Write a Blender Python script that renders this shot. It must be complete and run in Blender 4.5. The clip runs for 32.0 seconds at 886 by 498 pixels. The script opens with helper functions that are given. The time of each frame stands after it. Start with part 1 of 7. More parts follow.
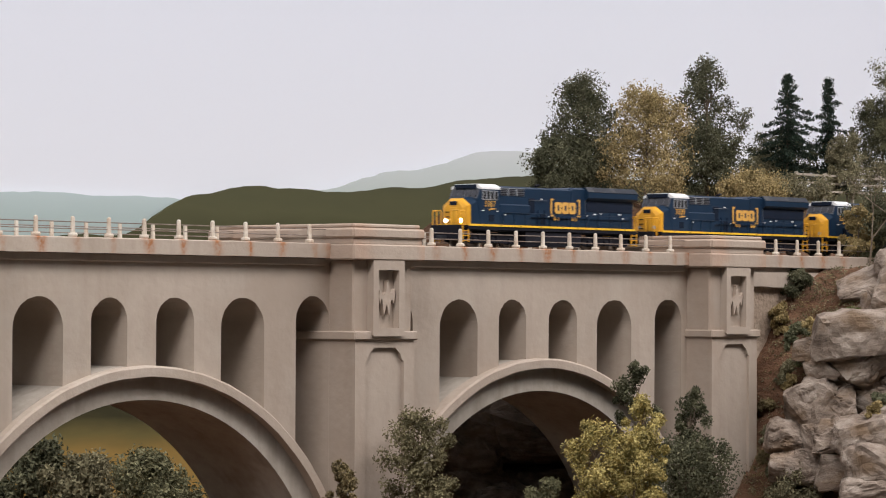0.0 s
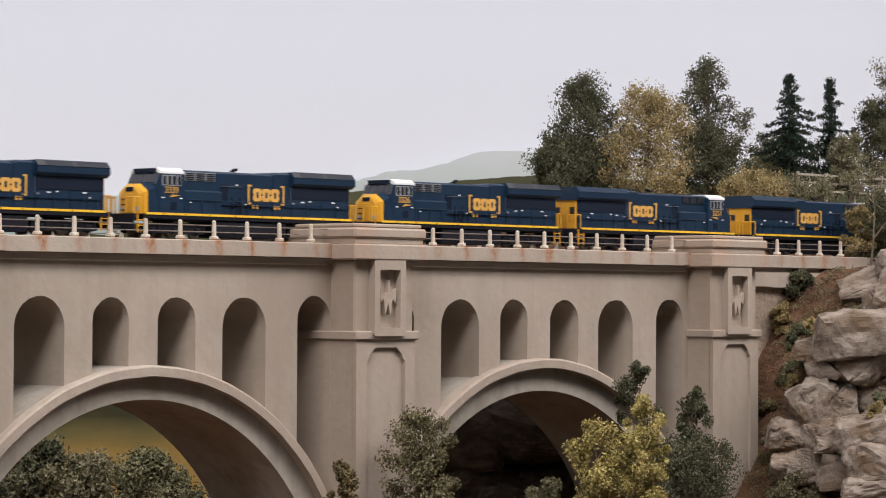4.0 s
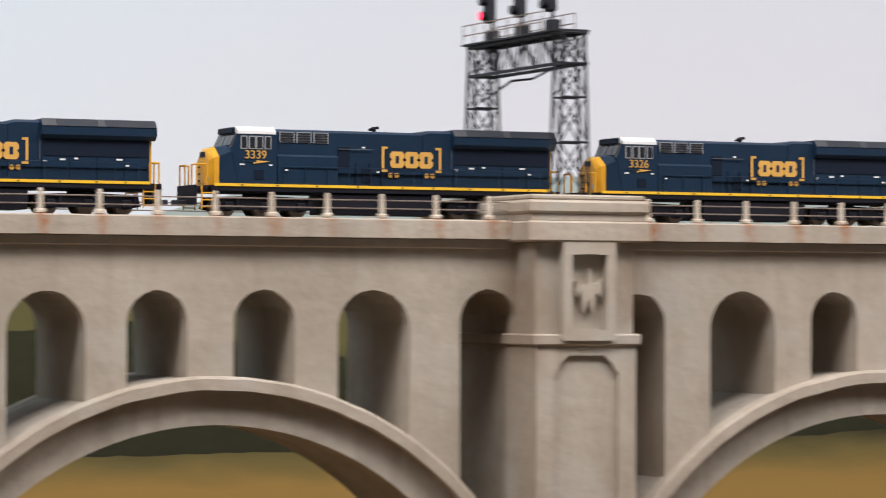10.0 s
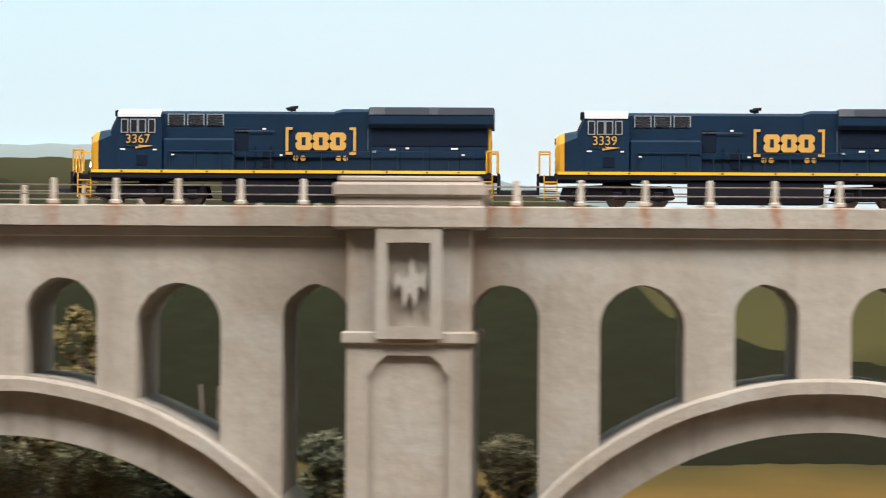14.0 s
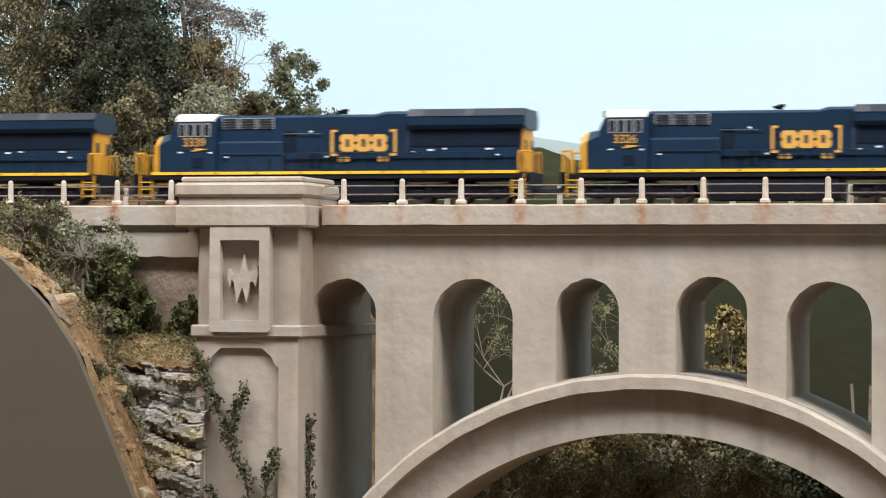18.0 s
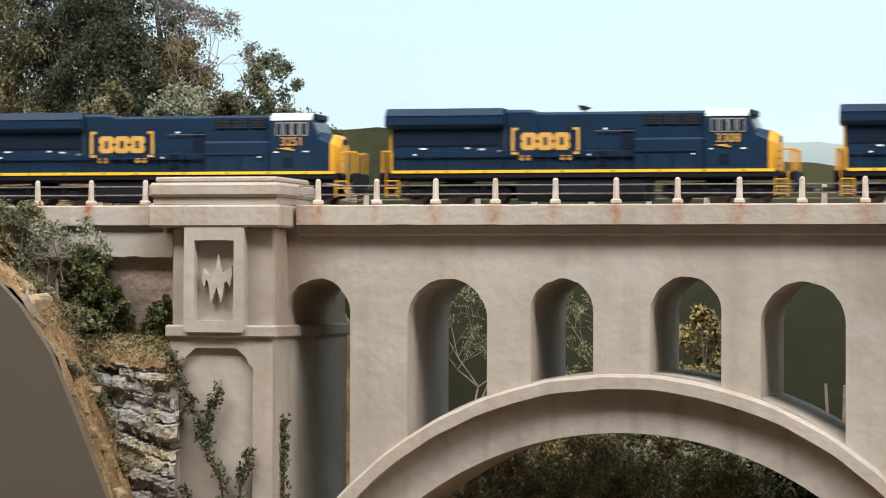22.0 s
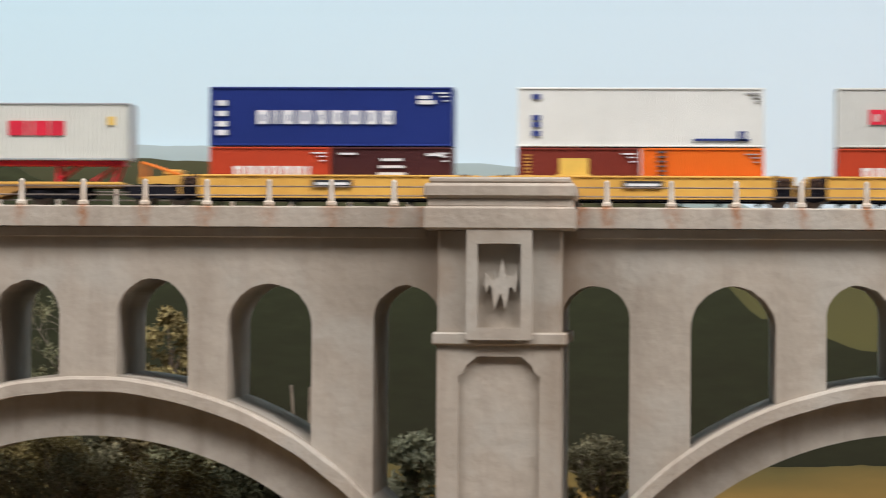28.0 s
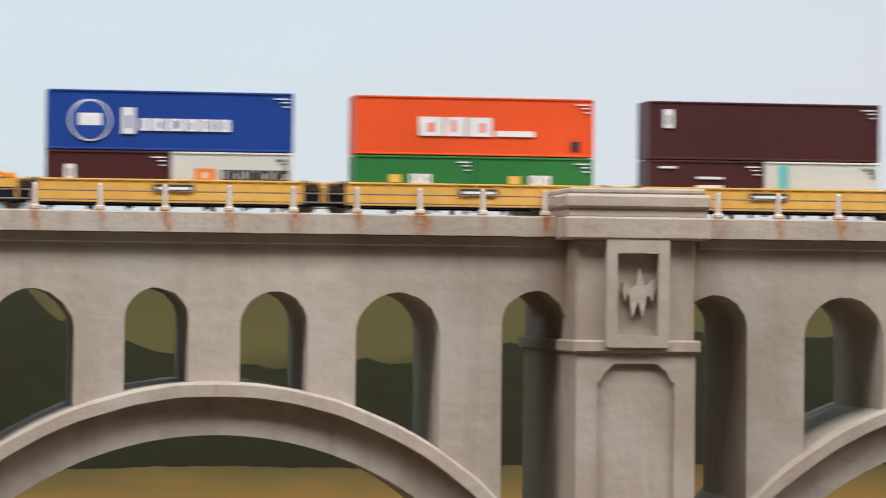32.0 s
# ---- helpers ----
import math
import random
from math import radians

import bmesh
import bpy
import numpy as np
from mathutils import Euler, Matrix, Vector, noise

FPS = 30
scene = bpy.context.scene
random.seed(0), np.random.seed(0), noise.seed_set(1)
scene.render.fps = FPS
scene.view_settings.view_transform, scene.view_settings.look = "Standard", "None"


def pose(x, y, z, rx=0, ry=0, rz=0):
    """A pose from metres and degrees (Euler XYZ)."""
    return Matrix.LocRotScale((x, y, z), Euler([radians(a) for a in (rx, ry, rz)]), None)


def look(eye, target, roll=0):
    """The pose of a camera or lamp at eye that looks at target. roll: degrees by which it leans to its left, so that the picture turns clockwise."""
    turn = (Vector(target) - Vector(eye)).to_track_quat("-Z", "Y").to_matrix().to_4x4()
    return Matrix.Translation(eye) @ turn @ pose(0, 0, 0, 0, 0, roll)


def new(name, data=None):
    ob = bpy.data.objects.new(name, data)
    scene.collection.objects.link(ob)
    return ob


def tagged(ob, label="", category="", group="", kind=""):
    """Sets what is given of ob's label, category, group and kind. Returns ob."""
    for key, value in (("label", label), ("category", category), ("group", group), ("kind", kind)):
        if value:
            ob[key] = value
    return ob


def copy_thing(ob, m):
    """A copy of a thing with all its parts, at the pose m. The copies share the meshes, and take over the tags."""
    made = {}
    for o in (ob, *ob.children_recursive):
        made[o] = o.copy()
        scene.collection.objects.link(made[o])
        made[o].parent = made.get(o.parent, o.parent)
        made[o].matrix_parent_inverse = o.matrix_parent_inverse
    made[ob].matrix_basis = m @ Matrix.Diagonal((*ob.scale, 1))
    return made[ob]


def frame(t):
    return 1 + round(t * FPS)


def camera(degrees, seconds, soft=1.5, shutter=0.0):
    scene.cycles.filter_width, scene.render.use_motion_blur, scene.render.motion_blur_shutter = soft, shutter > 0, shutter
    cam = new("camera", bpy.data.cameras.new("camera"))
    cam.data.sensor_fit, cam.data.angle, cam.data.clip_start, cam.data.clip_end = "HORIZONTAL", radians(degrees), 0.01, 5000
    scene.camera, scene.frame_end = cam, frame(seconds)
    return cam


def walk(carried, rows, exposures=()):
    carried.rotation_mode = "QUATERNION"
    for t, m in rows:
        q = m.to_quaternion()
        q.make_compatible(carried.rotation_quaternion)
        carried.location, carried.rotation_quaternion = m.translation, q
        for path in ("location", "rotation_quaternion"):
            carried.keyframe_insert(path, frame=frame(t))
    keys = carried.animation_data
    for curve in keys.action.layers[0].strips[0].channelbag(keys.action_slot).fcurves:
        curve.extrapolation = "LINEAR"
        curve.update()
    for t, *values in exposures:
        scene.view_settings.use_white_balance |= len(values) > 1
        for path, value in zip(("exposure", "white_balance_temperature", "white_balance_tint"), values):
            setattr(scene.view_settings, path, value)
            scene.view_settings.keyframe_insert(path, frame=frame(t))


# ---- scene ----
cam = camera(16.54, 32.0, soft=1.05, shutter=0.5)
CAM_H = 0.5
# seconds, turn to the right, tilt up, lean: the camera stands on a tripod and pans
PAN = [
    (0, 47.77, 1.059, 0.29), (2.5, 47.76, 1.059, 0.32), (4.5, 47.72, 1.052, 0.32), (5, 47.41, 0.999, 0.30),
    (5.5, 46.48, 0.968, 0.28), (6, 44.75, 0.953, 0.23), (6.5, 42.94, 0.947, 0.16), (7, 40.68, 0.937, 0.14),
    (7.5, 37.75, 0.919, 0.13), (8, 34.99, 0.915, 0.11), (8.5, 31.32, 0.905, 0.14), (9, 28.55, 0.910, 0.13),
    (9.5, 26.87, 0.921, 0.18), (10, 24.22, 0.950, 0.20), (10.5, 20.73, 0.927, 0.25), (11, 16.91, 0.893, 0.27),
    (11.5, 12.79, 0.908, 0.36), (12, 9.09, 0.902, 0.34), (12.5, 7.05, 0.906, 0.35), (13, 4.17, 0.894, 0.36),
    (13.5, 0.99, 0.875, 0.39), (14, -2.13, 0.843, 0.37), (14.5, -5.24, 0.823, 0.37), (15, -8.36, 0.810, 0.35),
    (15.5, -10.47, 0.792, 0.31), (17.5, -14.38, 0.764, 0.26), (18, -14.30, 0.763, 0.23), (19, -14.01, 0.763, 0.20),
    (19.5, -13.92, 0.765, 0.20), (20, -13.88, 0.765, 0.20), (21, -13.83, 0.765, 0.20), (22, -13.82, 0.765, 0.20),
    (23, -13.80, 0.765, 0.19), (23.5, -13.80, 0.766, 0.17), (24, -13.75, 0.765, 0.17), (24.5, -13.65, 0.758, 0.22),
    (26.5, -10.41, 0.793, 0.24), (27, -8.44, 0.791, 0.27), (27.5, -5.91, 0.833, 0.33), (28, -3.83, 0.851, 0.37),
    (28.5, -2.04, 0.862, 0.36), (29, -0.39, 0.868, 0.38), (29.5, 1.22, 0.885, 0.40), (30, 2.89, 0.898, 0.42),
    (30.5, 4.45, 0.910, 0.46), (31, 6.05, 0.925, 0.49), (31.5, 7.53, 0.956, 0.51), (32, 9.30, 0.985, 0.53),
]


def panned(turn, tilt, lean):
    a, b = radians(turn), radians(tilt)
    way = Vector((math.sin(a) * math.cos(b), math.cos(a) * math.cos(b), math.sin(b)))
    return look((0, 0, CAM_H), Vector((0, 0, CAM_H)) + way, lean)


# the clip's camera opens up a little towards the pale end of the room
EXPOSURE = [(0, -0.09, 6540, 15), (5, -0.09, 6540, 15), (6, -0.10, 6530, 15), (7.5, -0.20, 6500, 15), (9, -0.12, 6560, 15), (10.5, -0.06, 6580, 14), (13, 0.06, 6520, 11), (15, 0.15, 6400, 11), (18, 0.22, 6330, 11), (24, 0.22, 6330, 11), (26.5, -0.03, 6400, 11), (28, -0.15, 6420, 13), (30, -0.20, 6420, 14), (32, -0.15, 6420, 14)]
walk(cam, [(t, panned(a, b, c)) for t, a, b, c in PAN], EXPOSURE)

# ---- light: a closed hobby room with ceiling strips over the layout ----
world = bpy.data.worlds.new("world")
world.use_nodes = True
world.node_tree.nodes["Background"].inputs[0].default_value = (0.9, 0.95, 1.0, 1)
world.node_tree.nodes["Background"].inputs[1].default_value = 0.05
scene.world = world
scene.view_settings.exposure = 0.0


def panel_lamp(name, m, sx, sy, power, color):
    lamp = bpy.data.lights.new(name, "AREA")
    lamp.shape, lamp.size, lamp.size_y, lamp.energy, lamp.color = "RECTANGLE", sx, sy, power, color
    ob = new(name, lamp)
    ob.matrix_world = m
    return ob


# a row of strip panels over the aisle
for lx, ly, wide, lp in ((-1.2, 0.95, 0.46, 42), (0.6, 0.93, 0.50, 37), (2.3, 0.74, 0.75, 44), (4.2, 0.74, 0.75, 48)):
    panel_lamp("ceiling_lamp", look((lx, ly, 1.93), (lx, 1.45, 0.5)), 1.5, wide, lp, (1.0, 0.985, 0.955))


# ---- materials ----
def mat(name, c1, c2=None, rough=0.7, scale=40.0, detail=6.0, bump=0.0, bump_scale=None, metal=0.0, spec=0.5, fine=0.25, coat=0.0):
    """Two-scale mottled surface: c1 to c2 by broad noise, with fine grain and relief."""
    m = bpy.data.materials.new(name)
    m.use_nodes = True
    nt = m.node_tree
    b = nt.nodes["Principled BSDF"]
    b.inputs["Roughness"].default_value, b.inputs["Metallic"].default_value = rough, metal
    b.inputs["Specular IOR Level"].default_value = spec
    b.inputs["Coat Weight"].default_value = coat
    c2 = c2 or tuple(x * 0.8 for x in c1)
    tc = nt.nodes.new("ShaderNodeTexCoord")
    n1 = nt.nodes.new("ShaderNodeTexNoise")
    n1.inputs["Scale"].default_value, n1.inputs["Detail"].default_value = scale, detail
    nt.links.new(tc.outputs["Object"], n1.inputs["Vector"])
    n2 = nt.nodes.new("ShaderNodeTexNoise")
    n2.inputs["Scale"].default_value, n2.inputs["Detail"].default_value = scale * 9, 4
    nt.links.new(tc.outputs["Object"], n2.inputs["Vector"])
    mx = nt.nodes.new("ShaderNodeMath")
    mx.operation = "MULTIPLY_ADD"
    nt.links.new(n2.outputs["Fac"], mx.inputs[0])
    mx.inputs[1].default_value = fine
    sub = nt.nodes.new("ShaderNodeMath")
    sub.operation = "SUBTRACT"
    nt.links.new(n1.outputs["Fac"], sub.inputs[0])
    sub.inputs[1].default_value = fine / 2
    nt.links.new(sub.outputs[0], mx.inputs[2])
    r = nt.nodes.new("ShaderNodeValToRGB")
    r.color_ramp.elements[0].position, r.color_ramp.elements[1].position = 0.33, 0.67
    r.color_ramp.elements[0].color, r.color_ramp.elements[1].color = (*c2, 1), (*c1, 1)
    nt.links.new(mx.outputs[0], r.inputs[0])
    nt.links.new(r.outputs[0], b.inputs["Base Color"])
    if bump:
        bn = nt.nodes.new("ShaderNodeBump")
        bn.inputs["Strength"].default_value, bn.inputs["Distance"].default_value = bump, 0.002
        n3 = nt.nodes.new("ShaderNodeTexNoise")
        n3.inputs["Scale"].default_value, n3.inputs["Detail"].default_value = bump_scale or scale * 4, 5
        nt.links.new(tc.outputs["Object"], n3.inputs["Vector"])
        nt.links.new(n3.outputs["Fac"], bn.inputs["Height"])
        nt.links.new(bn.outputs[0], b.inputs["Normal"])
    return m


def glow(name, c, strength):
    m = bpy.data.materials.new(name)
    m.use_nodes = True
    b = m.node_tree.nodes["Principled BSDF"]
    b.inputs["Base Color"].default_value = (*c, 1)
    b.inputs["Emission Color"].default_value = (*c, 1)
    b.inputs["Emission Strength"].default_value = strength
    return m


def weathered(m, dirt, amount, rust=None, pier_stain_and_glow=None):
    """Adds streaks that run down the face, rust where the mesh carries a stain layer, and colour beside the piers:
    brown runs down the corners of the walls, rust and painted warm light on the caps.
    """
    nt = m.node_tree
    b = nt.nodes["Principled BSDF"]
    src = b.inputs["Base Color"].links[0].from_socket
    tc = nt.nodes.new("ShaderNodeTexCoord")
    mp = nt.nodes.new("ShaderNodeMapping")
    mp.inputs["Scale"].default_value = (70, 70, 7)
    nt.links.new(tc.outputs["Object"], mp.inputs["Vector"])
    n = nt.nodes.new("ShaderNodeTexNoise")
    n.inputs["Scale"].default_value, n.inputs["Detail"].default_value = 1.0, 5
    nt.links.new(mp.outputs[0], n.inputs["Vector"])
    r = nt.nodes.new("ShaderNodeMapRange")
    r.inputs["From Min"].default_value, r.inputs["From Max"].default_value, r.inputs["To Max"].default_value = 0.50, 0.78, amount
    nt.links.new(n.outputs["Fac"], r.inputs["Value"])
    mix = nt.nodes.new("ShaderNodeMix")
    mix.data_type = "RGBA"
    nt.links.new(r.outputs[0], mix.inputs["Factor"])
    nt.links.new(src, mix.inputs[6])
    mix.inputs[7].default_value = (*dirt, 1)
    out = mix.outputs[2]
    if pier_stain_and_glow:
        def calc(op, a, b):
            q = nt.nodes.new("ShaderNodeMath")
            q.operation = op
            for k, v in enumerate((a, b)):
                if isinstance(v, float):
                    q.inputs[k].default_value = v
                elif v is not None:
                    nt.links.new(v, q.inputs[k])
            return q.outputs[0]

        def span(v, a, b, c, d):
            q = nt.nodes.new("ShaderNodeMapRange")
            q.interpolation_type = "SMOOTHSTEP"
            for k, w in zip(("From Min", "From Max", "To Min", "To Max"), (a, b, c, d)):
                q.inputs[k].default_value = w
            nt.links.new(v, q.inputs["Value"])
            return q.outputs[0]
        geo = nt.nodes.new("ShaderNodeNewGeometry")
        sp = nt.nodes.new("ShaderNodeSeparateXYZ")
        nt.links.new(geo.outputs["Position"], sp.inputs[0])
        off = calc("ABSOLUTE", calc("SUBTRACT", calc("FLOORED_MODULO", calc("SUBTRACT", sp.outputs["X"], 2.2442 - 3.5 * 0.465), 0.465), 0.2325), None)
        wav = nt.nodes.new("ShaderNodeTexNoise")
        wav.inputs["Scale"].default_value, wav.inputs["Detail"].default_value = 38, 5
        nt.links.new(tc.outputs["Object"], wav.inputs["Vector"])
        off = calc("ADD", off, calc("MULTIPLY", calc("SUBTRACT", wav.outputs["Fac"], 0.5), 0.035))
        side = calc("MULTIPLY", span(off, 0.032, 0.066, 1.0, 0.0), span(off, 0.020, 0.036, 0.12, 1.0))
        down = span(sp.outputs["Z"], CAM_H - 0.09, CAM_H + 0.03, 0.25, 1.0)
        m3 = nt.nodes.new("ShaderNodeMix")
        m3.data_type = "RGBA"
        # on the caps the painted warm light grows towards the far end
        along = span(sp.outputs["X"], 0.9, 1.7, 0.16, 0.75) if rust else 0.62
        nt.links.new(calc("MULTIPLY", calc("MULTIPLY", side, down), along), m3.inputs["Factor"])
        nt.links.new(out, m3.inputs[6])
        m3.inputs[7].default_value = (*pier_stain_and_glow, 1)
        out = m3.outputs[2]
        big = nt.nodes.new("ShaderNodeTexNoise")
        big.inputs["Scale"].default_value, big.inputs["Detail"].default_value = 5.5, 6
        nt.links.new(geo.outputs["Position"], big.inputs["Vector"])
        m4 = nt.nodes.new("ShaderNodeMix")
        m4.data_type = "RGBA"
        nt.links.new(span(big.outputs["Fac"], 0.44, 0.70, 0.0, 0.65), m4.inputs["Factor"])
        nt.links.new(out, m4.inputs[6])
        m4.inputs[7].default_value = (0.300, 0.252, 0.203, 1)
        out = m4.outputs[2]
        # the far end of the bridge has been washed with a rosier brown, the near one with grey
        pale = nt.nodes.new("ShaderNodeTexNoise")
        pale.inputs["Scale"].default_value, pale.inputs["Detail"].default_value = 16, 5
        nt.links.new(geo.outputs["Position"], pale.inputs["Vector"])
        for fac, colour in ((calc("MULTIPLY", span(sp.outputs["X"], 0.7, 1.9, 0.0, 0.45), 1.0), (0.365, 0.285, 0.235)), (calc("MULTIPLY", span(pale.outputs["Fac"], 0.50, 0.66, 0.0, 0.55), span(sp.outputs["X"], 0.9, 1.7, 1.0, 0.2)), (0.44, 0.415, 0.37))):
            m5 = nt.nodes.new("ShaderNodeMix")
            m5.data_type = "RGBA"
            nt.links.new(fac, m5.inputs["Factor"])
            nt.links.new(out, m5.inputs[6])
            m5.inputs[7].default_value = (*colour, 1)
            out = m5.outputs[2]
    if rust:
        at = nt.nodes.new("ShaderNodeAttribute")
        at.attribute_name = "rust"
        n2 = nt.nodes.new("ShaderNodeTexNoise")
        n2.inputs["Scale"].default_value, n2.inputs["Detail"].default_value = 260, 5
        nt.links.new(tc.outputs["Object"], n2.inputs["Vector"])
        mul = nt.nodes.new("ShaderNodeMath")
        mul.operation = "MULTIPLY"
        nt.links.new(at.outputs["Fac"], mul.inputs[0])
        r2 = nt.nodes.new("ShaderNodeMapRange")
        r2.inputs["From Min"].default_value, r2.inputs["From Max"].default_value = 0.25, 0.7
        nt.links.new(n2.outputs["Fac"], r2.inputs["Value"])
        nt.links.new(r2.outputs[0], mul.inputs[1])
        m2 = nt.nodes.new("ShaderNodeMix")
        m2.data_type = "RGBA"
        nt.links.new(mul.outputs[0], m2.inputs["Factor"])
        nt.links.new(out, m2.inputs[6])
        m2.inputs[7].default_value = (*rust, 1)
        out = m2.outputs[2]
    nt.links.new(out, b.inputs["Base Color"])
    # trowel scratches along the face
    ms = nt.nodes.new("ShaderNodeMapping")
    ms.inputs["Scale"].default_value = (38, 38, 130)
    nt.links.new(tc.outputs["Object"], ms.inputs["Vector"])
    ns = nt.nodes.new("ShaderNodeTexNoise")
    ns.inputs["Scale"].default_value, ns.inputs["Detail"].default_value = 1.0, 6
    nt.links.new(ms.outputs[0], ns.inputs["Vector"])
    bs = nt.nodes.new("ShaderNodeBump")
    bs.inputs["Strength"].default_value, bs.inputs["Distance"].default_value = 0.16, 0.0012
    nt.links.new(ns.outputs["Fac"], bs.inputs["Height"])
    nt.links.new(b.inputs["Normal"].links[0].from_socket, bs.inputs["Normal"])
    nt.links.new(bs.outputs[0], b.inputs["Normal"])
    return m


concrete = weathered(mat("concrete", (0.462, 0.405, 0.342), (0.386, 0.335, 0.277), 0.9, 12, 7, 0.28, 130, spec=0.25, fine=0.5), (0.26, 0.21, 0.165), 0.45, None, (0.235, 0.160, 0.105))
# arch rings: darker grey base carries the shade below their lips, plus dirt streaks
shaded_ring_concrete = weathered(mat("shaded_ring_concrete", (0.380, 0.342, 0.295), (0.300, 0.266, 0.226), 0.9, 18, 7, 0.3, 130, spec=0.25, fine=0.5), (0.19, 0.16, 0.13), 0.55)
# salmon beside the piers: rust together with warm light put into the colour
cap_stone = weathered(mat("cap_stone", (0.475, 0.415, 0.350), (0.400, 0.345, 0.283), 0.9, 22, 7, 0.3, 220, spec=0.25, fine=0.5), (0.27, 0.22, 0.175), 0.5, (0.33, 0.135, 0.055), (0.470, 0.285, 0.190))
post_paint = mat("post_paint", (0.62, 0.56, 0.48), (0.5, 0.40, 0.31), 0.7, 150, 5, 0.2)
wire_metal = mat("wire_metal", (0.33, 0.27, 0.23), (0.22, 0.16, 0.13), 0.5, 200, metal=0.5)
blue = mat("blue_paint", (0.0065, 0.0245, 0.055), (0.0055, 0.020, 0.045), 0.40, 30, spec=0.4)
dark_blue = mat("dark_blue_paint", (0.004, 0.010, 0.026), (0.003, 0.008, 0.020), 0.6, 40, spec=0.2)
yellow = mat("yellow_paint", (0.72, 0.36, 0.02), (0.62, 0.30, 0.02), 0.45, 50)
mark_gold = mat("mark_gold", (0.68, 0.38, 0.085), (0.60, 0.33, 0.075), 0.5, 60)
stripe_yellow = mat("stripe_yellow", (0.85, 0.52, 0.03), (0.78, 0.46, 0.03), 0.45, 60)
black = mat("black_paint", (0.008, 0.008, 0.014), (0.005, 0.005, 0.009), 0.7, 80, spec=0.2)
dark_iron = mat("dark_iron", (0.024, 0.026, 0.034), (0.014, 0.015, 0.02), 0.6, 90, spec=0.3)
white = mat("white_paint", (0.82, 0.82, 0.82), (0.76, 0.76, 0.76), 0.5, 40)
glass_dark = mat("cab_glass", (0.02, 0.022, 0.028), (0.03, 0.03, 0.035), 0.08, 20, spec=0.7)
frame_grey = mat("window_frame_grey", (0.36, 0.37, 0.38), (0.30, 0.31, 0.32), 0.4, 80)
steel = mat("rail_steel", (0.25, 0.2, 0.17), (0.16, 0.11, 0.08), 0.4, 100, metal=0.6)
ballast_mat = mat("ballast", (0.50, 0.49, 0.47), (0.34, 0.33, 0.31), 0.95, 300, 4, 0.8, 700)
tie_mat = mat("tie_wood", (0.10, 0.075, 0.055), (0.06, 0.045, 0.035), 0.9, 120)
car_yellow = mat("well_car_yellow", (0.70, 0.395, 0.075), (0.60, 0.32, 0.06), 0.55, 45)
car_web = mat("weathered_yellow", (0.46, 0.235, 0.050), (0.24, 0.115, 0.035), 0.65, 55, 6, fine=0.5)
rusty_gear = mat("rusty_gear", (0.20, 0.10, 0.05), (0.07, 0.04, 0.028), 0.8, 150)
lamp_glow = glow("headlight_glow", (1.0, 0.90, 0.76), 60)

D = 1.669          # front plane of the pier pilasters
H = CAM_H          # heights below are given from the camera's level
RAIL = H + 0.050
TRACK_Y = D + 0.084
PITCH = 0.465
PIER_X = [2.2442 - i * PITCH - (0.0055 if i < 3 else 0) for i in range(7)]


# ---- building helpers ----
def empty(name, m, label="", category="", group="", kind=""):
    ob = new(name)
    ob.empty_display_size = 0.02
    ob.matrix_world = m
    return tagged(ob, label, category, group, kind)


def part(name, bm, material, parent=None, label="", smooth=False):
    """Links a bmesh as one mesh object, under a thing or a part."""
    me = bpy.data.meshes.new(name)
    bmesh.ops.recalc_face_normals(bm, faces=bm.faces)
    if smooth:
        for f in bm.faces:
            f.smooth = True
    bm.to_mesh(me)
    bm.free()
    me.materials.append(material)
    ob = new(name, me)
    if parent:
        ob.parent = parent
    if label:
        tagged(ob, label)
    return ob


def box(x0, x1, y0, y1, z0, z1, bevel=0.0, bm=None):
    bm = bm or bmesh.new()
    r = bmesh.ops.create_cube(bm, size=1)
    for v in r["verts"]:
        v.co = Vector(((x0 + x1) / 2 + v.co.x * (x1 - x0), (y0 + y1) / 2 + v.co.y * (y1 - y0), (z0 + z1) / 2 + v.co.z * (z1 - z0)))
    if bevel:
        es = list({e for v in r["verts"] for e in v.link_edges})
        bmesh.ops.bevel(bm, geom=es, offset=bevel, segments=1, affect="EDGES")
    return bm


def rod(p, q, r, bm=None, n=8, r2=None):
    bm = bm or bmesh.new()
    p, q = Vector(p), Vector(q)
    m = Matrix.Translation((p + q) / 2) @ (q - p).to_track_quat("Z", "Y").to_matrix().to_4x4()
    bmesh.ops.create_cone(bm, cap_ends=True, segments=n, radius1=r, radius2=r if r2 is None else r2, depth=(q - p).length, matrix=m)
    return bm


def slab(outline, y0, y1, bm=None):
    """A prism: an outline of (x, z) points, from y0 to y1."""
    bm = bm or bmesh.new()
    a = [bm.verts.new((x, y0, z)) for x, z in outline]
    b = [bm.verts.new((x, y1, z)) for x, z in outline]
    bm.faces.new(a)
    bm.faces.new(list(reversed(b)))
    n = len(a)
    for i in range(n):
        bm.faces.new((a[i], b[i], b[(i + 1) % n], a[(i + 1) % n]))
    return bm


def loft(stations, bm=None):
    """A prism along x: each station is (x, outline of (y, z))."""
    bm = bm or bmesh.new()
    rings = [[bm.verts.new((x, y, z)) for y, z in o] for x, o in stations]
    n = len(rings[0])
    for a, b in zip(rings, rings[1:]):
        for i in range(n):
            bm.faces.new((a[i], b[i], b[(i + 1) % n], a[(i + 1) % n]))
    bm.faces.new(rings[0])
    bm.faces.new(list(reversed(rings[-1])))
    return bm


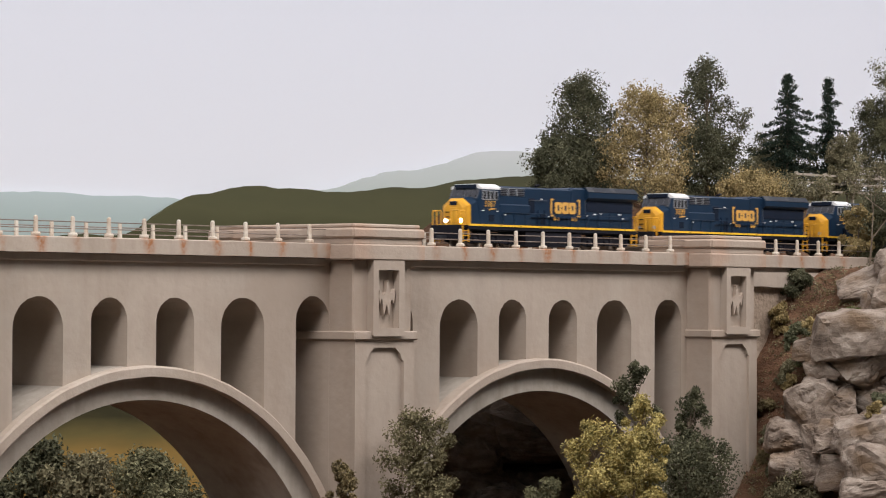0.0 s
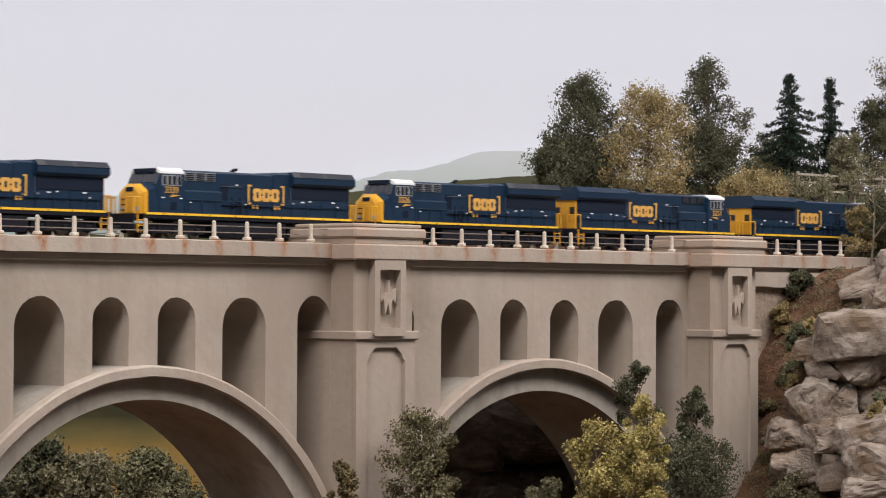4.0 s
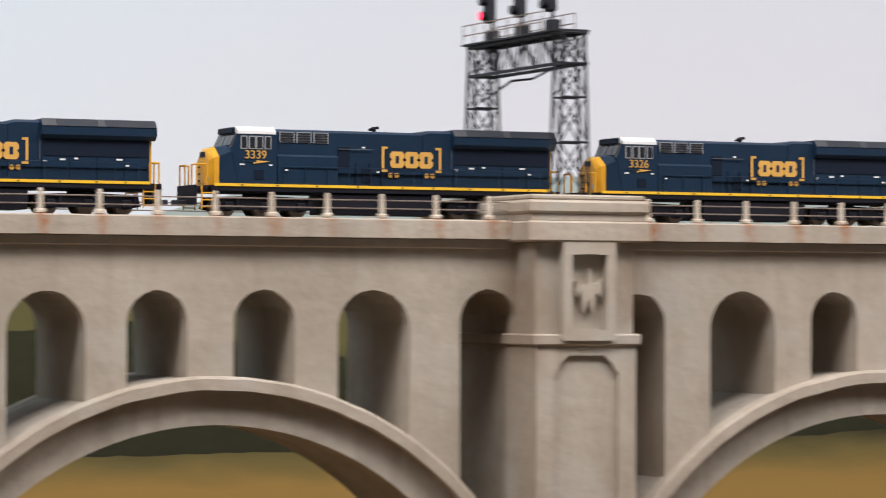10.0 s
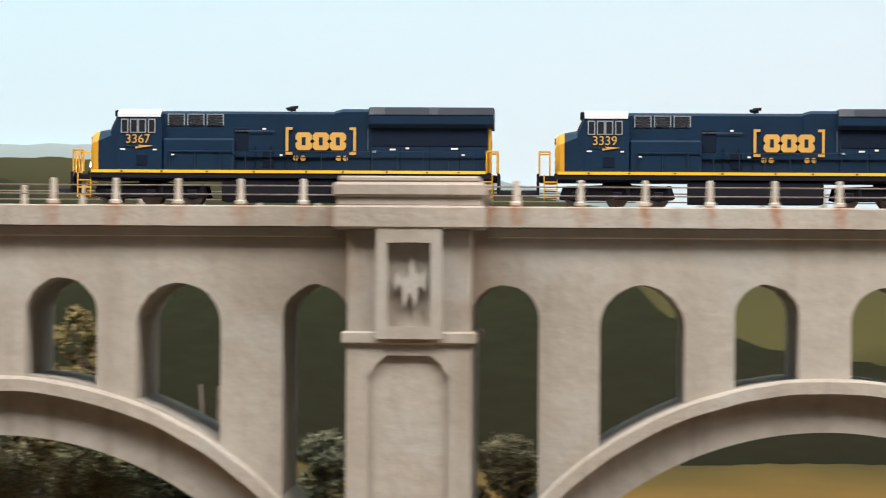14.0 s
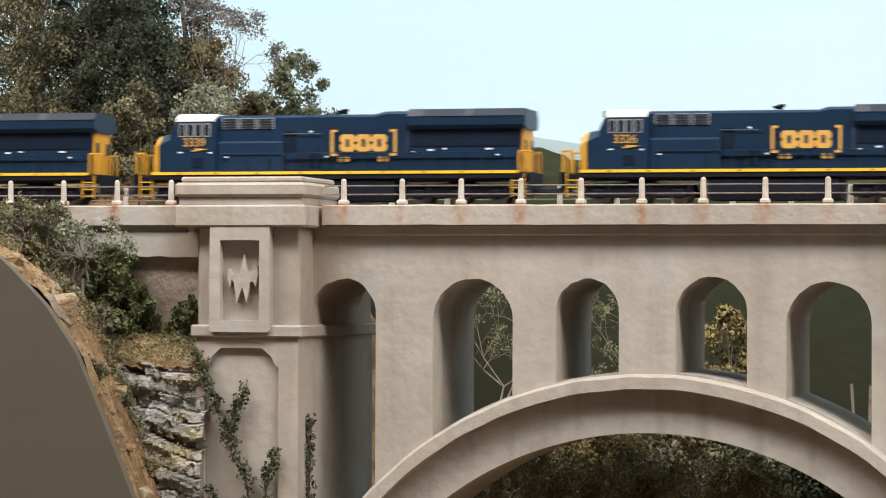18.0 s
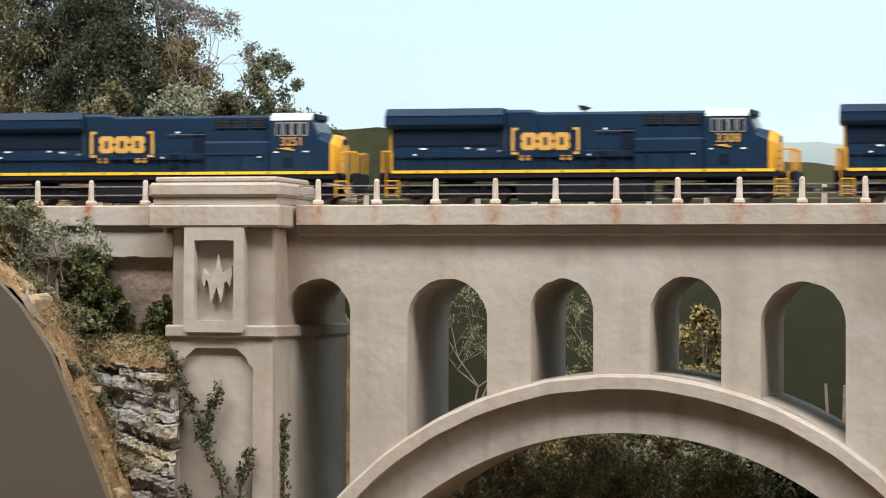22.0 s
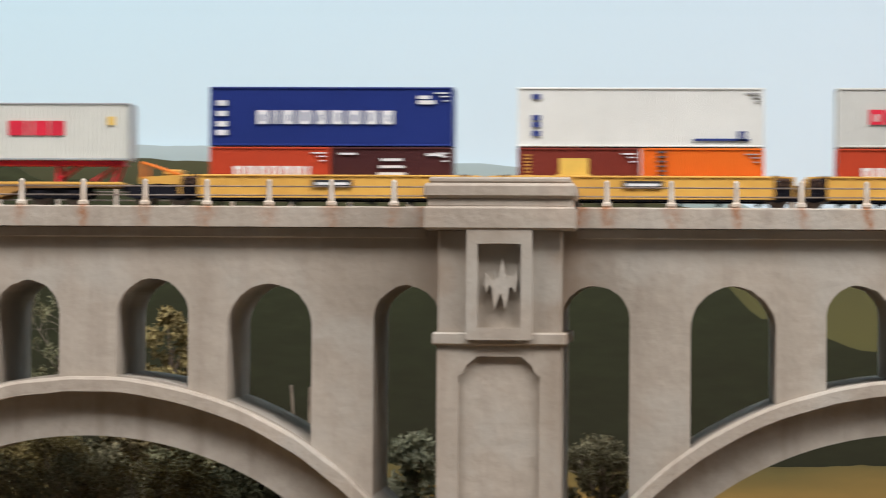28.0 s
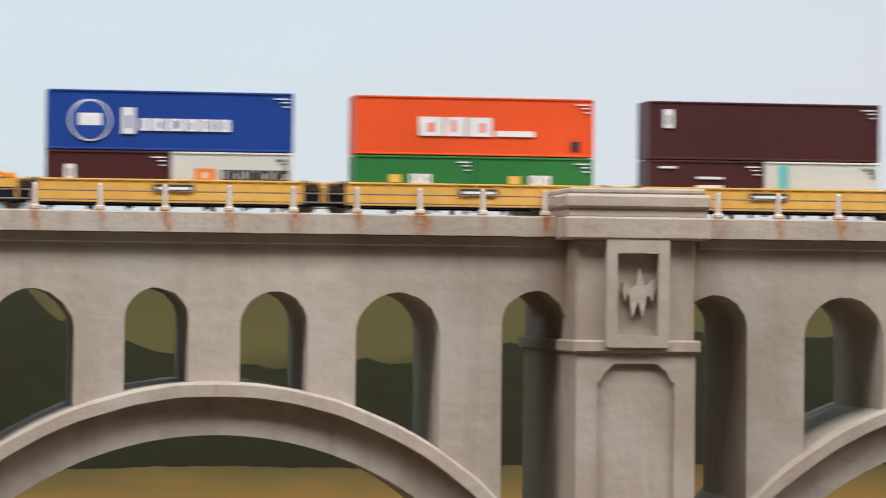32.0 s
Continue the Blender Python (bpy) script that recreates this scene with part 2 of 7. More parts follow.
def letters(name, text, size, m, material, parent, align="CENTER"):
    cu = bpy.data.curves.new(name, "FONT")
    cu.body, cu.size, cu.align_x, cu.align_y, cu.extrude = text, size, align, "CENTER", 0.0002
    ob = new(name, cu)
    dg = bpy.context.evaluated_depsgraph_get()
    me = bpy.data.meshes.new_from_object(ob.evaluated_get(dg))
    bpy.data.objects.remove(ob)
    me.materials.append(material)
    o = new(name, me)
    o.parent = parent
    o.matrix_basis = m
    return o


# ---- the viaduct ----
WALL_Y, BACK_Y = D + 0.032, D + 0.132
DECK_TOP, CURB_TOP = H + 0.042, H + 0.0488
GROUND_Z = H - 0.33
ARC_Z, R_OUT = H - 0.2715, 0.2265     # outer curve of the arch ring
R_IN = 0.1970                          # inner curve, its crown a little lower from span to span
CROWN_OUT = [-0.0440, -0.0452, -0.0440, -0.0447, -0.0447, -0.0462]
CROWN_IN = [-0.0730, -0.0720, -0.0740, -0.0748, -0.0758, -0.0808]
SHIFT = [-0.009, 0, 0, 0, 0, 0]        # the first span sits off its middle
OPENINGS = [(-0.1985, -0.1605), (-0.1265, -0.0795), (-0.0528, -0.0168), (0.0130, 0.0505), (0.0785, 0.1265), (0.1605, 0.1985)]
OPEN_TOP = H + 0.0053

viaduct = empty("viaduct", pose(0, 0, 0), "weathered beige concrete model railway viaduct with open spandrel arches", "bridge")


def arc_top(x):
    return ARC_Z + math.sqrt(max(1e-6, R_OUT ** 2 - x * x))


def spandrel(xm, seed):
    """The wall between two piers: solid above the arch ring, pierced by round-headed openings across its whole depth."""
    rnd = random.Random(seed)
    half = PITCH / 2
    cuts = []
    for k, (a, b) in enumerate(OPENINGS):
        a2, b2 = a + rnd.uniform(-0.0008, 0.0008), b + rnd.uniform(-0.0008, 0.0008)
        top = OPEN_TOP + rnd.uniform(-0.0012, 0.0012)
        if seed == 5 and k == 3:          # one opening of the last span is cut wider and higher
            a2, b2, top = 0.0158, 0.0562, OPEN_TOP + 0.0026
        cuts.append((a2, b2, top))
    cur = -half
    seq = []
    for a, b, top in cuts:
        if a > cur:
            n = max(2, int((a - cur) / 0.008))
            seq.append([(cur + (a - cur) * i / n, arc_top(cur + (a - cur) * i / n) - 0.004) for i in range(n + 1)])
        r = (b - a) / 2
        arch = []
        for i in range(29):
            t = math.pi * i / 28
            arch.append(((a + b) / 2 - r * math.cos(t), top - r + r * math.sin(t)))
        seq.append(arch)
        cur = b
    seq.append([(cur + (half - cur) * i / 4, arc_top(cur + (half - cur) * i / 4) - 0.004) for i in range(5)])
    line = [(px + 0.0007 * noise.noise(Vector((round(px, 6) * 70, 0.3, seed))) + 0.0004 * noise.noise(Vector((round(px, 6) * 300, 0.7, seed))), pz + 0.0008 * noise.noise(Vector((px * 70, pz * 70, seed + 9))) + 0.0006 * noise.noise(Vector((px * 260, pz * 260, seed + 4)))) for s in seq for px, pz in s]
    top_z = H + 0.0375
    bm = bmesh.new()
    f0 = [bm.verts.new((xm + px, WALL_Y, pz)) for px, pz in line]
    f1 = [bm.verts.new((xm + px, WALL_Y, top_z)) for px, pz in line]
    b0 = [bm.verts.new((xm + px, BACK_Y, pz)) for px, pz in line]
    b1 = [bm.verts.new((xm + px, BACK_Y, top_z)) for px, pz in line]
    for i in range(len(line) - 1):
        if line[i + 1][0] - line[i][0] > 1e-6:
            bm.faces.new((f0[i], f0[i + 1], f1[i + 1], f1[i]))
            bm.faces.new((b0[i + 1], b0[i], b1[i], b1[i + 1]))
            bm.faces.new((f1[i], f1[i + 1], b1[i + 1], b1[i]))
        bm.faces.new((f0[i + 1], f0[i], b0[i], b0[i + 1]))
    return part("spandrel_wall", bm, concrete, viaduct)


def arch_curve(z, r):
    n, a = 110, math.acos(0.2 / r) if r > 0.2 else 0.0
    return [(r * math.cos(t), z + r * math.sin(t)) for t in (a + (math.pi - 2 * a) * i / n for i in range(n + 1))]


def ring(xm, outer, inner, y0, y1, name, parent, material):
    """A curved band between two curves of (x, z), from y0 to y1."""
    bm = bmesh.new()
    prev = None
    for (xo, zo), (xi, zi) in zip(outer, inner):
        vs = [bm.verts.new((xm + x, y, z)) for x, y, z in ((xi, y0, zi), (xo, y0, zo), (xo, y1, zo), (xi, y1, zi))]
        if prev:
            for k in range(4):
                bm.faces.new((prev[k], prev[(k + 1) % 4], vs[(k + 1) % 4], vs[k]))
        else:
            bm.faces.new(vs)
        prev = vs
    bm.faces.new(list(reversed(prev)))
    return part(name, bm, material, parent)


def moulding(xm, dz, front, back, parent):
    """The raised band along the outer curve of an arch, its upper front edge chamfered and a little worn."""
    bm = bmesh.new()
    sy = 1 if back > front else -1
    prev = None
    for (xo, zo), (xa, za), (xi, zi) in zip(arch_curve(ARC_Z, R_OUT - 0.0010), arch_curve(ARC_Z, R_OUT - 0.0026), arch_curve(ARC_Z, R_OUT - 0.0092)):
        w = 0.0007 * noise.noise(Vector(((xm + xo) * 55, zo * 55, 1.7)))
        zo, za, zi = zo + dz, za + dz, zi + dz
        vs = [bm.verts.new(p) for p in ((xm + xi, back, zi), (xm + xo, back, zo), (xm + xo, front + sy * 0.0016, zo + w), (xm + xa, front, za + w), (xm + xi, front, zi + w))]
        if prev:
            for k in range(5):
                bm.faces.new((prev[k], prev[(k + 1) % 5], vs[(k + 1) % 5], vs[k]))
        else:
            bm.faces.new(vs)
        prev = vs
    bm.faces.new(list(reversed(prev)))
    return part("outer_moulding", bm, cap_stone, parent)


def pier(px):
    """Shaft, ledge, upper body with a framed panel and emblem, and the stepped cap; front and back alike."""
    w = 0.0342
    cw = 0.0395 if px < -0.5 else 0.0420
    wl = 0.0275 if px < -0.5 else w          # the end pier is half sunk in the bank
    y0, y1 = D + 0.006, D + 0.158
    body = part("pier", box(px - wl, px + w, y0, y1, GROUND_Z, H + 0.036, 0.0012), concrete, viaduct)
    part("ledge", box(px - wl - 0.0028, px + 0.0370, D + 0.0010, D + 0.163, H - 0.0280, H - 0.0208, 0.001), concrete, body)
    part("head", box(px - cw, px + cw, D - 0.002, D + 0.166, H + 0.0355, H + 0.0484, 0.0012), cap_stone, body)
    part("cap_neck", box(px - cw + 0.0022, px + cw - 0.0022, D - 0.000, D + 0.164, H + 0.0484, H + 0.0528, 0.0004), cap_stone, body)
    part("cap", box(px - cw, px + cw, D - 0.002, D + 0.166, H + 0.0528, H + 0.0612, 0.0016), cap_stone, body)
    part("cap_top", box(px - cw + 0.0030, px + cw - 0.0030, D + 0.001, D + 0.163, H + 0.0612, H + 0.0646, 0.001), cap_stone, body)
    for side in (0, 1):
        def yy(a, b):
            return (D + a, D + b) if side == 0 else (D + 0.164 - b, D + 0.164 - a)
        # framed panel of the pilaster
        z0, z1 = H - 0.0249, H + 0.0358
        bm = bmesh.new()
        for sx in (-1, 1):
            half = [(0, z1), (0.0180, z1), (0.0182, z0 + 0.0012), (0.0172, z0), (0, z0), (0, H - 0.0183), (0.0118, H - 0.0183), (0.0119, H + 0.0278), (0, H + 0.0281)]
            slab([(px + sx * x, z) for x, z in half], *yy(-0.0012, 0.008), bm)
        part("panel_frame", bm, concrete, body)
        # emblem: a plain winged figure in relief
        o = [(1.6, 14.2), (3.0, 8.0), (4.2, 4.2), (7.6, 5.0), (9.6, 7.6), (10.2, 3.0), (8.8, -4.6), (7.0, -1.2), (5.4, -2.0), (4.6, -8.0), (3.2, -13.5), (1.8, -8.0), (0.7, -4.5), (-0.6, -8.0),
             (-2.6, -13.8), (-3.6, -7.5), (-4.2, -2.2), (-5.6, 0.0), (-6.8, -4.6), (-8.4, 0.6), (-7.4, 6.0), (-5.0, 2.6), (-2.6, 2.4), (-0.2, 4.6), (0.6, 9.0)]
        o = [(x * 0.001, z * 0.001) for x, z in o]
        part("emblem", slab([(px + x, H + 0.0056 + z) for x, z in o], *yy(0.0018, 0.0075)), cap_stone, body)
        # lower shaft: a raised surround with shoulders about a sunk panel
        pr = [(-wl, -0.33), (-wl, -0.0275), (w, -0.0275), (w, -0.33), (0.0222, -0.33), (0.0224, -0.0450), (0.0200, -0.0432), (0.0180, -0.0390), (0.0122, -0.0340),
              (-0.0122, -0.0340), (-0.0180, -0.0390), (-0.0200, -0.0432), (-0.0224, -0.0450), (-0.0222, -0.33)]
        part("panel_surround", slab([(px + x, H + z) for x, z in pr], *yy(0.0032, 0.0075)), concrete, body)
    return body


for px in PIER_X:
    pier(px)
for i in range(6):
    xm = (PIER_X[i] + PIER_X[i + 1]) / 2 + SHIFT[i]
    spandrel(xm, i)
    inner = arch_curve(H + CROWN_IN[i] - R_IN, R_IN)
    barrel = ring(xm, arch_curve(ARC_Z, R_OUT - 0.001), inner, WALL_Y + 0.0006, BACK_Y - 0.0006, "arch_ring", viaduct, shaded_ring_concrete)
    moulding(xm, CROWN_OUT[i] + 0.0450, WALL_Y - 0.0080, WALL_Y + 0.004, barrel)
    moulding(xm, CROWN_OUT[i] + 0.0450, BACK_Y + 0.0080, BACK_Y - 0.004, barrel)

# deck, parapets, posts and wires
part("deck_slab", box(PIER_X[6] - 1.6, PIER_X[0] + 1.6, WALL_Y - 0.0015, BACK_Y + 0.0015, H + 0.0330, H + 0.0400), concrete, viaduct)


def stained_wall(xa, xb, y0, y1, z0, z1, posts, seed):
    """A low parapet wall with a wavy worn edge and rust runs below the posts."""
    rnd = random.Random(seed)
    stain = [(x, rnd.uniform(0.5, 1.6), rnd.uniform(0.0026, 0.0062), rnd.uniform(-0.001, 0.002)) for x in posts]
    stain += [(xa, rnd.uniform(0.5, 1.3), 0.007, 0.0), (xb, rnd.uniform(0.5, 1.3), 0.007, 0.0)]
    n = int((xb - xa) / 0.0016)
    bm = bmesh.new()
    lay = bm.verts.layers.float.new("rust")
    rows = []
    for i in range(n + 1):
        x = xa + (xb - xa) * i / n
        wob = 0.00035 * noise.noise(Vector((x * 60, seed, 0)))
        e = 0.0008
        prof = [(y0, z0 + wob), (y0, (z0 * 2 + z1) / 3), (y0, (z0 + 2 * z1) / 3), (y0, z1 - e + wob), (y0 + e, z1 + wob), (y1 - e, z1 + wob), (y1, z1 - e), (y1, z0)]
        vs = []
        for k, (y, z) in enumerate(prof):
            v = bm.verts.new((x, y, z))
            u = (z1 - z) / (z1 - z0)
            a = 0.0
            for sx, amt, wd, drift in stain:
                q = (x - sx - drift * u) / (wd * (1 - 0.3 * u))
                if abs(q) < 3:
                    a = max(a, amt * math.exp(-q * q) * (1 - 0.35 * u))
            v[lay] = a
            vs.append(v)
        rows.append(vs)
    for a, b in zip(rows, rows[1:]):
        for k in range(8):
            bm.faces.new((a[k], b[k], b[(k + 1) % 8], a[(k + 1) % 8]))
    bm.faces.new(rows[0])
    bm.faces.new(list(reversed(rows[-1])))
    return part("parapet", bm, cap_stone, viaduct)


POSTS = [(0.0640, 0.0345), (0.0473, 0.0355), (0.0537, 0.0351), (0.0560, 0.0355), (0.0534, 0.0357), (0.0583, 0.0359), (0.0535, 0.0351)]   # first post past a pier, and their spacing
ends = [PIER_X[0] + 0.26] + PIER_X + [PIER_X[6] - 0.30]
for side in (0, 1):
    for i in range(8):
        xa = ends[i + 1] + (0.042 if i < 7 else 0.0)
        xb = ends[i] - (0.042 if i > 0 else 0.0)
        ys = (D + 0.0235, D + 0.0345) if side == 0 else (D + 0.1295, D + 0.1405)
        y2 = (D + 0.0285, D + 0.0350) if side == 0 else (D + 0.129, D + 0.1355)
        if i < 7:
            posts = [ends[i + 1] + POSTS[i][0] + POSTS[i][1] * k for k in range(5 if i == 0 else 11)]
        else:
            posts = [PIER_X[6] - 0.0522 - 0.0337 * k for k in range(6)]
        rail_wall = stained_wall(xa, xb, *ys, H + 0.0372, CURB_TOP, posts, i * 2 + side)
        part("moulding", box(xa, xb, *y2, H + 0.0312, H + 0.0372, 0.0006), concrete, rail_wall)
        yc = sum(ys) / 2
        for x in posts:
            bm = box(x - 0.0028, x + 0.0028, yc - 0.0030, yc + 0.0030, CURB_TOP, CURB_TOP + 0.0030, 0.0008)
            rod((x, yc, CURB_TOP + 0.002), (x, yc, CURB_TOP + 0.0135), 0.0019, bm, 8, 0.0016)
            bmesh.ops.create_uvsphere(bm, u_segments=8, v_segments=5, radius=0.0017, matrix=Matrix.Translation((x, yc, CURB_TOP + 0.0135)))
            part("railing_post", bm, post_paint, rail_wall)
        for z in (0.0060, 0.0110):
            part("railing_wire", rod((xa, yc, CURB_TOP + z), (xb, yc, CURB_TOP + z), 0.00045, None, 5), wire_metal, rail_wall)

# ---- track ----
track = empty("railway_track", pose(0, 0, 0), "single model railway track on light grey ballast", "railway track")
part("ballast", loft([(-4.5, [(TRACK_Y - 0.048, H + 0.040), (TRACK_Y + 0.048, H + 0.040), (TRACK_Y + 0.044, H + 0.0445), (TRACK_Y - 0.044, H + 0.0445)]),
                      (5.5, [(TRACK_Y - 0.048, H + 0.040), (TRACK_Y + 0.048, H + 0.040), (TRACK_Y + 0.044, H + 0.0445), (TRACK_Y - 0.044, H + 0.0445)])]), ballast_mat, track)
for y in (-0.00825, 0.00825):
    part("rail", box(-4.5, 5.5, TRACK_Y + y - 0.0005, TRACK_Y + y + 0.0005, H + 0.0465, RAIL), steel, track)
bm = bmesh.new()
for k in range(640):
    x = -1.4 + k * 0.0066
    vs = [bm.verts.new((x + dx, TRACK_Y + dy, z)) for z in (H + 0.0440, H + 0.0466) for dx, dy in ((-0.0014, -0.015), (0.0014, -0.015), (0.0014, 0.015), (-0.0014, 0.015))]
    for f in ((4, 5, 6, 7), (0, 1, 5, 4), (1, 2, 6, 5), (2, 3, 7, 6), (3, 0, 4, 7)):
        bm.faces.new([vs[q] for q in f])
tagged(part("ties", bm, tie_mat, track), kind="stuff")

# ---- rolling stock ----
TRAIN = [(0, 2.0545), (2.5, 1.6475), (5, 1.2605), (7.5, 0.8705), (10, 0.471), (12.5, 0.079), (15, -0.315), (17.5, -0.704), (20, -1.091), (22, -1.399), (24, -1.716),
         (26, -2.030), (28, -2.344), (30, -2.660), (32, -2.976)]
MOVING = []   # (thing, distance behind the middle of the first locomotive, height over the rail, turned)


def on_train(ob, back, z=0.0, turned=False):
    ob.matrix_world = pose(TRAIN[0][1] + back, TRACK_Y, RAIL + z, 0, 0, 180 if turned else 0)
    MOVING.append((ob, back, z, turned))
    return ob


def motions():
    for ob, back, z, turned in MOVING:
        walk(ob, [(t, pose(s + back, TRACK_Y, RAIL + z, 0, 0, 180 if turned else 0)) for t, s in TRAIN])


def truck(x, parent, n=3, pitch=0.0235, r=0.0057, name="truck"):
    half = pitch * (n - 1) / 2
    tk = part(name, box(x - half * 0.35, x + half * 0.35, -0.0040, 0.0040, 0.0060, 0.0160 if n == 3 else 0.0125, 0.0006), black, parent)
    for sy in (-1, 1):
        bm = bmesh.new()
        o = [(x - half - 0.0095, 0.0050), (x - half - 0.0075, 0.0118), (x - half + 0.006, 0.0122), (x, 0.0130), (x + half - 0.006, 0.0122), (x + half + 0.0075, 0.0118),
             (x + half + 0.0095, 0.0050), (x + half, 0.0030), (x + half - 0.006, 0.0044), (x - half + 0.006, 0.0044), (x - half, 0.0030)]
        slab(o, sy * 0.0118 - 0.0012, sy * 0.0118 + 0.0012, bm)
        for k in range(n):
            wx = x - half + k * pitch
            box(wx - 0.0026, wx + 0.0026, sy * 0.0138 - 0.0012, sy * 0.0138 + 0.0012, 0.0042, 0.0088, 0.0005, bm)
            rod((wx + 0.006, sy * 0.0132, 0.0065), (wx + 0.006, sy * 0.0132, 0.0122), 0.0014, bm, 8)
        part("side_frame", bm, black, tk)
    for k in range(n):
        wx = x - half + k * pitch
        bm = bmesh.new()
        for sy in (-1, 1):
            rod((wx, sy * 0.0078, r), (wx, sy * 0.0098, r), r, bm, 20)
            rod((wx, sy * 0.0070, r), (wx, sy * 0.0078, r), r + 0.0006, bm, 20)
        rod((wx, -0.0078, r), (wx, 0.0078, r), 0.0012, bm, 8)
        part("wheelset", bm, steel, tk)
    return tk


# greys of the wing facets, lifted to hold the light they reflect
radiator_sheen = mat("radiator_sheen", (0.028, 0.033, 0.045), (0.021, 0.025, 0.034), 0.34, 70, spec=0.5)
radiator_sheen_pale = mat("radiator_sheen_pale", (0.062, 0.066, 0.076), (0.045, 0.048, 0.056), 0.40, 70)
cab_grey = mat("cab_grey", (0.11, 0.115, 0.13), (0.08, 0.085, 0.10), 0.45, 60)
mark_ink = mat("mark_ink", (0.10, 0.07, 0.03), None, 0.6, 60)


def locomotive():
    loco = empty("diesel_locomotive", pose(0, 0, 0))
    # underframe and tank
    part("frame", box(-0.1215, 0.1215, -0.0125, 0.0125, 0.0160, 0.0196, 0.0006), black, loco)
    part("fuel_tank", loft([(-0.036, [(-0.0150, 0.0040), (0.0150, 0.0040), (0.0165, 0.0080), (0.0165, 0.0162), (-0.0165, 0.0162), (-0.0165, 0.0080)]),
                            (0.040, [(-0.0150, 0.0040), (0.0150, 0.0040), (0.0165, 0.0080), (0.0165, 0.0162), (-0.0165, 0.0162), (-0.0165, 0.0080)])]), black, loco)
    for sy in (-1, 1):
        part("sill", box(-0.1130, 0.1180, sy * 0.0172 - 0.0006, sy * 0.0172 + 0.0006, 0.0172, 0.0196), black, loco)
        part("sill_stripe", box(-0.1110, 0.1150, sy * 0.0175 - 0.0008, sy * 0.0175 + 0.0008, 0.0200, 0.0217), stripe_yellow, loco)
        for lx in (-0.094, -0.071, -0.045, -0.018, 0.012, 0.033, 0.058, 0.081, 0.099):
            part("stripe_tick", box(lx, lx + 0.0012, sy * 0.0176 - 0.0009, sy * 0.0176 + 0.0009, 0.0204, 0.0213), mark_ink, loco)
    part("walkway", box(-0.1130, 0.1180, -0.0172, 0.0172, 0.0196, 0.0206), black, loco)
    # nose and cab
    part("nose", loft([(-0.1122, [(-0.0100, 0.0205), (0.0100, 0.0205), (0.0100, 0.0355), (0.0048, 0.0412), (-0.0048, 0.0412), (-0.0100, 0.0355)]),
                       (-0.1100, [(-0.0142, 0.0205), (0.0142, 0.0205), (0.0142, 0.0372), (0.0062, 0.0432), (-0.0062, 0.0432), (-0.0142, 0.0372)]),
                       (-0.1072, [(-0.0155, 0.0205), (0.0155, 0.0205), (0.0155, 0.0380), (0.0068, 0.0440), (-0.0068, 0.0440), (-0.0155, 0.0380)])]), yellow, loco)
    part("nose_side", loft([(-0.1072, [(-0.0156, 0.0205), (0.0156, 0.0205), (0.0156, 0.0381), (0.0068, 0.0441), (-0.0068, 0.0441), (-0.0156, 0.0381)]),
                            (-0.0950, [(-0.0168, 0.0205), (0.0168, 0.0205), (0.0168, 0.0432), (0.0100, 0.0462), (-0.0100, 0.0462), (-0.0168, 0.0432)])]), blue, loco)
    part("headlight_plate", box(-0.1128, -0.1118, -0.0042, 0.0042, 0.0378, 0.0412, 0.0003), dark_blue, loco)
    part("nose_door", box(-0.1126, -0.1119, -0.0036, 0.0036, 0.0215, 0.0360, 0.0003), yellow, loco)
    for q in range(3):
        part("nose_step", box(-0.1128, -0.1118, 0.0042, 0.0088, 0.0232 + 0.0042 * q, 0.0240 + 0.0042 * q), black, loco)
    cab = part("cab", loft([(-0.1000, [(-0.0166, 0.0430), (0.0166, 0.0430), (0.0166, 0.0432), (0.0120, 0.0434), (-0.0120, 0.0434), (-0.0166, 0.0432)]),
                            (-0.0950, [(-0.0170, 0.0205), (0.0170, 0.0205), (0.0170, 0.0530), (0.0120, 0.0552), (-0.0120, 0.0552), (-0.0170, 0.0530)]),
                            (-0.0705, [(-0.0170, 0.0205), (0.0170, 0.0205), (0.0170, 0.0530), (0.0120, 0.0552), (-0.0120, 0.0552), (-0.0170, 0.0530)])]), blue, loco)
    part("cab_roof", loft([(-0.0958, [(-0.0174, 0.0520), (0.0174, 0.0520), (0.0174, 0.0538), (0.0125, 0.0566), (-0.0125, 0.0566), (-0.0174, 0.0538)]),
                           (-0.0712, [(-0.0174, 0.0520), (0.0174, 0.0520), (0.0174, 0.0538), (0.0125, 0.0566), (-0.0125, 0.0566), (-0.0174, 0.0538)])]), white, loco)
    part("windshield_frame", slab([(-0.0998, 0.0440), (-0.0964, 0.0524), (-0.0960, 0.0524), (-0.0991, 0.0440)], -0.0158, 0.0158), cab_grey, cab)
    for ya, yb in ((-0.0146, -0.0088), (-0.0078, -0.0008), (0.0008, 0.0078), (0.0088, 0.0146)):
        part("windshield", slab([(-0.1001, 0.0452), (-0.0970, 0.0518), (-0.0962, 0.0518), (-0.0991, 0.0452)], ya, yb), glass_dark, cab)
    part("number_board", box(-0.0982, -0.0955, -0.0120, 0.0120, 0.0525, 0.0560, 0.0003), dark_blue, cab)
    for sy in (-1, 1):
        for x0, x1 in ((-0.0940, -0.0898), (-0.0888, -0.0843), (-0.0841, -0.0796), (-0.0784, -0.0742)):
            w = part("side_window", box(x0, x1, sy * 0.0171 - 0.0004, sy * 0.0171 + 0.0004, 0.0428, 0.0508), frame_grey, cab)
            part("pane", box(x0 + 0.0006, x1 - 0.0006, sy * 0.0172 - 0.0005, sy * 0.0172 + 0.0005, 0.0434, 0.0502), glass_dark, w)
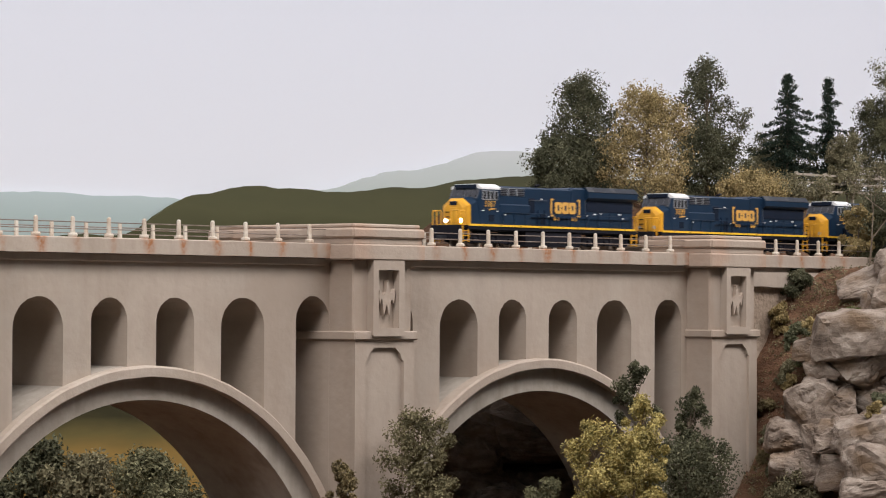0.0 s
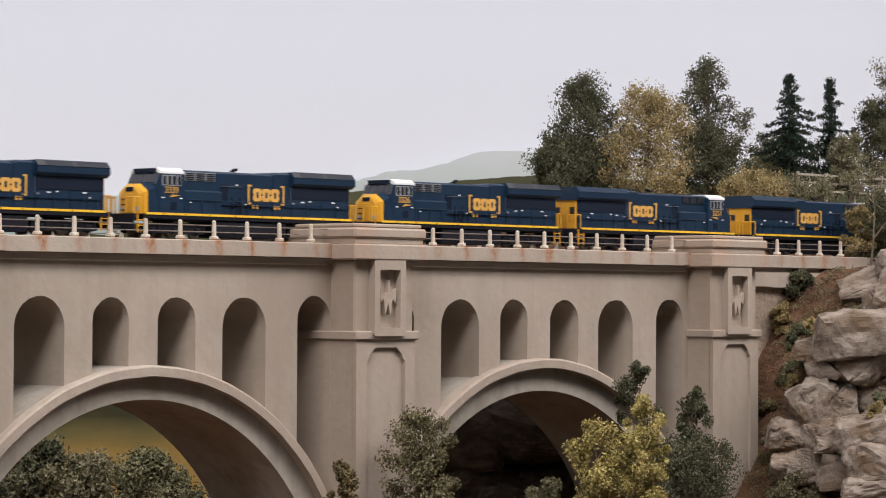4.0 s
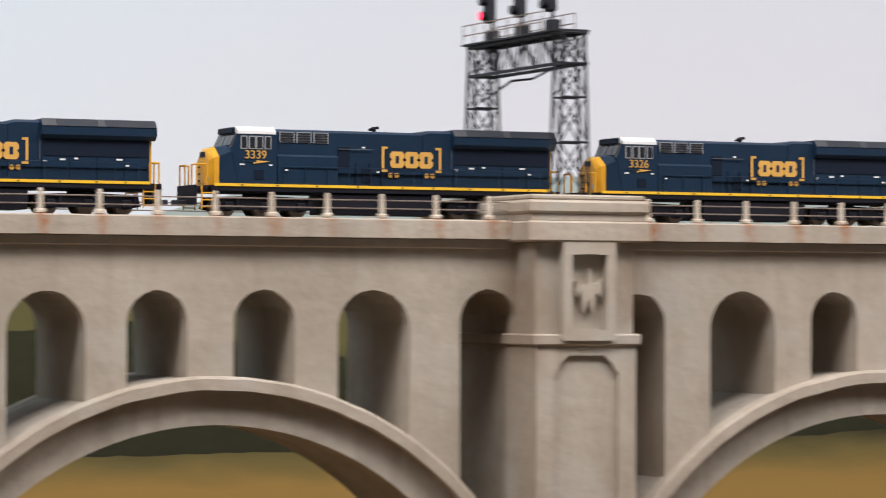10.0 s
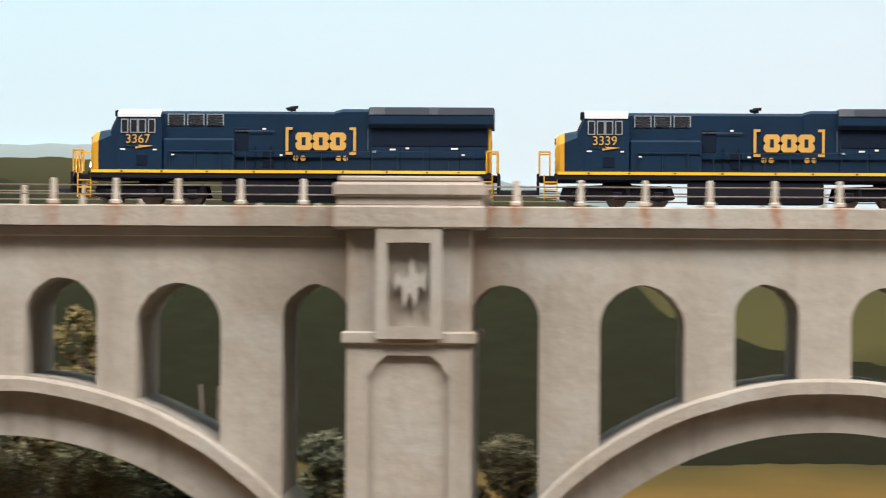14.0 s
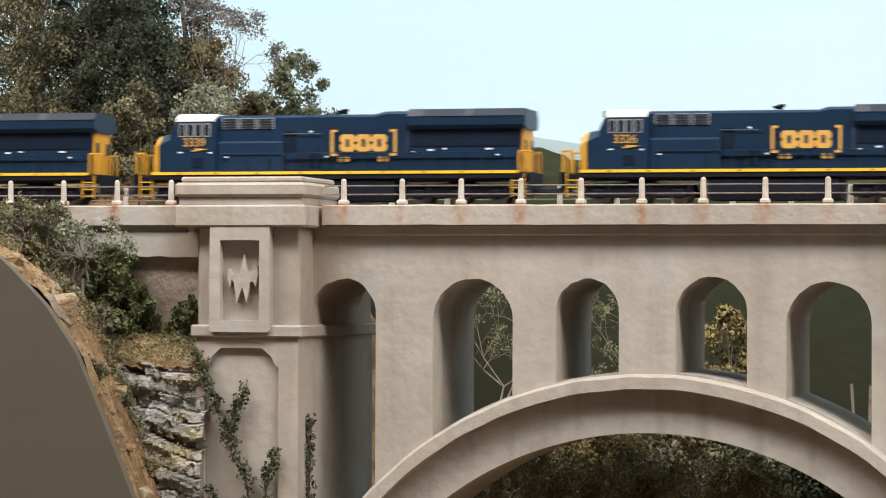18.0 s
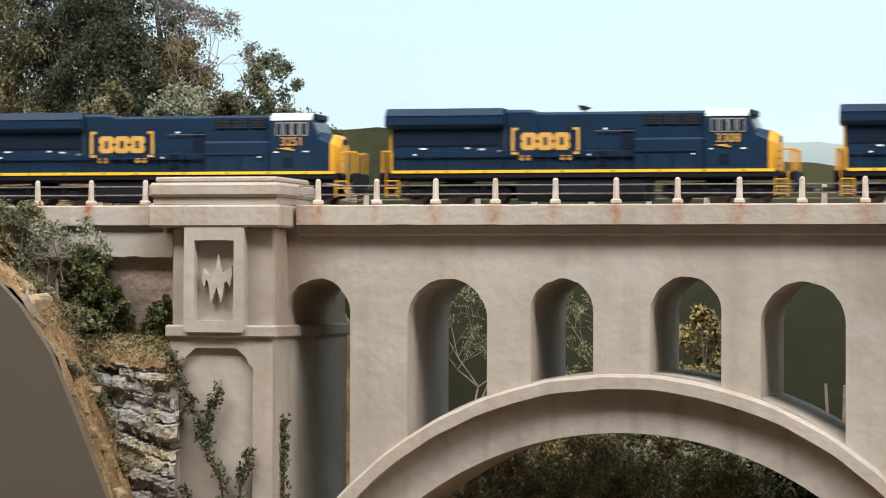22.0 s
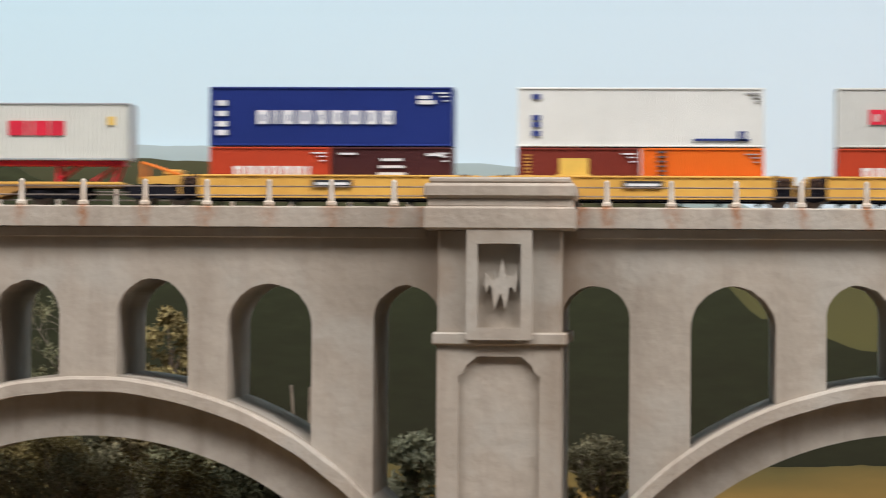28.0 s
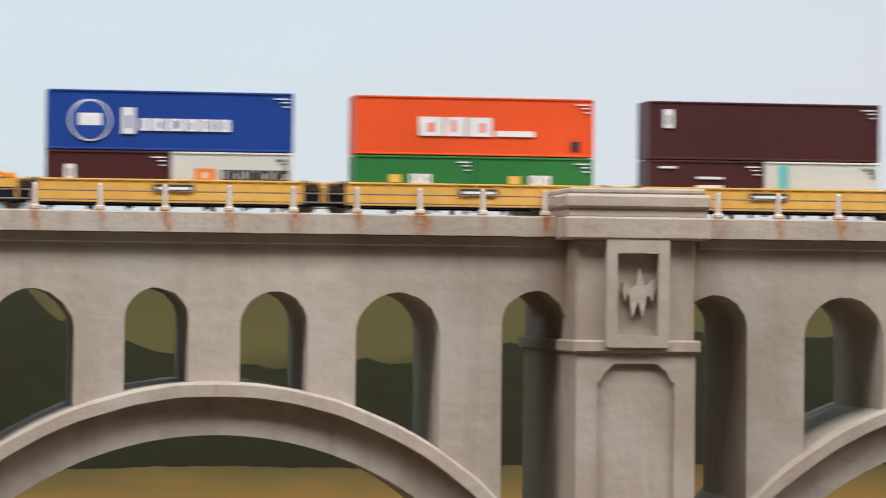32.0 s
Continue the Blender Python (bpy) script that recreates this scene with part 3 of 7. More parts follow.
    # hoods
    hood = part("engine_hood", loft([(-0.0705, [(-0.0135, 0.0205), (0.0135, 0.0205), (0.0135, 0.0540), (0.0110, 0.0556), (-0.0110, 0.0556), (-0.0135, 0.0540)]),
                                     (0.0330, [(-0.0135, 0.0205), (0.0135, 0.0205), (0.0135, 0.0540), (0.0110, 0.0556), (-0.0110, 0.0556), (-0.0135, 0.0540)])]), blue, loco)
    part("equipment_cabinet", box(-0.0705, -0.0290, -0.0163, 0.0163, 0.0206, 0.0400, 0.0012), blue, loco)
    part("rear_hood", loft([(0.0285, [(-0.0140, 0.0205), (0.0140, 0.0205), (0.0140, 0.0545), (0.0110, 0.0560), (-0.0110, 0.0560), (-0.0140, 0.0545)]),
                            (0.0330, [(-0.0140, 0.0205), (0.0140, 0.0205), (0.0140, 0.0555), (0.0110, 0.0572), (-0.0110, 0.0572), (-0.0140, 0.0555)]),
                            (0.1160, [(-0.0140, 0.0205), (0.0140, 0.0205), (0.0140, 0.0555), (0.0110, 0.0572), (-0.0110, 0.0572), (-0.0140, 0.0555)])]), blue, loco)
    wing = [(-0.0142, 0.0462), (0.0142, 0.0462), (0.0178, 0.0486), (0.0178, 0.0535), (0.0140, 0.0578), (-0.0140, 0.0578), (-0.0178, 0.0535), (-0.0178, 0.0486)]
    part("radiator_wing", loft([(0.0480, wing), (0.1195, wing)]), blue, loco, "dark blue flared radiator housing")
    for sy in (-1, 1):
        for x0, x1, m in ((0.0484, 0.0572, radiator_sheen_pale), (0.0574, 0.0826, radiator_sheen), (0.0828, 0.0876, radiator_sheen_pale), (0.0878, 0.1190, radiator_sheen)):
            # the painted sheen is kept to one side, the other stays body blue
            m = blue if sy > 0 else m
            facet = [(sy * 0.0141, 0.0579), (sy * 0.0179, 0.0536), (sy * 0.0182, 0.0538), (sy * 0.0143, 0.0582)]
            part("radiator_screen", loft([(x0, facet), (x1, facet)]), m, loco)
        part("intake_recess", box(-0.0128, -0.0062, sy * 0.0136 - 0.0004, sy * 0.0136 + 0.0004, 0.0240, 0.0325), dark_blue, loco)
        part("hood_panel", box(-0.0290, -0.0210, sy * 0.0136 - 0.0004, sy * 0.0136 + 0.0004, 0.0330, 0.0460, 0.0003), dark_blue, loco)
        part("grab_bar", rod((-0.0290, sy * 0.0146, 0.0442), (-0.0060, sy * 0.0146, 0.0442), 0.00024, None, 5), cab_grey, loco)
        part("grab_bar", rod((0.0475, sy * 0.0150, 0.0335), (0.0475, sy * 0.0150, 0.0455), 0.00024, None, 5), cab_grey, loco)
    part("rear_end", box(0.1160, 0.1178, -0.0128, 0.0128, 0.0206, 0.0470, 0.0004), yellow, loco)
    part("rear_door", box(0.1174, 0.1181, -0.0034, 0.0034, 0.0215, 0.0440, 0.0003), yellow, loco)
    for sy in (-1, 1):
        part("rear_vent", box(0.1174, 0.1180, sy * 0.0085 - 0.0028, sy * 0.0085 + 0.0028, 0.0330, 0.0400), dark_iron, loco)
    for sy in (-1, 1):
        for k in range(3):
            x0 = -0.0675 + k * 0.0112
            g = part("grille", box(x0, x0 + 0.0098, sy * 0.0136 - 0.0004, sy * 0.0136 + 0.0004, 0.0474, 0.0540), frame_grey if sy < 0 else dark_blue, hood)
            for q in range(4):
                part("slat", box(x0 + 0.0006, x0 + 0.0092, sy * 0.0138 - 0.0005, sy * 0.0138 + 0.0005, 0.0478 + q * 0.00155, 0.0489 + q * 0.00155), dark_iron, g)
        part("side_recess", box(0.0500, 0.1150, sy * 0.0141 - 0.0003, sy * 0.0141 + 0.0003, 0.0362, 0.0462), dark_blue, loco)
        for lx, lz, lw in ((0.0500, 0.0322, 0.0022), (0.0600, 0.0335, 0.0034), (0.0690, 0.0342, 0.0022), (0.0950, 0.0340, 0.0040), (0.1010, 0.0305, 0.0020), (-0.0130, 0.0450, 0.0020), (-0.0030, 0.0300, 0.0016)):
            part("warning_label", box(lx, lx + lw, sy * 0.0143 - 0.0002, sy * 0.0143 + 0.0002, lz, lz + 0.0010), white, loco)
        for lx, lz, lw in ((-0.0945, 0.0330, 0.0030), (-0.0755, 0.0328, 0.0022), (-0.0650, 0.0300, 0.0018)):
            part("warning_label", box(lx, lx + lw, sy * 0.0172 - 0.0002, sy * 0.0172 + 0.0002, lz, lz + 0.0008), white, loco)
        part("cab_vent", box(-0.0850, -0.0790, sy * 0.0171 - 0.0003, sy * 0.0171 + 0.0003, 0.0245, 0.0300), dark_blue, loco)
        for lx in (-0.0170, -0.0080, 0.0000, 0.0490, 0.0660, 0.0830, 0.1000):
            part("door_seam", box(lx - 0.0002, lx + 0.0002, sy * 0.0140 - 0.0003, sy * 0.0140 + 0.0003, 0.0215, 0.0358), dark_blue, loco)
        part("hood_step", box(-0.0290, 0.1155, sy * 0.0142 - 0.0005, sy * 0.0142 + 0.0005, 0.0292, 0.0296), blue, loco)
        # painted company mark drawn as plain shapes
        y0, y1 = (sy * 0.0142 - 0.0003, sy * 0.0142 + 0.0003)
        mx = 0.0 if sy < 0 else 0.0030
        for bx, w in ((0.0003, 0.0016), (0.0407, -0.0016)):
            o = [(0, 0.0308), (2.4, 0.0308), (2.4, 0.0323), (1, 0.0323), (1, 0.0450), (2.4, 0.0450), (2.4, 0.0465), (0, 0.0465)]
            part("mark_bracket", slab([(bx + mx + w * u, z) for u, z in o], y0, y1), mark_gold, loco)
        for bx in (0.0062, 0.0104, 0.0307, 0.0347):
            part("mark_dot", rod((bx + mx, y0, 0.0288), (bx + mx, y1, 0.0288), 0.0016, None, 12), mark_gold, loco)
        for bx in (0.0060, 0.0158, 0.0256):
            part("mark_block", slab([(bx + mx + 0.0094 * u, 0.0334 + 0.0102 * v) for u, v in ((.16, 0), (.84, 0), (1, .16), (1, .38), (.86, .5), (1, .62), (1, .84), (.84, 1), (.16, 1), (0, .84), (0, .62), (.14, .5), (0, .38), (0, .16))], y0, y1), mark_gold, loco)
            part("mark_slit", box(bx + mx + 0.0036, bx + mx + 0.0058, y0 - 0.0001, y1 + 0.0001, 0.0362, 0.0408), blue, loco)
    # horn, ends, couplers, handrails
    bm = rod((0.0020, 0.004, 0.0545), (0.0020, 0.004, 0.0575), 0.0006)
    for ha, hb, hy, hz in ((-0.0012, 0.0030, 0.0024, 0.0582), (0.0010, 0.0058, 0.0040, 0.0590), (-0.0006, 0.0044, 0.0056, 0.0576)):
        rod((ha, hy, hz), (hb, hy, hz), 0.0005, bm, 7, 0.0010)
    box(0.0012, 0.0030, 0.0022, 0.0058, 0.0574, 0.0586, 0.0002, bm)
    part("horn", bm, black, loco)
    for x, s in ((-0.1215, -1), (0.1215, 1)):
        part("end_plate", box(min(x, x + s * 0.0015), max(x, x + s * 0.0015), -0.0165, 0.0165, 0.0085, 0.0206, 0.0004), black, loco)
        part("coupler", box(min(x, x + s * 0.0105), max(x, x + s * 0.0105), -0.0020, 0.0020, 0.0085, 0.0115, 0.0005), dark_iron, loco)
        for sy in (-1, 1):
            bm = bmesh.new()
            for hx, hy in ((x, 0.0155), (x - s * 0.0060, 0.0165), (x, 0.0060)):
                rod((hx, sy * hy, 0.0206), (hx, sy * hy, 0.0330), 0.00055, bm, 6)
            rod((x, sy * 0.0155, 0.0330), (x - s * 0.0060, sy * 0.0165, 0.0330), 0.00055, bm, 6)
            rod((x, sy * 0.0155, 0.0330), (x, sy * 0.0060, 0.0330), 0.00055, bm, 6)
            part("end_handrail", bm, yellow, loco)
            bm = bmesh.new()
            for q in range(3):
                box(x - s * 0.0065 - 0.0035, x - s * 0.0065 + 0.0035, sy * 0.0160 - 0.0012, sy * 0.0160 + 0.0012, 0.0070 + q * 0.0042, 0.0077 + q * 0.0042, 0, bm)
            for hx in (-0.0037, 0.0037):
                box(x - s * 0.0065 + hx - 0.0003, x - s * 0.0065 + hx + 0.0003, sy * 0.0166 - 0.0006, sy * 0.0166 + 0.0006, 0.0060, 0.0200, 0, bm)
            part("step_ladder", bm, yellow, loco)
    for sy in (-1, 1):
        bm = bmesh.new()
        for k in range(13):
            hx = -0.066 + k * 0.0145
            rod((hx, sy * 0.0170, 0.0206), (hx, sy * 0.0170, 0.0325), 0.0003, bm, 5)
        rod((-0.066, sy * 0.0170, 0.0325), (0.108, sy * 0.0170, 0.0325), 0.0003, bm, 5)
        part("side_handrail", bm, blue, loco)
    for hy, hz in ((-0.0085, 0.0245), (0.0085, 0.0245), (-0.0022, 0.0395), (0.0022, 0.0395)):
        part("headlight", rod((-0.1124, hy, hz), (-0.1085, hy, hz), 0.0019, None, 10), frame_grey, loco)
    truck(-0.0770, loco)
    truck(0.0780, loco)
    return loco


NUMBERS = ["3367", "3339", "3326", "3251", "3308", "3252"]
first = locomotive()
locos = [first] + [copy_thing(first, pose(0, 0, 0)) for _ in range(5)]
for k, (lo, num) in enumerate(zip(locos, NUMBERS)):
    tagged(lo, "dark blue diesel locomotive, yellow nose, white cab roof" + (", headlights lit" if k == 0 else ""), "locomotive", "locomotives of the freight train")
    for sy in (-1, 1):
        letters("cab_number", num, 0.0072, pose(-0.0843, sy * 0.0174, 0.0392, 90, 0, 0 if sy < 0 else 180), mark_gold, lo)
        part("mark_flash", slab([(-0.0925, 0.0356), (-0.0832, 0.0348), (-0.0842, 0.0360), (-0.0752, 0.0354), (-0.0858, 0.0338), (-0.0853, 0.0350)], sy * 0.0174 - 0.0002, sy * 0.0174 + 0.0002), mark_gold, lo)
    on_train(lo, 0.265 * k + (0.0020, 0.0040, 0.0020, 0.0, -0.0040, -0.0015)[k], 0, k >= 3)
for hy, hz, r in ((-0.0085, 0.0245, 0.0017), (0.0085, 0.0245, 0.0017), (-0.0022, 0.0395, 0.0016), (0.0022, 0.0395, 0.0016)):
    part("headlight_lens", rod((-0.1126, hy, hz), (-0.1123, hy, hz), r, None, 12), lamp_glow, first)

for lo in locos:   # the bodies ride low on their trucks
    for ch in lo.children:
        if not ch.name.startswith("truck"):
            ch.location.z -= 0.0017


def container_mat(name, c):
    return mat(name, c, tuple(v * 0.92 for v in c), 0.5, 30, spec=0.4)


CONT = {"navy": (0.012, 0.03, 0.19), "white": (0.74, 0.74, 0.70), "grey": (0.42, 0.44, 0.44), "pale": (0.60, 0.60, 0.56), "red": (0.52, 0.06, 0.02), "maroon": (0.07, 0.018, 0.018),
        "brown": (0.20, 0.03, 0.018), "orange": (0.80, 0.16, 0.012), "amber": (0.82, 0.36, 0.05), "green": (0.02, 0.17, 0.10), "leaf": (0.03, 0.20, 0.05), "teal": (0.008, 0.06, 0.11),
        "royal": (0.01, 0.055, 0.29), "vermilion": (0.80, 0.10, 0.02), "midnight": (0.012, 0.025, 0.14), "bone": (0.66, 0.66, 0.60), "rust": (0.50, 0.088, 0.022)}
CMAT = {k: container_mat("container_" + k, c) for k, c in CONT.items()}
COLOUR_WORDS = {"navy": "navy blue", "white": "white", "grey": "grey", "pale": "pale grey", "red": "red", "maroon": "maroon", "brown": "red-brown", "orange": "bright orange", "amber": "amber yellow",
                "green": "green", "leaf": "leaf green", "teal": "dark teal", "royal": "royal blue", "vermilion": "vermilion", "midnight": "midnight blue", "bone": "bone white", "rust": "rusty orange"}
mark_white = mat("mark_white", (0.8, 0.8, 0.8), None, 0.5, 60)
mark_red = mat("mark_red", (0.7, 0.02, 0.05), None, 0.5, 60)
mark_navy = mat("mark_navy", (0.02, 0.04, 0.2), None, 0.5, 60)
mark_orange = mat("mark_orange", (0.85, 0.22, 0.02), None, 0.5, 60)
mark_black = mat("mark_black", (0.03, 0.03, 0.035), None, 0.5, 60)
mark_faint = mat("mark_faint", (0.33, 0.33, 0.33), None, 0.5, 60)
mark_dim = mat("mark_dim", (0.10, 0.10, 0.11), None, 0.5, 60)
mark_ochre = mat("mark_ochre", (0.50, 0.24, 0.05), None, 0.5, 60)
mark_yellow = mat("mark_yellow", (0.80, 0.52, 0.10), None, 0.5, 60)
mark_cyan = mat("mark_cyan", (0.15, 0.55, 0.55), None, 0.5, 60)


def ribbed_side(length, z0, z1, y, n, bm):
    """A corrugated side sheet facing -y (or +y by the sign of y)."""
    s = -1 if y < 0 else 1
    xs, k = [], 0
    step = length / n
    for i in range(n):
        x = -length / 2 + i * step
        xs += [(x, 0), (x + step * 0.35, 0), (x + step * 0.5, 0.0005), (x + step * 0.85, 0.0005)]
    xs.append((length / 2, 0))
    lo = [bm.verts.new((x, y - s * d, z0)) for x, d in xs]
    hi = [bm.verts.new((x, y - s * d, z1)) for x, d in xs]
    for i in range(len(xs) - 1):
        bm.faces.new((lo[i], lo[i + 1], hi[i + 1], hi[i]))


def container(colour, length, height, marks=(), ribs=60, width=0.0140, what="shipping container"):
    c = empty("shipping_container", pose(0, 0, 0), COLOUR_WORDS[colour] + " corrugated steel " + what + " with painted markings", "container")
    L2, e = length / 2, 0.0011
    bm = box(-L2 + 0.0005, L2 - 0.0005, -width + 0.0012, width - 0.0012, 0.0004, height - 0.0006)
    for y in (-width + 0.0004, width - 0.0004):
        ribbed_side(length - 2 * e, e, height - e, y, ribs, bm)
    part("body", bm, CMAT[colour], c)
    bm = bmesh.new()
    for y in (-width, width - e):
        for z in (0, height - e):
            box(-L2, L2, y, y + e, z, z + e, 0.0002, bm)
        for x in (-L2, L2 - e):
            box(x, x + e, y, y + e, e, height - e, 0, bm)
    for x in (-L2, L2 - e):
        for z in (0, height - e):
            box(x, x + e, -width + e, width - e, z, z + e, 0, bm)
    part("frame", bm, CMAT[colour], c)
    for k, (m, x0, x1, z0, z1) in enumerate(marks):
        part("marking", box(x0, x1, -width - 0.0003, -width + 0.0003, z0, z1), m, c)
        w, h = x1 - x0, z1 - z0
        if h > 0.005 and 0.35 < w / h < 1.6 and m not in (mark_cyan, mark_yellow):
            a, b = ((0.38, 0.62), (0.30, 0.48), (0.52, 0.70))[k % 3]
            part("marking_gap", box(x0 + a * w, x0 + b * w, -width - 0.0004, -width + 0.0002, z0 + 0.2 * h, z0 + (0.85 if k % 2 else 0.7) * h), CMAT[colour], c)
    # small data panel at the end
    pale = colour in ("white", "pale", "bone", "grey", "amber", "orange")
    for q, (w, z) in enumerate(((0.0080, 0.0030), (0.0042, 0.0050), (0.0030, 0.0075))):
        part("data_bar", box(L2 - 0.0025 - w, L2 - 0.0025, -width - 0.0003, -width + 0.0003, height - z - 0.0007, height - z), mark_faint if pale else mark_white, c)
    return c


def word(m, x, z, h, widths, gap=0.25):
    """Plain blocks standing in for a painted word."""
    out = []
    for w in widths:
        out.append((m, x, x + w * h, z, z + h))
        x += (w + gap) * h
    return out


def well_car(length=0.150, deck=0.0135):
    car = empty("well_car", pose(0, 0, 0), "yellow articulated double-stack well car", "freight car")
    for sy in (-1, 1):
        s = part("well_side", box(-length / 2, length / 2, sy * 0.0168 - 0.0012, sy * 0.0168 + 0.0012, 0.0052, 0.0172, 0.0005), car_yellow, car)
        part("top_chord", box(-length / 2, length / 2, sy * 0.0170 - 0.0018, sy * 0.0170 + 0.0018, 0.0168, 0.0180, 0.0003), car_yellow, s)
        part("bottom_chord", box(-length / 2, length / 2, sy * 0.0170 - 0.0018, sy * 0.0170 + 0.0018, 0.0046, 0.0058, 0.0003), car_yellow, s)
        n = 12
        for k in range(n + 1):
            x = -length / 2 + length * k / n
            part("stake", box(x - 0.0007, x + 0.0007, sy * 0.0170 - 0.0017, sy * 0.0170 + 0.0017, 0.0058, 0.0168), car_yellow, s)
        part("sign", box(-0.010, 0.013, sy * 0.0190 - 0.0002, sy * 0.0190 + 0.0002, 0.0108, 0.0150), mark_black, s)
        part("sign_bar", box(-0.008, 0.011, sy * 0.0192 - 0.0002, sy * 0.0192 + 0.0002, 0.0121, 0.0136), mark_white, s)
        for k in range(7):
            x = -length * 0.45 + length * 0.15 * k
            part("side_foot", box(x - 0.0011, x + 0.0011, sy * 0.0160 - 0.0010, sy * 0.0160 + 0.0010, 0.0014, 0.0046), black, s)
        # black strip that draws the shadow line under the side
        part("side_shadow_strip", box(-length / 2, length / 2, sy * 0.0176 - 0.0006, sy * 0.0176 + 0.0006, 0.0036, 0.0046), black, s)
    part("floor", box(-length / 2, length / 2, -0.0160, 0.0160, 0.0046, 0.0054), car_yellow, car)
    for s in (-1, 1):
        x = s * length / 2
        part("end_platform", box(min(x, x + s * 0.0125), max(x, x + s * 0.0125), -0.0140, 0.0140, 0.0120, 0.0150, 0.0006), rusty_gear, car)
        part("bulkhead", box(min(x, x + s * 0.0020), max(x, x + s * 0.0020), -0.0165, 0.0165, 0.0050, 0.0186, 0.0004), black, car)
        for sy in (-1, 1):
            for q, hz in ((0.0045, 0.0184), (0.0085, 0.0172), (0.0118, 0.0178)):
                part("end_post", rod((x + s * q, sy * 0.0150, 0.0060), (x + s * q, sy * 0.0150, hz), 0.0008, None, 6), black if q < 0.01 else car_yellow, car)
            part("grab_rail", rod((x + s * 0.0020, sy * 0.0150, 0.0176), (x + s * 0.0118, sy * 0.0150, 0.0172), 0.0006, None, 6), car_yellow, car)
            part("end_step", box(min(x + s * 0.002, x + s * 0.011), max(x + s * 0.002, x + s * 0.011), sy * 0.0150 - 0.0010, sy * 0.0150 + 0.0010, 0.0062, 0.0070), black, car)
        part("brake_cylinder", rod((x + s * 0.0030, -0.0070, 0.0162), (x + s * 0.0110, -0.0070, 0.0162), 0.0016, None, 8), rusty_gear, car)
        part("brake_hose", rod((x + s * 0.0040, -0.0120, 0.0150), (x + s * 0.0120, -0.0105, 0.0090), 0.0006, None, 6), mark_white if s < 0 else rusty_gear, car)
    return car


REL = [2.1626, 2.340, 2.5213, 2.6975, 2.875, 3.103, 3.279, 3.452]
for k, back in enumerate(REL):
    w = well_car()
    on_train(w, back)
    for s in ((-1, 1) if k in (0, 5) else (1,)):
        truck(s * 0.0885 + (0.010 * s if (k, s) in ((0, -1), (5, -1), (4, 1)) else 0), w, 2, 0.0200, 0.0055)
    for s in ((-1,) if k in (0, 5) else (1,) if k == 4 else ()):
        x = s * 0.087
        part("outer_platform", loft([(x, [(-0.0150, 0.0125), (0.0150, 0.0125), (0.0150, 0.0178), (-0.0150, 0.0178)]), (x + s * 0.024, [(-0.0110, 0.0125), (0.0110, 0.0125), (0.0110, 0.0165), (-0.0110, 0.0165)])]), car_yellow, w)
        for sy in (-1, 1):
            bm = box(x + s * 0.0215, x + s * 0.0228, sy * 0.0125 - 0.0010, sy * 0.0125 + 0.0010, 0.0160, 0.0255, 0, rod((x, sy * 0.0125, 0.0178), (x + s * 0.0222, sy * 0.0125, 0.0250), 0.0007, None, 6))
            part("brake_stand", bm, mark_orange, w)
        part("brake_gear", box(x + min(0, s * 0.010), x + max(0, s * 0.010), -0.0100, 0.0100, 0.0178, 0.0210, 0.0006), car_yellow, w)
        part("coupler", box(x + min(s * 0.024, s * 0.036), x + max(s * 0.024, s * 0.036), -0.0020, 0.0020, 0.0085, 0.0115, 0.0005), dark_iron, w)
UP, LOW = 0.0338, 0.0290
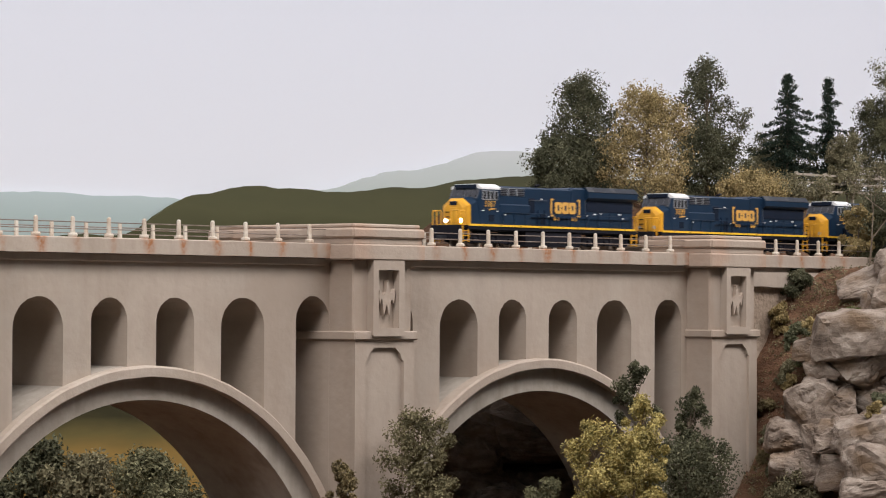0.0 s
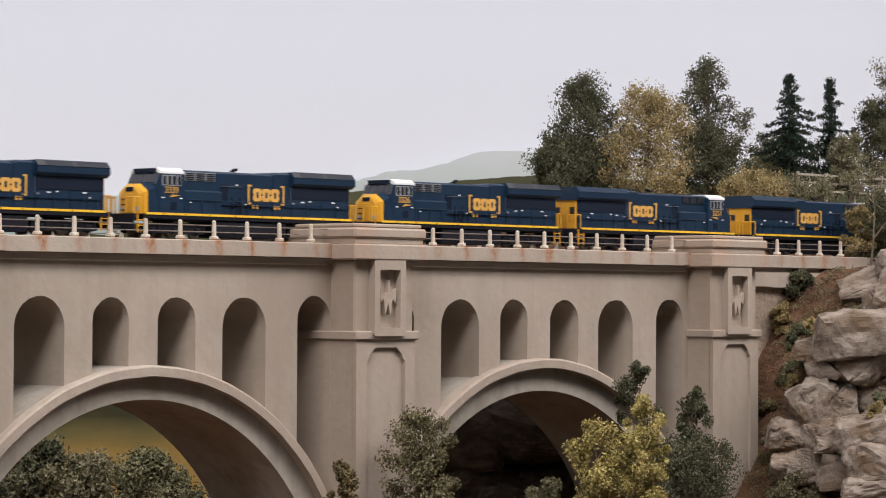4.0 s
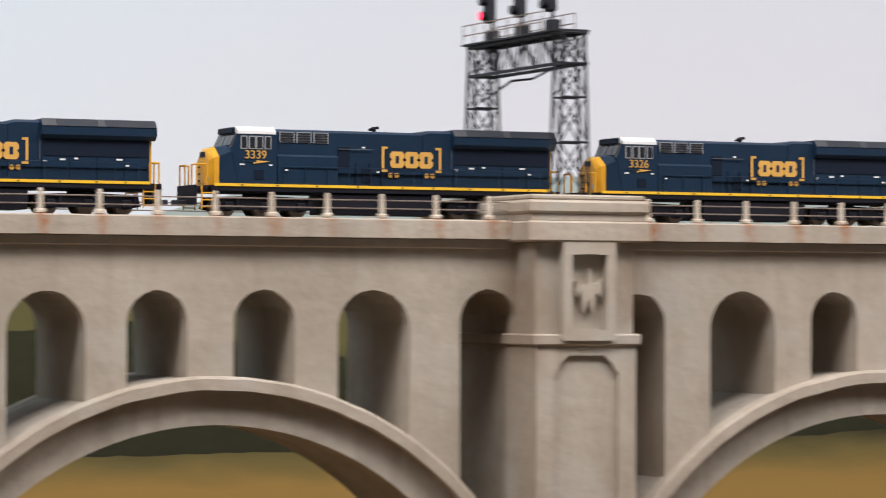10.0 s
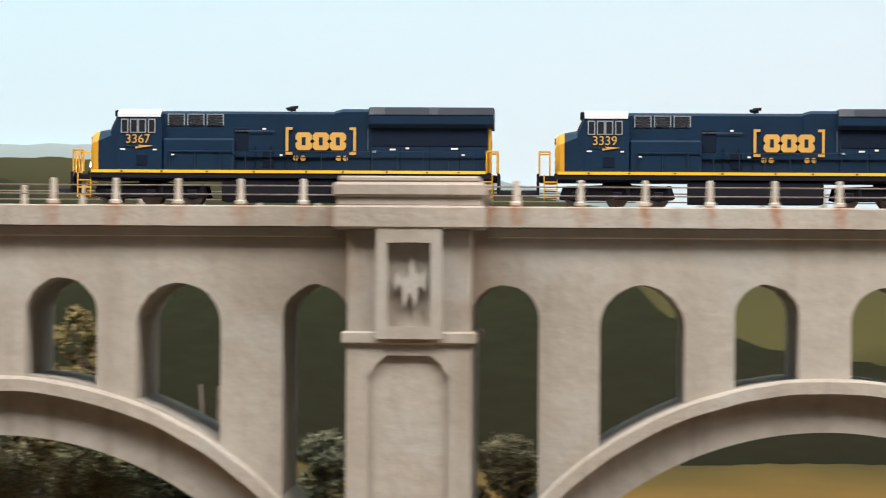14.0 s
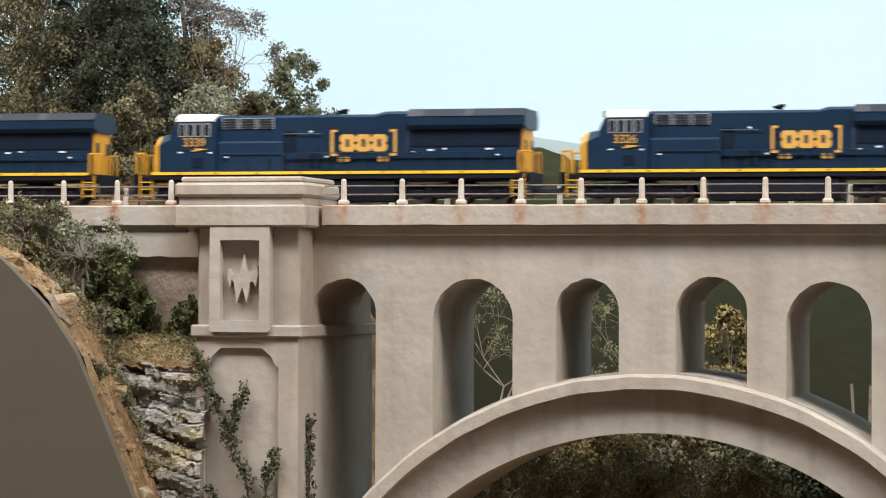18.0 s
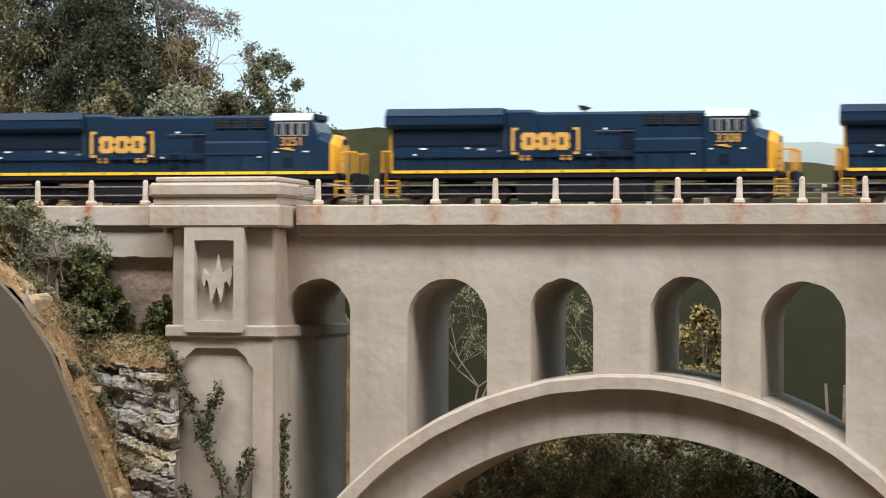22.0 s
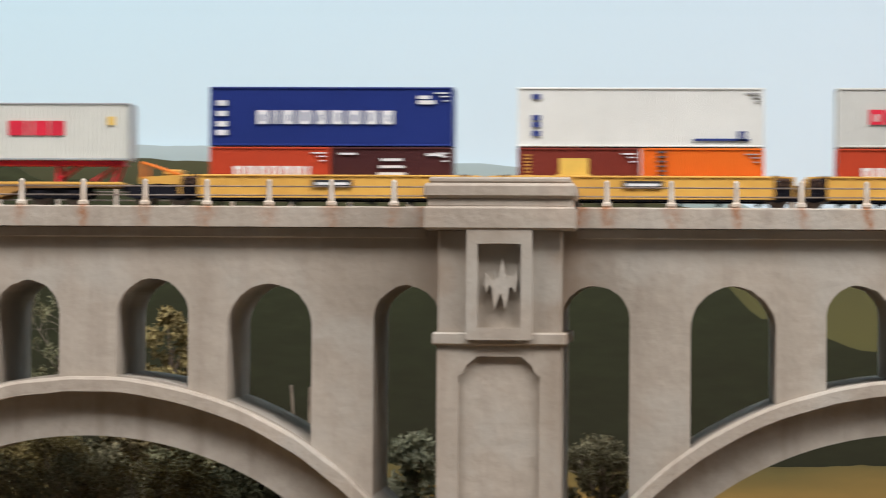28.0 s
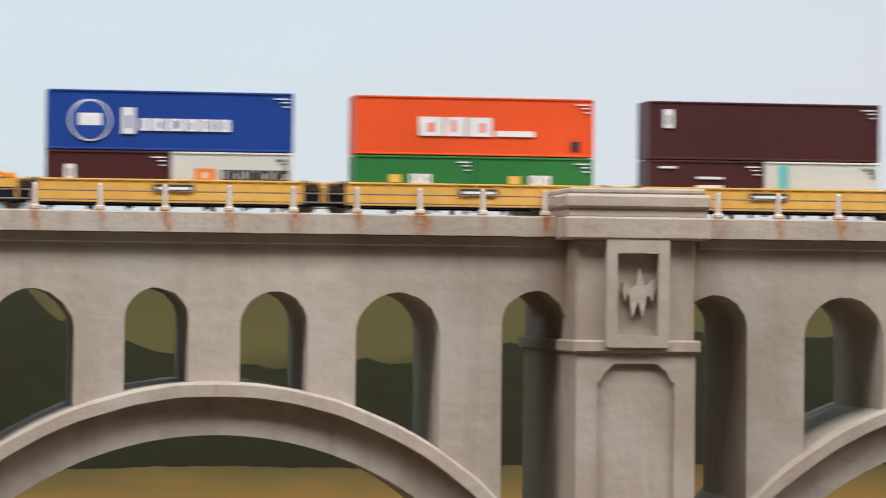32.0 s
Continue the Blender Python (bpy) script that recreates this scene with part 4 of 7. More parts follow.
STACKS = [
    ("navy", word(mark_white, -0.0425, 0.0125, 0.0078, (.85, .3, .85, .9, .8, .9, .9, .85, .85), .36) + [(mark_white, -0.066, -0.060, z, z + 0.003) for z in (0.006, 0.011, 0.017, 0.023)] + [(mark_white, 0.050, 0.060, 0.024, 0.0262), (mark_white, 0.050, 0.057, 0.027, 0.029)],
     "red", word(mark_white, -0.021, 0.0118, 0.0056, (1, 1, 1, 1, 1, 1, .4)), "maroon", [(mark_white, -0.008, 0.008, 0.0125, 0.0140), (mark_white, -0.007, 0.007, 0.0165, 0.0180), (mark_white, -0.006, 0.006, 0.0205, 0.0220), (mark_white, 0.02, 0.03, 0.0235, 0.0250), (mark_white, -0.03, -0.02, 0.0240, 0.0252)]),
    ("white", [(mark_navy, -0.062, -0.057, z, z + 0.003) for z in (0.006, 0.011, 0.015, 0.027)] + [(mark_navy, 0.030, 0.062, 0.0035, 0.0048), (mark_navy, 0.055, 0.060, 0.0035, 0.009)],
     "brown", [(mark_yellow, -0.0110, 0.0055, 0.0135, 0.0225), (mark_yellow, -0.0125, 0.0070, 0.0122, 0.0135)] + [(mark_ochre, -0.0310, -0.0275, 0.0122 + 0.0019 * q, 0.0133 + 0.0019 * q) for q in range(7)], "orange", [(mark_dim, -0.0255, -0.0205, 0.0122 + 0.0027 * q, 0.0132 + 0.0027 * q) for q in range(6)]),
    ("pale", word(mark_red, -0.052, 0.0130, 0.0085, (1, 1, 1, .8), 0.1), "red", word(mark_white, -0.021, 0.0118, 0.0056, (1, 1, 1, 1, 1, 1, .4)), "grey", [(mark_cyan, -0.024, -0.014, 0.0125, 0.0200)] + word(mark_dim, -0.011, 0.0122, 0.0050, (1.3, 1, .9, .9, .9, 1), 0.14)),
    ("green", word(mark_white, -0.0365, 0.0120, 0.0110, (.5, .5, .2, .5, .5), 0.06) + word(mark_white, -0.0045, 0.0120, 0.0110, (.5, .5, .2, .45, .45, .2, .5, .5), 0.06) + [(mark_white, -0.060, -0.055, z, z + 0.0028) for z in (0.004, 0.009, 0.014, 0.019, 0.024, 0.028)],
     "grey", [(mark_cyan, -0.024, -0.014, 0.0125, 0.0200)] + word(mark_dim, -0.011, 0.0122, 0.0050, (1.3, 1, .9, .9, .9, 1), 0.14), "amber", [(mark_navy, -0.026, -0.020, 0.0200, 0.0250), (mark_navy, -0.025, -0.021, 0.0125, 0.0155)]),
    ("teal", word(mark_white, -0.028, 0.0125, 0.0095, (1, .9, .9), 0.1) + word(mark_white, 0.003, 0.0125, 0.0095, (.9, .9, .4), 0.1) + [(mark_red, -0.016, -0.010, 0.0145, 0.0195), (mark_red, 0.013, 0.019, 0.0145, 0.0195), (mark_yellow, -0.027, 0.028, 0.0066, 0.0092), (mark_yellow, 0.052, 0.059, 0.006, 0.009)],
     "rust", [(mark_white, -0.028, -0.023, 0.0125, 0.0175), (mark_white, -0.028, -0.023, 0.0195, 0.0245), (mark_white, 0.012, 0.024, 0.0235, 0.0248)], "midnight", word(mark_white, -0.024, 0.0118, 0.0062, (.9, 1.1, .9), 0.12) + word(mark_white, 0.003, 0.0118, 0.0062, (.9, .9, 1.1), 0.12)),
    ("royal", word(mark_white, -0.028, 0.009, 0.0150, (.5,), .1) + word(mark_white, -0.018, 0.011, 0.0070, (.8, 1.2, 1.4, .9, .9, .4, .9), 0.15),
     "maroon", [(mark_white, -0.025, -0.019, 0.0120, 0.0205)], "bone", [(mark_orange, -0.021, -0.010, 0.0120, 0.0190)] + word(mark_black, -0.006, 0.0120, 0.0065, (.8, .7, .8, .3, .3, .8, .7, .8), 0.1)),
    ("vermilion", word(mark_white, -0.033, 0.011, 0.0110, (1.3, 1.1, 1.3), 0.1) + [(mark_white, 0.012, 0.035, 0.0112, 0.0145), (mark_black, 0.057, 0.062, 0.004, 0.009)],
     "leaf", [(mark_yellow, -0.015, -0.008, 0.0130, 0.0175)] + word(mark_white, -0.003, 0.0125, 0.0055, (1.1, 1.1), 0.1), "leaf", [(mark_yellow, -0.015, -0.008, 0.0130, 0.0175)] + word(mark_white, -0.003, 0.0125, 0.0055, (1.1, 1.1), 0.1)),
    ("maroon", [(mark_white, -0.061, -0.055, 0.018, 0.029)], "maroon", [(mark_white, -0.006, 0.010, 0.0125, 0.0140), (mark_white, -0.006, 0.010, 0.0175, 0.0190), (mark_white, -0.028, -0.018, 0.0235, 0.0248)], "bone", [(mark_cyan, -0.026, -0.021, 0.0120, 0.0265)]),
]
for back, (uc, um, lc, lm, rc, rm) in zip(REL, STACKS):
    upper = on_train(container(uc, 0.1400, UP, um), back, 0.0347)
    if uc == "royal":
        part("round_mark", rod((-0.046, -0.0143, 0.0165), (-0.046, -0.0138, 0.0165), 0.0120, None, 24), mark_white, upper)
        part("round_mark_inner", rod((-0.046, -0.0145, 0.0165), (-0.046, -0.0138, 0.0165), 0.0110, None, 24), CMAT["royal"], upper)
        part("round_mark_bar", box(-0.0525, -0.0395, -0.0147, -0.0139, 0.0135, 0.0205), mark_white, upper)
    on_train(container(lc, 0.0695, LOW - 0.0006, lm, 30), back - 0.0351, 0.0056)
    on_train(container(rc, 0.0695, LOW - 0.0006, rm, 30), back + 0.0351, 0.0056)

# single well car with one long container
w = well_car(0.190)
on_train(w, 1.592)
for s in (-1, 1):
    truck(s * 0.108, w, 2, 0.0200, 0.0055)
    part("end_deck", box(min(s * 0.095, s * 0.126), max(s * 0.095, s * 0.126), -0.0150, 0.0150, 0.0125, 0.0165, 0.0008), car_yellow, w)
on_train(container("white", 0.178, 0.0300, word(mark_navy, -0.008, 0.013, 0.0062, (1.2, 1.1, 1.1, 1.1, 1.1, 1.1, 1.1), 0.12), 75), 1.596, 0.0056)

# long flat car with two road trailers
flat = empty("flat_car", pose(0, 0, 0), "long yellow flat car carrying two road trailers", "freight car")
part("deck", box(-0.157, 0.157, -0.0150, 0.0150, 0.0115, 0.0132, 0.0004), car_yellow, flat)
for sy in (-1, 1):
    part("side_sill", slab([(-0.157, 0.0132), (-0.157, 0.0105), (-0.100, 0.0098), (-0.085, 0.0040), (0.085, 0.0040), (0.100, 0.0098), (0.157, 0.0105), (0.157, 0.0132)], sy * 0.0150 - 0.0008, sy * 0.0150 + 0.0008), car_web, flat)
    part("top_flange", box(-0.157, 0.157, sy * 0.0158 - 0.0010, sy * 0.0158 + 0.0010, 0.0118, 0.0134, 0.0003), car_yellow, flat)
    part("bottom_flange", box(-0.085, 0.085, sy * 0.0158 - 0.0008, sy * 0.0158 + 0.0008, 0.0040, 0.0050, 0.0002), car_web, flat)
    part("sign", box(0.010, 0.036, sy * 0.0160 - 0.0004, sy * 0.0160 + 0.0004, 0.0090, 0.0116), frame_grey, flat)
for s in (-1, 1):
    truck(s * 0.118, flat, 2, 0.0200, 0.0055)
    part("hitch", box(s * 0.03 - 0.004, s * 0.03 + 0.004, -0.004, 0.004, 0.0132, 0.020, 0.001), dark_iron, flat)
on_train(flat, 1.8855)


def trailer(colour, length, marks, legs, wheel_mat, wheel_x, leg_x, flip):
    t = empty("road_trailer", pose(0, 0, 0), COLOUR_WORDS[colour] + " box trailer on a chassis, standing on the flat car", "trailer")
    L2 = length / 2
    bm = box(-L2 + 0.0004, L2 - 0.0004, -0.0132, 0.0132, 0.0131, 0.0450)
    for y in (-0.0138, 0.0138):
        ribbed_side(length - 0.002, 0.0140, 0.0448, y, 60, bm)
    part("body", bm, CMAT[colour], t)
    bm = bmesh.new()
    for z in (0.0128, 0.0448):
        box(-L2, L2, -0.0141, 0.0141, z, z + 0.0011, 0.0002, bm)
    part("rails", bm, frame_grey, t)
    part("end_wall", box(L2 - 0.0002, L2 + 0.0007, -0.0134, 0.0134, 0.0140, 0.0446, 0.0002), mark_dim if colour == "pale" else CMAT["grey"], t, "dull grey end wall")
    part("chassis", box(-L2 * 0.95, L2 * 0.95, -0.0080, 0.0080, 0.0098, 0.0128, 0.0004), legs, t)
    for sy in (-1, 1):
        part("landing_leg", rod((leg_x, sy * 0.008, 0.0), (leg_x, sy * 0.008, 0.010), 0.0012, None, 8), legs, t)
        part("leg_brace", rod((leg_x, sy * 0.008, 0.002), (leg_x + flip * 0.012, sy * 0.006, 0.0105), 0.0007, None, 6), legs, t)
        if leg_x > 0:
            part("stand_leg", rod((L2 - 0.010, sy * 0.008, 0.0), (L2 - 0.006, sy * 0.008, 0.0105), 0.0009, None, 6), legs, t)
            part("stand_brace", rod((L2 - 0.022, sy * 0.008, 0.001), (L2 - 0.008, sy * 0.008, 0.0100), 0.0006, None, 6), legs, t)
    for wx in wheel_x:
        for sy in (-1, 1):
            tyre = part("wheel", rod((wx, sy * 0.0085, 0.0058), (wx, sy * 0.0136, 0.0058), 0.0058, None, 18), black, t)
            part("hub", rod((wx, sy * 0.0130, 0.0058), (wx, sy * 0.0139, 0.0058), 0.0042, None, 14), wheel_mat, tyre)
    for m, x0, x1, z0, z1 in marks:
        part("marking", box(x0, x1, -0.0143, -0.0136, z0, z1), m, t)
    return t


on_train(trailer("pale", 0.1437, [(mark_orange, -0.032, -0.018, 0.022, 0.037)] + word(mark_black, -0.015, 0.028, 0.0085, (.8, .6, .6, .3, .3, .6, .6, .6), 0.08), mark_navy, mark_black, (0.043, 0.056), -0.052, 1), 1.795, 0.0132)
on_train(trailer("bone", 0.160, [(mark_red, -0.047, -0.035, 0.026, 0.037)] + word(mark_red, -0.032, 0.027, 0.0085, (.9, .9, .9, .9), 0.12) + word(mark_red, 0.010, 0.027, 0.0085, (1.1, .4, 1, 1), 0.12) + [(mark_yellow, 0.068, 0.072, 0.033, 0.038), (mark_yellow, -0.078, -0.074, 0.030, 0.035)], mark_red, mark_yellow, (-0.073, -0.058), 0.038, 1), 1.9655, 0.0132)

# ---- terrain, backdrop and room ----
BACK_WALL = 2.30
K = BACK_WALL / 3.0      # the painted shapes below are laid out on a wall three metres away


def sky_paint():
    """Painted sky: pale cyan at one end of the wall, lavender grey at the other, paler towards the horizon."""
    m = bpy.data.materials.new("painted_sky")
    m.use_nodes = True
    nt = m.node_tree
    b = nt.nodes["Principled BSDF"]
    b.inputs["Roughness"].default_value = 0.9
    b.inputs["Specular IOR Level"].default_value = 0.1
    tc = nt.nodes.new("ShaderNodeTexCoord")
    sp = nt.nodes.new("ShaderNodeSeparateXYZ")
    nt.links.new(tc.outputs["Object"], sp.inputs[0])
    mr = nt.nodes.new("ShaderNodeMapRange")
    mr.inputs["From Min"].default_value, mr.inputs["From Max"].default_value = -0.5, 3.0
    nt.links.new(sp.outputs["X"], mr.inputs["Value"])
    # this ramp and the low one end lighter, making up for weaker lamplight
    r = nt.nodes.new("ShaderNodeValToRGB")
    r.color_ramp.elements[0].color = (0.485, 0.72, 0.835, 1)
    r.color_ramp.elements[1].color = (0.70, 0.735, 0.82, 1)
    r.color_ramp.elements.new(0.486).color = (0.575, 0.607, 0.69, 1)
    nt.links.new(mr.outputs[0], r.inputs[0])
    mz = nt.nodes.new("ShaderNodeMapRange")
    mz.inputs["From Min"].default_value, mz.inputs["From Max"].default_value = H + 0.08, H + 0.42
    nt.links.new(sp.outputs["Z"], mz.inputs["Value"])
    mix = nt.nodes.new("ShaderNodeMix")
    mix.data_type = "RGBA"
    nt.links.new(mz.outputs[0], mix.inputs["Factor"])
    low = nt.nodes.new("ShaderNodeValToRGB")
    low.color_ramp.elements[0].color = (0.64, 0.785, 0.85, 1)
    low.color_ramp.elements[1].color = (0.78, 0.81, 0.87, 1)
    low.color_ramp.elements.new(0.486).color = (0.70, 0.725, 0.785, 1)
    nt.links.new(mr.outputs[0], low.inputs[0])
    nt.links.new(low.outputs[0], mix.inputs[6])
    nt.links.new(r.outputs[0], mix.inputs[7])
    nt.links.new(mix.outputs[2], b.inputs["Base Color"])
    return m


tagged(part("backdrop", box(-6, 8, BACK_WALL, BACK_WALL + 0.05, -0.6, 2.0), sky_paint()), "painted sky backdrop behind the layout", "backdrop", kind="structure")


def hill(name, pts, depth, material, label, base=-0.4, rough=0.003):
    """A painted hill on the backdrop: a thin relief with a wavy crest."""
    y = BACK_WALL - depth
    x0, x1 = pts[0][0], pts[-1][0]
    n = int((x1 - x0) / 0.012)
    bm = bmesh.new()
    rows = []
    for i in range(n + 1):
        x = x0 + (x1 - x0) * i / n
        for (xa, za), (xb, zb) in zip(pts, pts[1:]):
            if xa <= x <= xb + 1e-9:
                u = (x - xa) / (xb - xa)
                u = u * u * (3 - 2 * u)
                z = H + K * (za + (zb - za) * u + rough * (noise.noise(Vector((x * 14, depth * 900, 0))) + 0.7 * noise.noise(Vector((x * 45, depth * 500, 4)))))
                rows.append([bm.verts.new((x * K, y, z)), bm.verts.new((x * K, y, H + base)), bm.verts.new((x * K, y + 0.003, z))])
                break
    for a, b in zip(rows, rows[1:]):
        bm.faces.new((a[0], a[1], b[1], b[0]))
        bm.faces.new((a[0], b[0], b[2], a[2]))
    return tagged(part(name, bm, material), label, "backdrop", kind="structure")


def brush_paint(name, stops, z0, z1, mottle=0.35, scale=14):
    """Brushed paint that changes colour with height: stops of (share of the way from z0 up to z1, colour)."""
    m = bpy.data.materials.new(name)
    m.use_nodes = True
    nt = m.node_tree
    b = nt.nodes["Principled BSDF"]
    b.inputs["Roughness"].default_value, b.inputs["Specular IOR Level"].default_value = 0.95, 0.1
    tc = nt.nodes.new("ShaderNodeTexCoord")
    sp = nt.nodes.new("ShaderNodeSeparateXYZ")
    nt.links.new(tc.outputs["Object"], sp.inputs[0])
    mr = nt.nodes.new("ShaderNodeMapRange")
    mr.inputs["From Min"].default_value, mr.inputs["From Max"].default_value = H + z0 * K, H + z1 * K
    nt.links.new(sp.outputs["Z"], mr.inputs["Value"])
    mp = nt.nodes.new("ShaderNodeMapping")
    mp.inputs["Scale"].default_value = (1, 1, 3.5)
    nt.links.new(tc.outputs["Object"], mp.inputs["Vector"])
    n = nt.nodes.new("ShaderNodeTexNoise")
    n.inputs["Scale"].default_value, n.inputs["Detail"].default_value = scale, 7
    nt.links.new(mp.outputs[0], n.inputs["Vector"])
    ad = nt.nodes.new("ShaderNodeMath")
    ad.operation = "MULTIPLY_ADD"
    nt.links.new(n.outputs["Fac"], ad.inputs[0])
    ad.inputs[1].default_value = mottle
    sb = nt.nodes.new("ShaderNodeMath")
    sb.operation = "SUBTRACT"
    nt.links.new(mr.outputs[0], sb.inputs[0])
    sb.inputs[1].default_value = mottle / 2
    nt.links.new(sb.outputs[0], ad.inputs[2])
    r = nt.nodes.new("ShaderNodeValToRGB")
    r.color_ramp.elements[0].position, r.color_ramp.elements[0].color = stops[0][0], (*stops[0][1], 1)
    r.color_ramp.elements[1].position, r.color_ramp.elements[1].color = stops[-1][0], (*stops[-1][1], 1)
    for q, c in stops[1:-1]:
        r.color_ramp.elements.new(q).color = (*c, 1)
    nt.links.new(ad.outputs[0], r.inputs[0])
    nt.links.new(r.outputs[0], b.inputs["Base Color"])
    return m


haze_blue = brush_paint("painted_far_hills", [(0, (0.36, 0.44, 0.43)), (1, (0.48, 0.57, 0.58))], 0.10, 0.16, 0.3, 5)
haze_grey = brush_paint("painted_mountain", [(0, (0.44, 0.49, 0.47)), (0.6, (0.52, 0.57, 0.57)), (1, (0.60, 0.63, 0.65))], 0.13, 0.24, 0.3, 6)
green_hill = brush_paint("painted_green_hill", [(0, (0.055, 0.053, 0.026)), (0.12, (0.125, 0.116, 0.047)), (0.38, (0.108, 0.102, 0.045)), (0.62, (0.066, 0.066, 0.034)), (0.8, (0.090, 0.090, 0.048)), (1, (0.074, 0.076, 0.044))], -0.08, 0.19, 0.30, 9)
wood_hill = brush_paint("painted_wooded_hill", [(0, (0.030, 0.030, 0.018)), (0.5, (0.036, 0.040, 0.022)), (1, (0.060, 0.066, 0.034))], -0.15, 0.18, 0.9, 45)
field_paint = brush_paint("painted_field", [(0, (0.31, 0.195, 0.060)), (0.45, (0.28, 0.18, 0.056)), (0.75, (0.14, 0.115, 0.045)), (1, (0.045, 0.042, 0.022))], -0.24, -0.145, 0.35, 12)
hill("backdrop_far_hills", [(-6, 0.14), (-0.69, 0.155), (-0.6, 0.146), (-0.4, 0.146), (-0.2, 0.13), (0.05, 0.10), (0.15, 0.075), (0.95, 0.075), (1.15, 0.115), (1.3, 0.13), (1.6, 0.135), (2.2, 0.138), (2.62, 0.142), (2.9, 0.14), (8, 0.14)], 0.005, haze_blue, "pale blue far hills painted on the backdrop")
hill("backdrop_mountain", [(2.8, 0.11), (3.016, 0.158), (3.212, 0.194), (3.412, 0.231), (3.553, 0.233), (3.9, 0.20), (8, 0.20)], 0.010, haze_grey, "pale misty mountain painted on the backdrop")
hill("backdrop_green_hill", [(-6, 0.10), (-0.5, 0.13), (-0.2, 0.115), (0.2, 0.07), (2.3, 0.06), (2.65, 0.09), (2.801, 0.147), (2.896, 0.160), (3.05, 0.158), (3.212, 0.170), (3.397, 0.188), (3.513, 0.198), (8, 0.21)], 0.015, green_hill, "dark green rolling hill painted on the backdrop")
hill("backdrop_wooded_hill", [(-6, 0.21), (-1.0, 0.20), (-0.88, 0.173), (-0.835, 0.160), (-0.758, 0.166), (-0.717, 0.157), (-0.664, 0.142), (-0.58, 0.11), (-0.44, 0.085), (-0.1, 0.045), (0.06, 0.020), (0.12, -0.020), (0.205, -0.052), (0.32, -0.066), (0.443, -0.060), (0.56, -0.040), (0.74, -0.028), (0.87, -0.034), (0.98, -0.022), (1.2, -0.06), (1.5, -0.11), (2.0, -0.12), (8, -0.05)], 0.020, wood_hill, "dark wooded hill painted on the backdrop", -0.4, 0.008)
hill("backdrop_field", [(-6, -0.170), (0.0, -0.165), (1.2, -0.160), (1.8, -0.150), (2.4, -0.10), (3.2, -0.06), (8, -0.06)], 0.025, field_paint, "ochre field painted on the backdrop", -0.5)


def earth(name):
    """Ochre and orange soil at one end of the layout, dark red-brown at the other, with clods and stones."""
    m = bpy.data.materials.new(name)
    m.use_nodes = True
    nt = m.node_tree
    b = nt.nodes["Principled BSDF"]
    b.inputs["Roughness"].default_value, b.inputs["Specular IOR Level"].default_value = 0.95, 0.15
    tc = nt.nodes.new("ShaderNodeTexCoord")
    n = nt.nodes.new("ShaderNodeTexNoise")
    n.inputs["Scale"].default_value, n.inputs["Detail"].default_value, n.inputs["Roughness"].default_value = 34, 9, 0.72
    mp = nt.nodes.new("ShaderNodeMapping")
    mp.inputs["Scale"].default_value = (1.0, 0.35, 1.0)
    nt.links.new(tc.outputs["Object"], mp.inputs["Vector"])
    nt.links.new(mp.outputs[0], n.inputs["Vector"])
    ramps = []
    for stops in (((0.30, (0.10, 0.070, 0.040)), (0.45, (0.21, 0.125, 0.062)), (0.55, (0.33, 0.215, 0.105)), (0.72, (0.50, 0.43, 0.31))),
                  ((0.30, (0.035, 0.024, 0.016)), (0.45, (0.105, 0.055, 0.033)), (0.57, (0.17, 0.095, 0.058)), (0.72, (0.25, 0.18, 0.12)))):
        r = nt.nodes.new("ShaderNodeValToRGB")
        r.color_ramp.elements[0].position, r.color_ramp.elements[0].color = stops[0][0], (*stops[0][1], 1)
        r.color_ramp.elements[1].position, r.color_ramp.elements[1].color = stops[3][0], (*stops[3][1], 1)
        for q, c in stops[1:3]:
            r.color_ramp.elements.new(q).color = (*c, 1)
        nt.links.new(n.outputs["Fac"], r.inputs[0])
        ramps.append(r)
    sp = nt.nodes.new("ShaderNodeSeparateXYZ")
    nt.links.new(tc.outputs["Object"], sp.inputs[0])
    mr = nt.nodes.new("ShaderNodeMapRange")
    mr.inputs["From Min"].default_value, mr.inputs["From Max"].default_value = 0.4, 1.6
    nt.links.new(sp.outputs["X"], mr.inputs["Value"])
    mx = nt.nodes.new("ShaderNodeMix")
    mx.data_type = "RGBA"
    nt.links.new(mr.outputs[0], mx.inputs["Factor"])
    nt.links.new(ramps[0].outputs[0], mx.inputs[6])
    nt.links.new(ramps[1].outputs[0], mx.inputs[7])
    nt.links.new(mx.outputs[2], b.inputs["Base Color"])
    vo = nt.nodes.new("ShaderNodeTexNoise")
    vo.inputs["Scale"].default_value, vo.inputs["Detail"].default_value, vo.inputs["Roughness"].default_value = 160, 8, 0.7
    nt.links.new(mp.outputs[0], vo.inputs["Vector"])
    bn = nt.nodes.new("ShaderNodeBump")
    bn.inputs["Strength"].default_value, bn.inputs["Distance"].default_value = 1.0, 0.004
    nt.links.new(vo.outputs["Fac"], bn.inputs["Height"])
    nt.links.new(bn.outputs[0], b.inputs["Normal"])
    return m


soil = earth("soil_ground")


def ramp(v, pts):
    for (a, za), (b, zb) in zip(pts, pts[1:]):
        if v <= b:
            k = max(0.0, (v - a) / (b - a))
            return za + (zb - za) * k
    return pts[-1][1]


LEFT_BANK = [(-9, -0.205), (0.0, -0.205), (0.035, -0.107), (0.052, -0.066), (0.067, -0.032), (0.083, -0.009), (0.102, 0.010), (0.15, 0.036), (9, 0.036)]
RIGHT_BANK = [(-9, -0.205), (0.0, -0.205), (0.06, -0.13), (0.10, -0.05), (0.15, 0.01), (0.20, 0.036), (9, 0.036)]


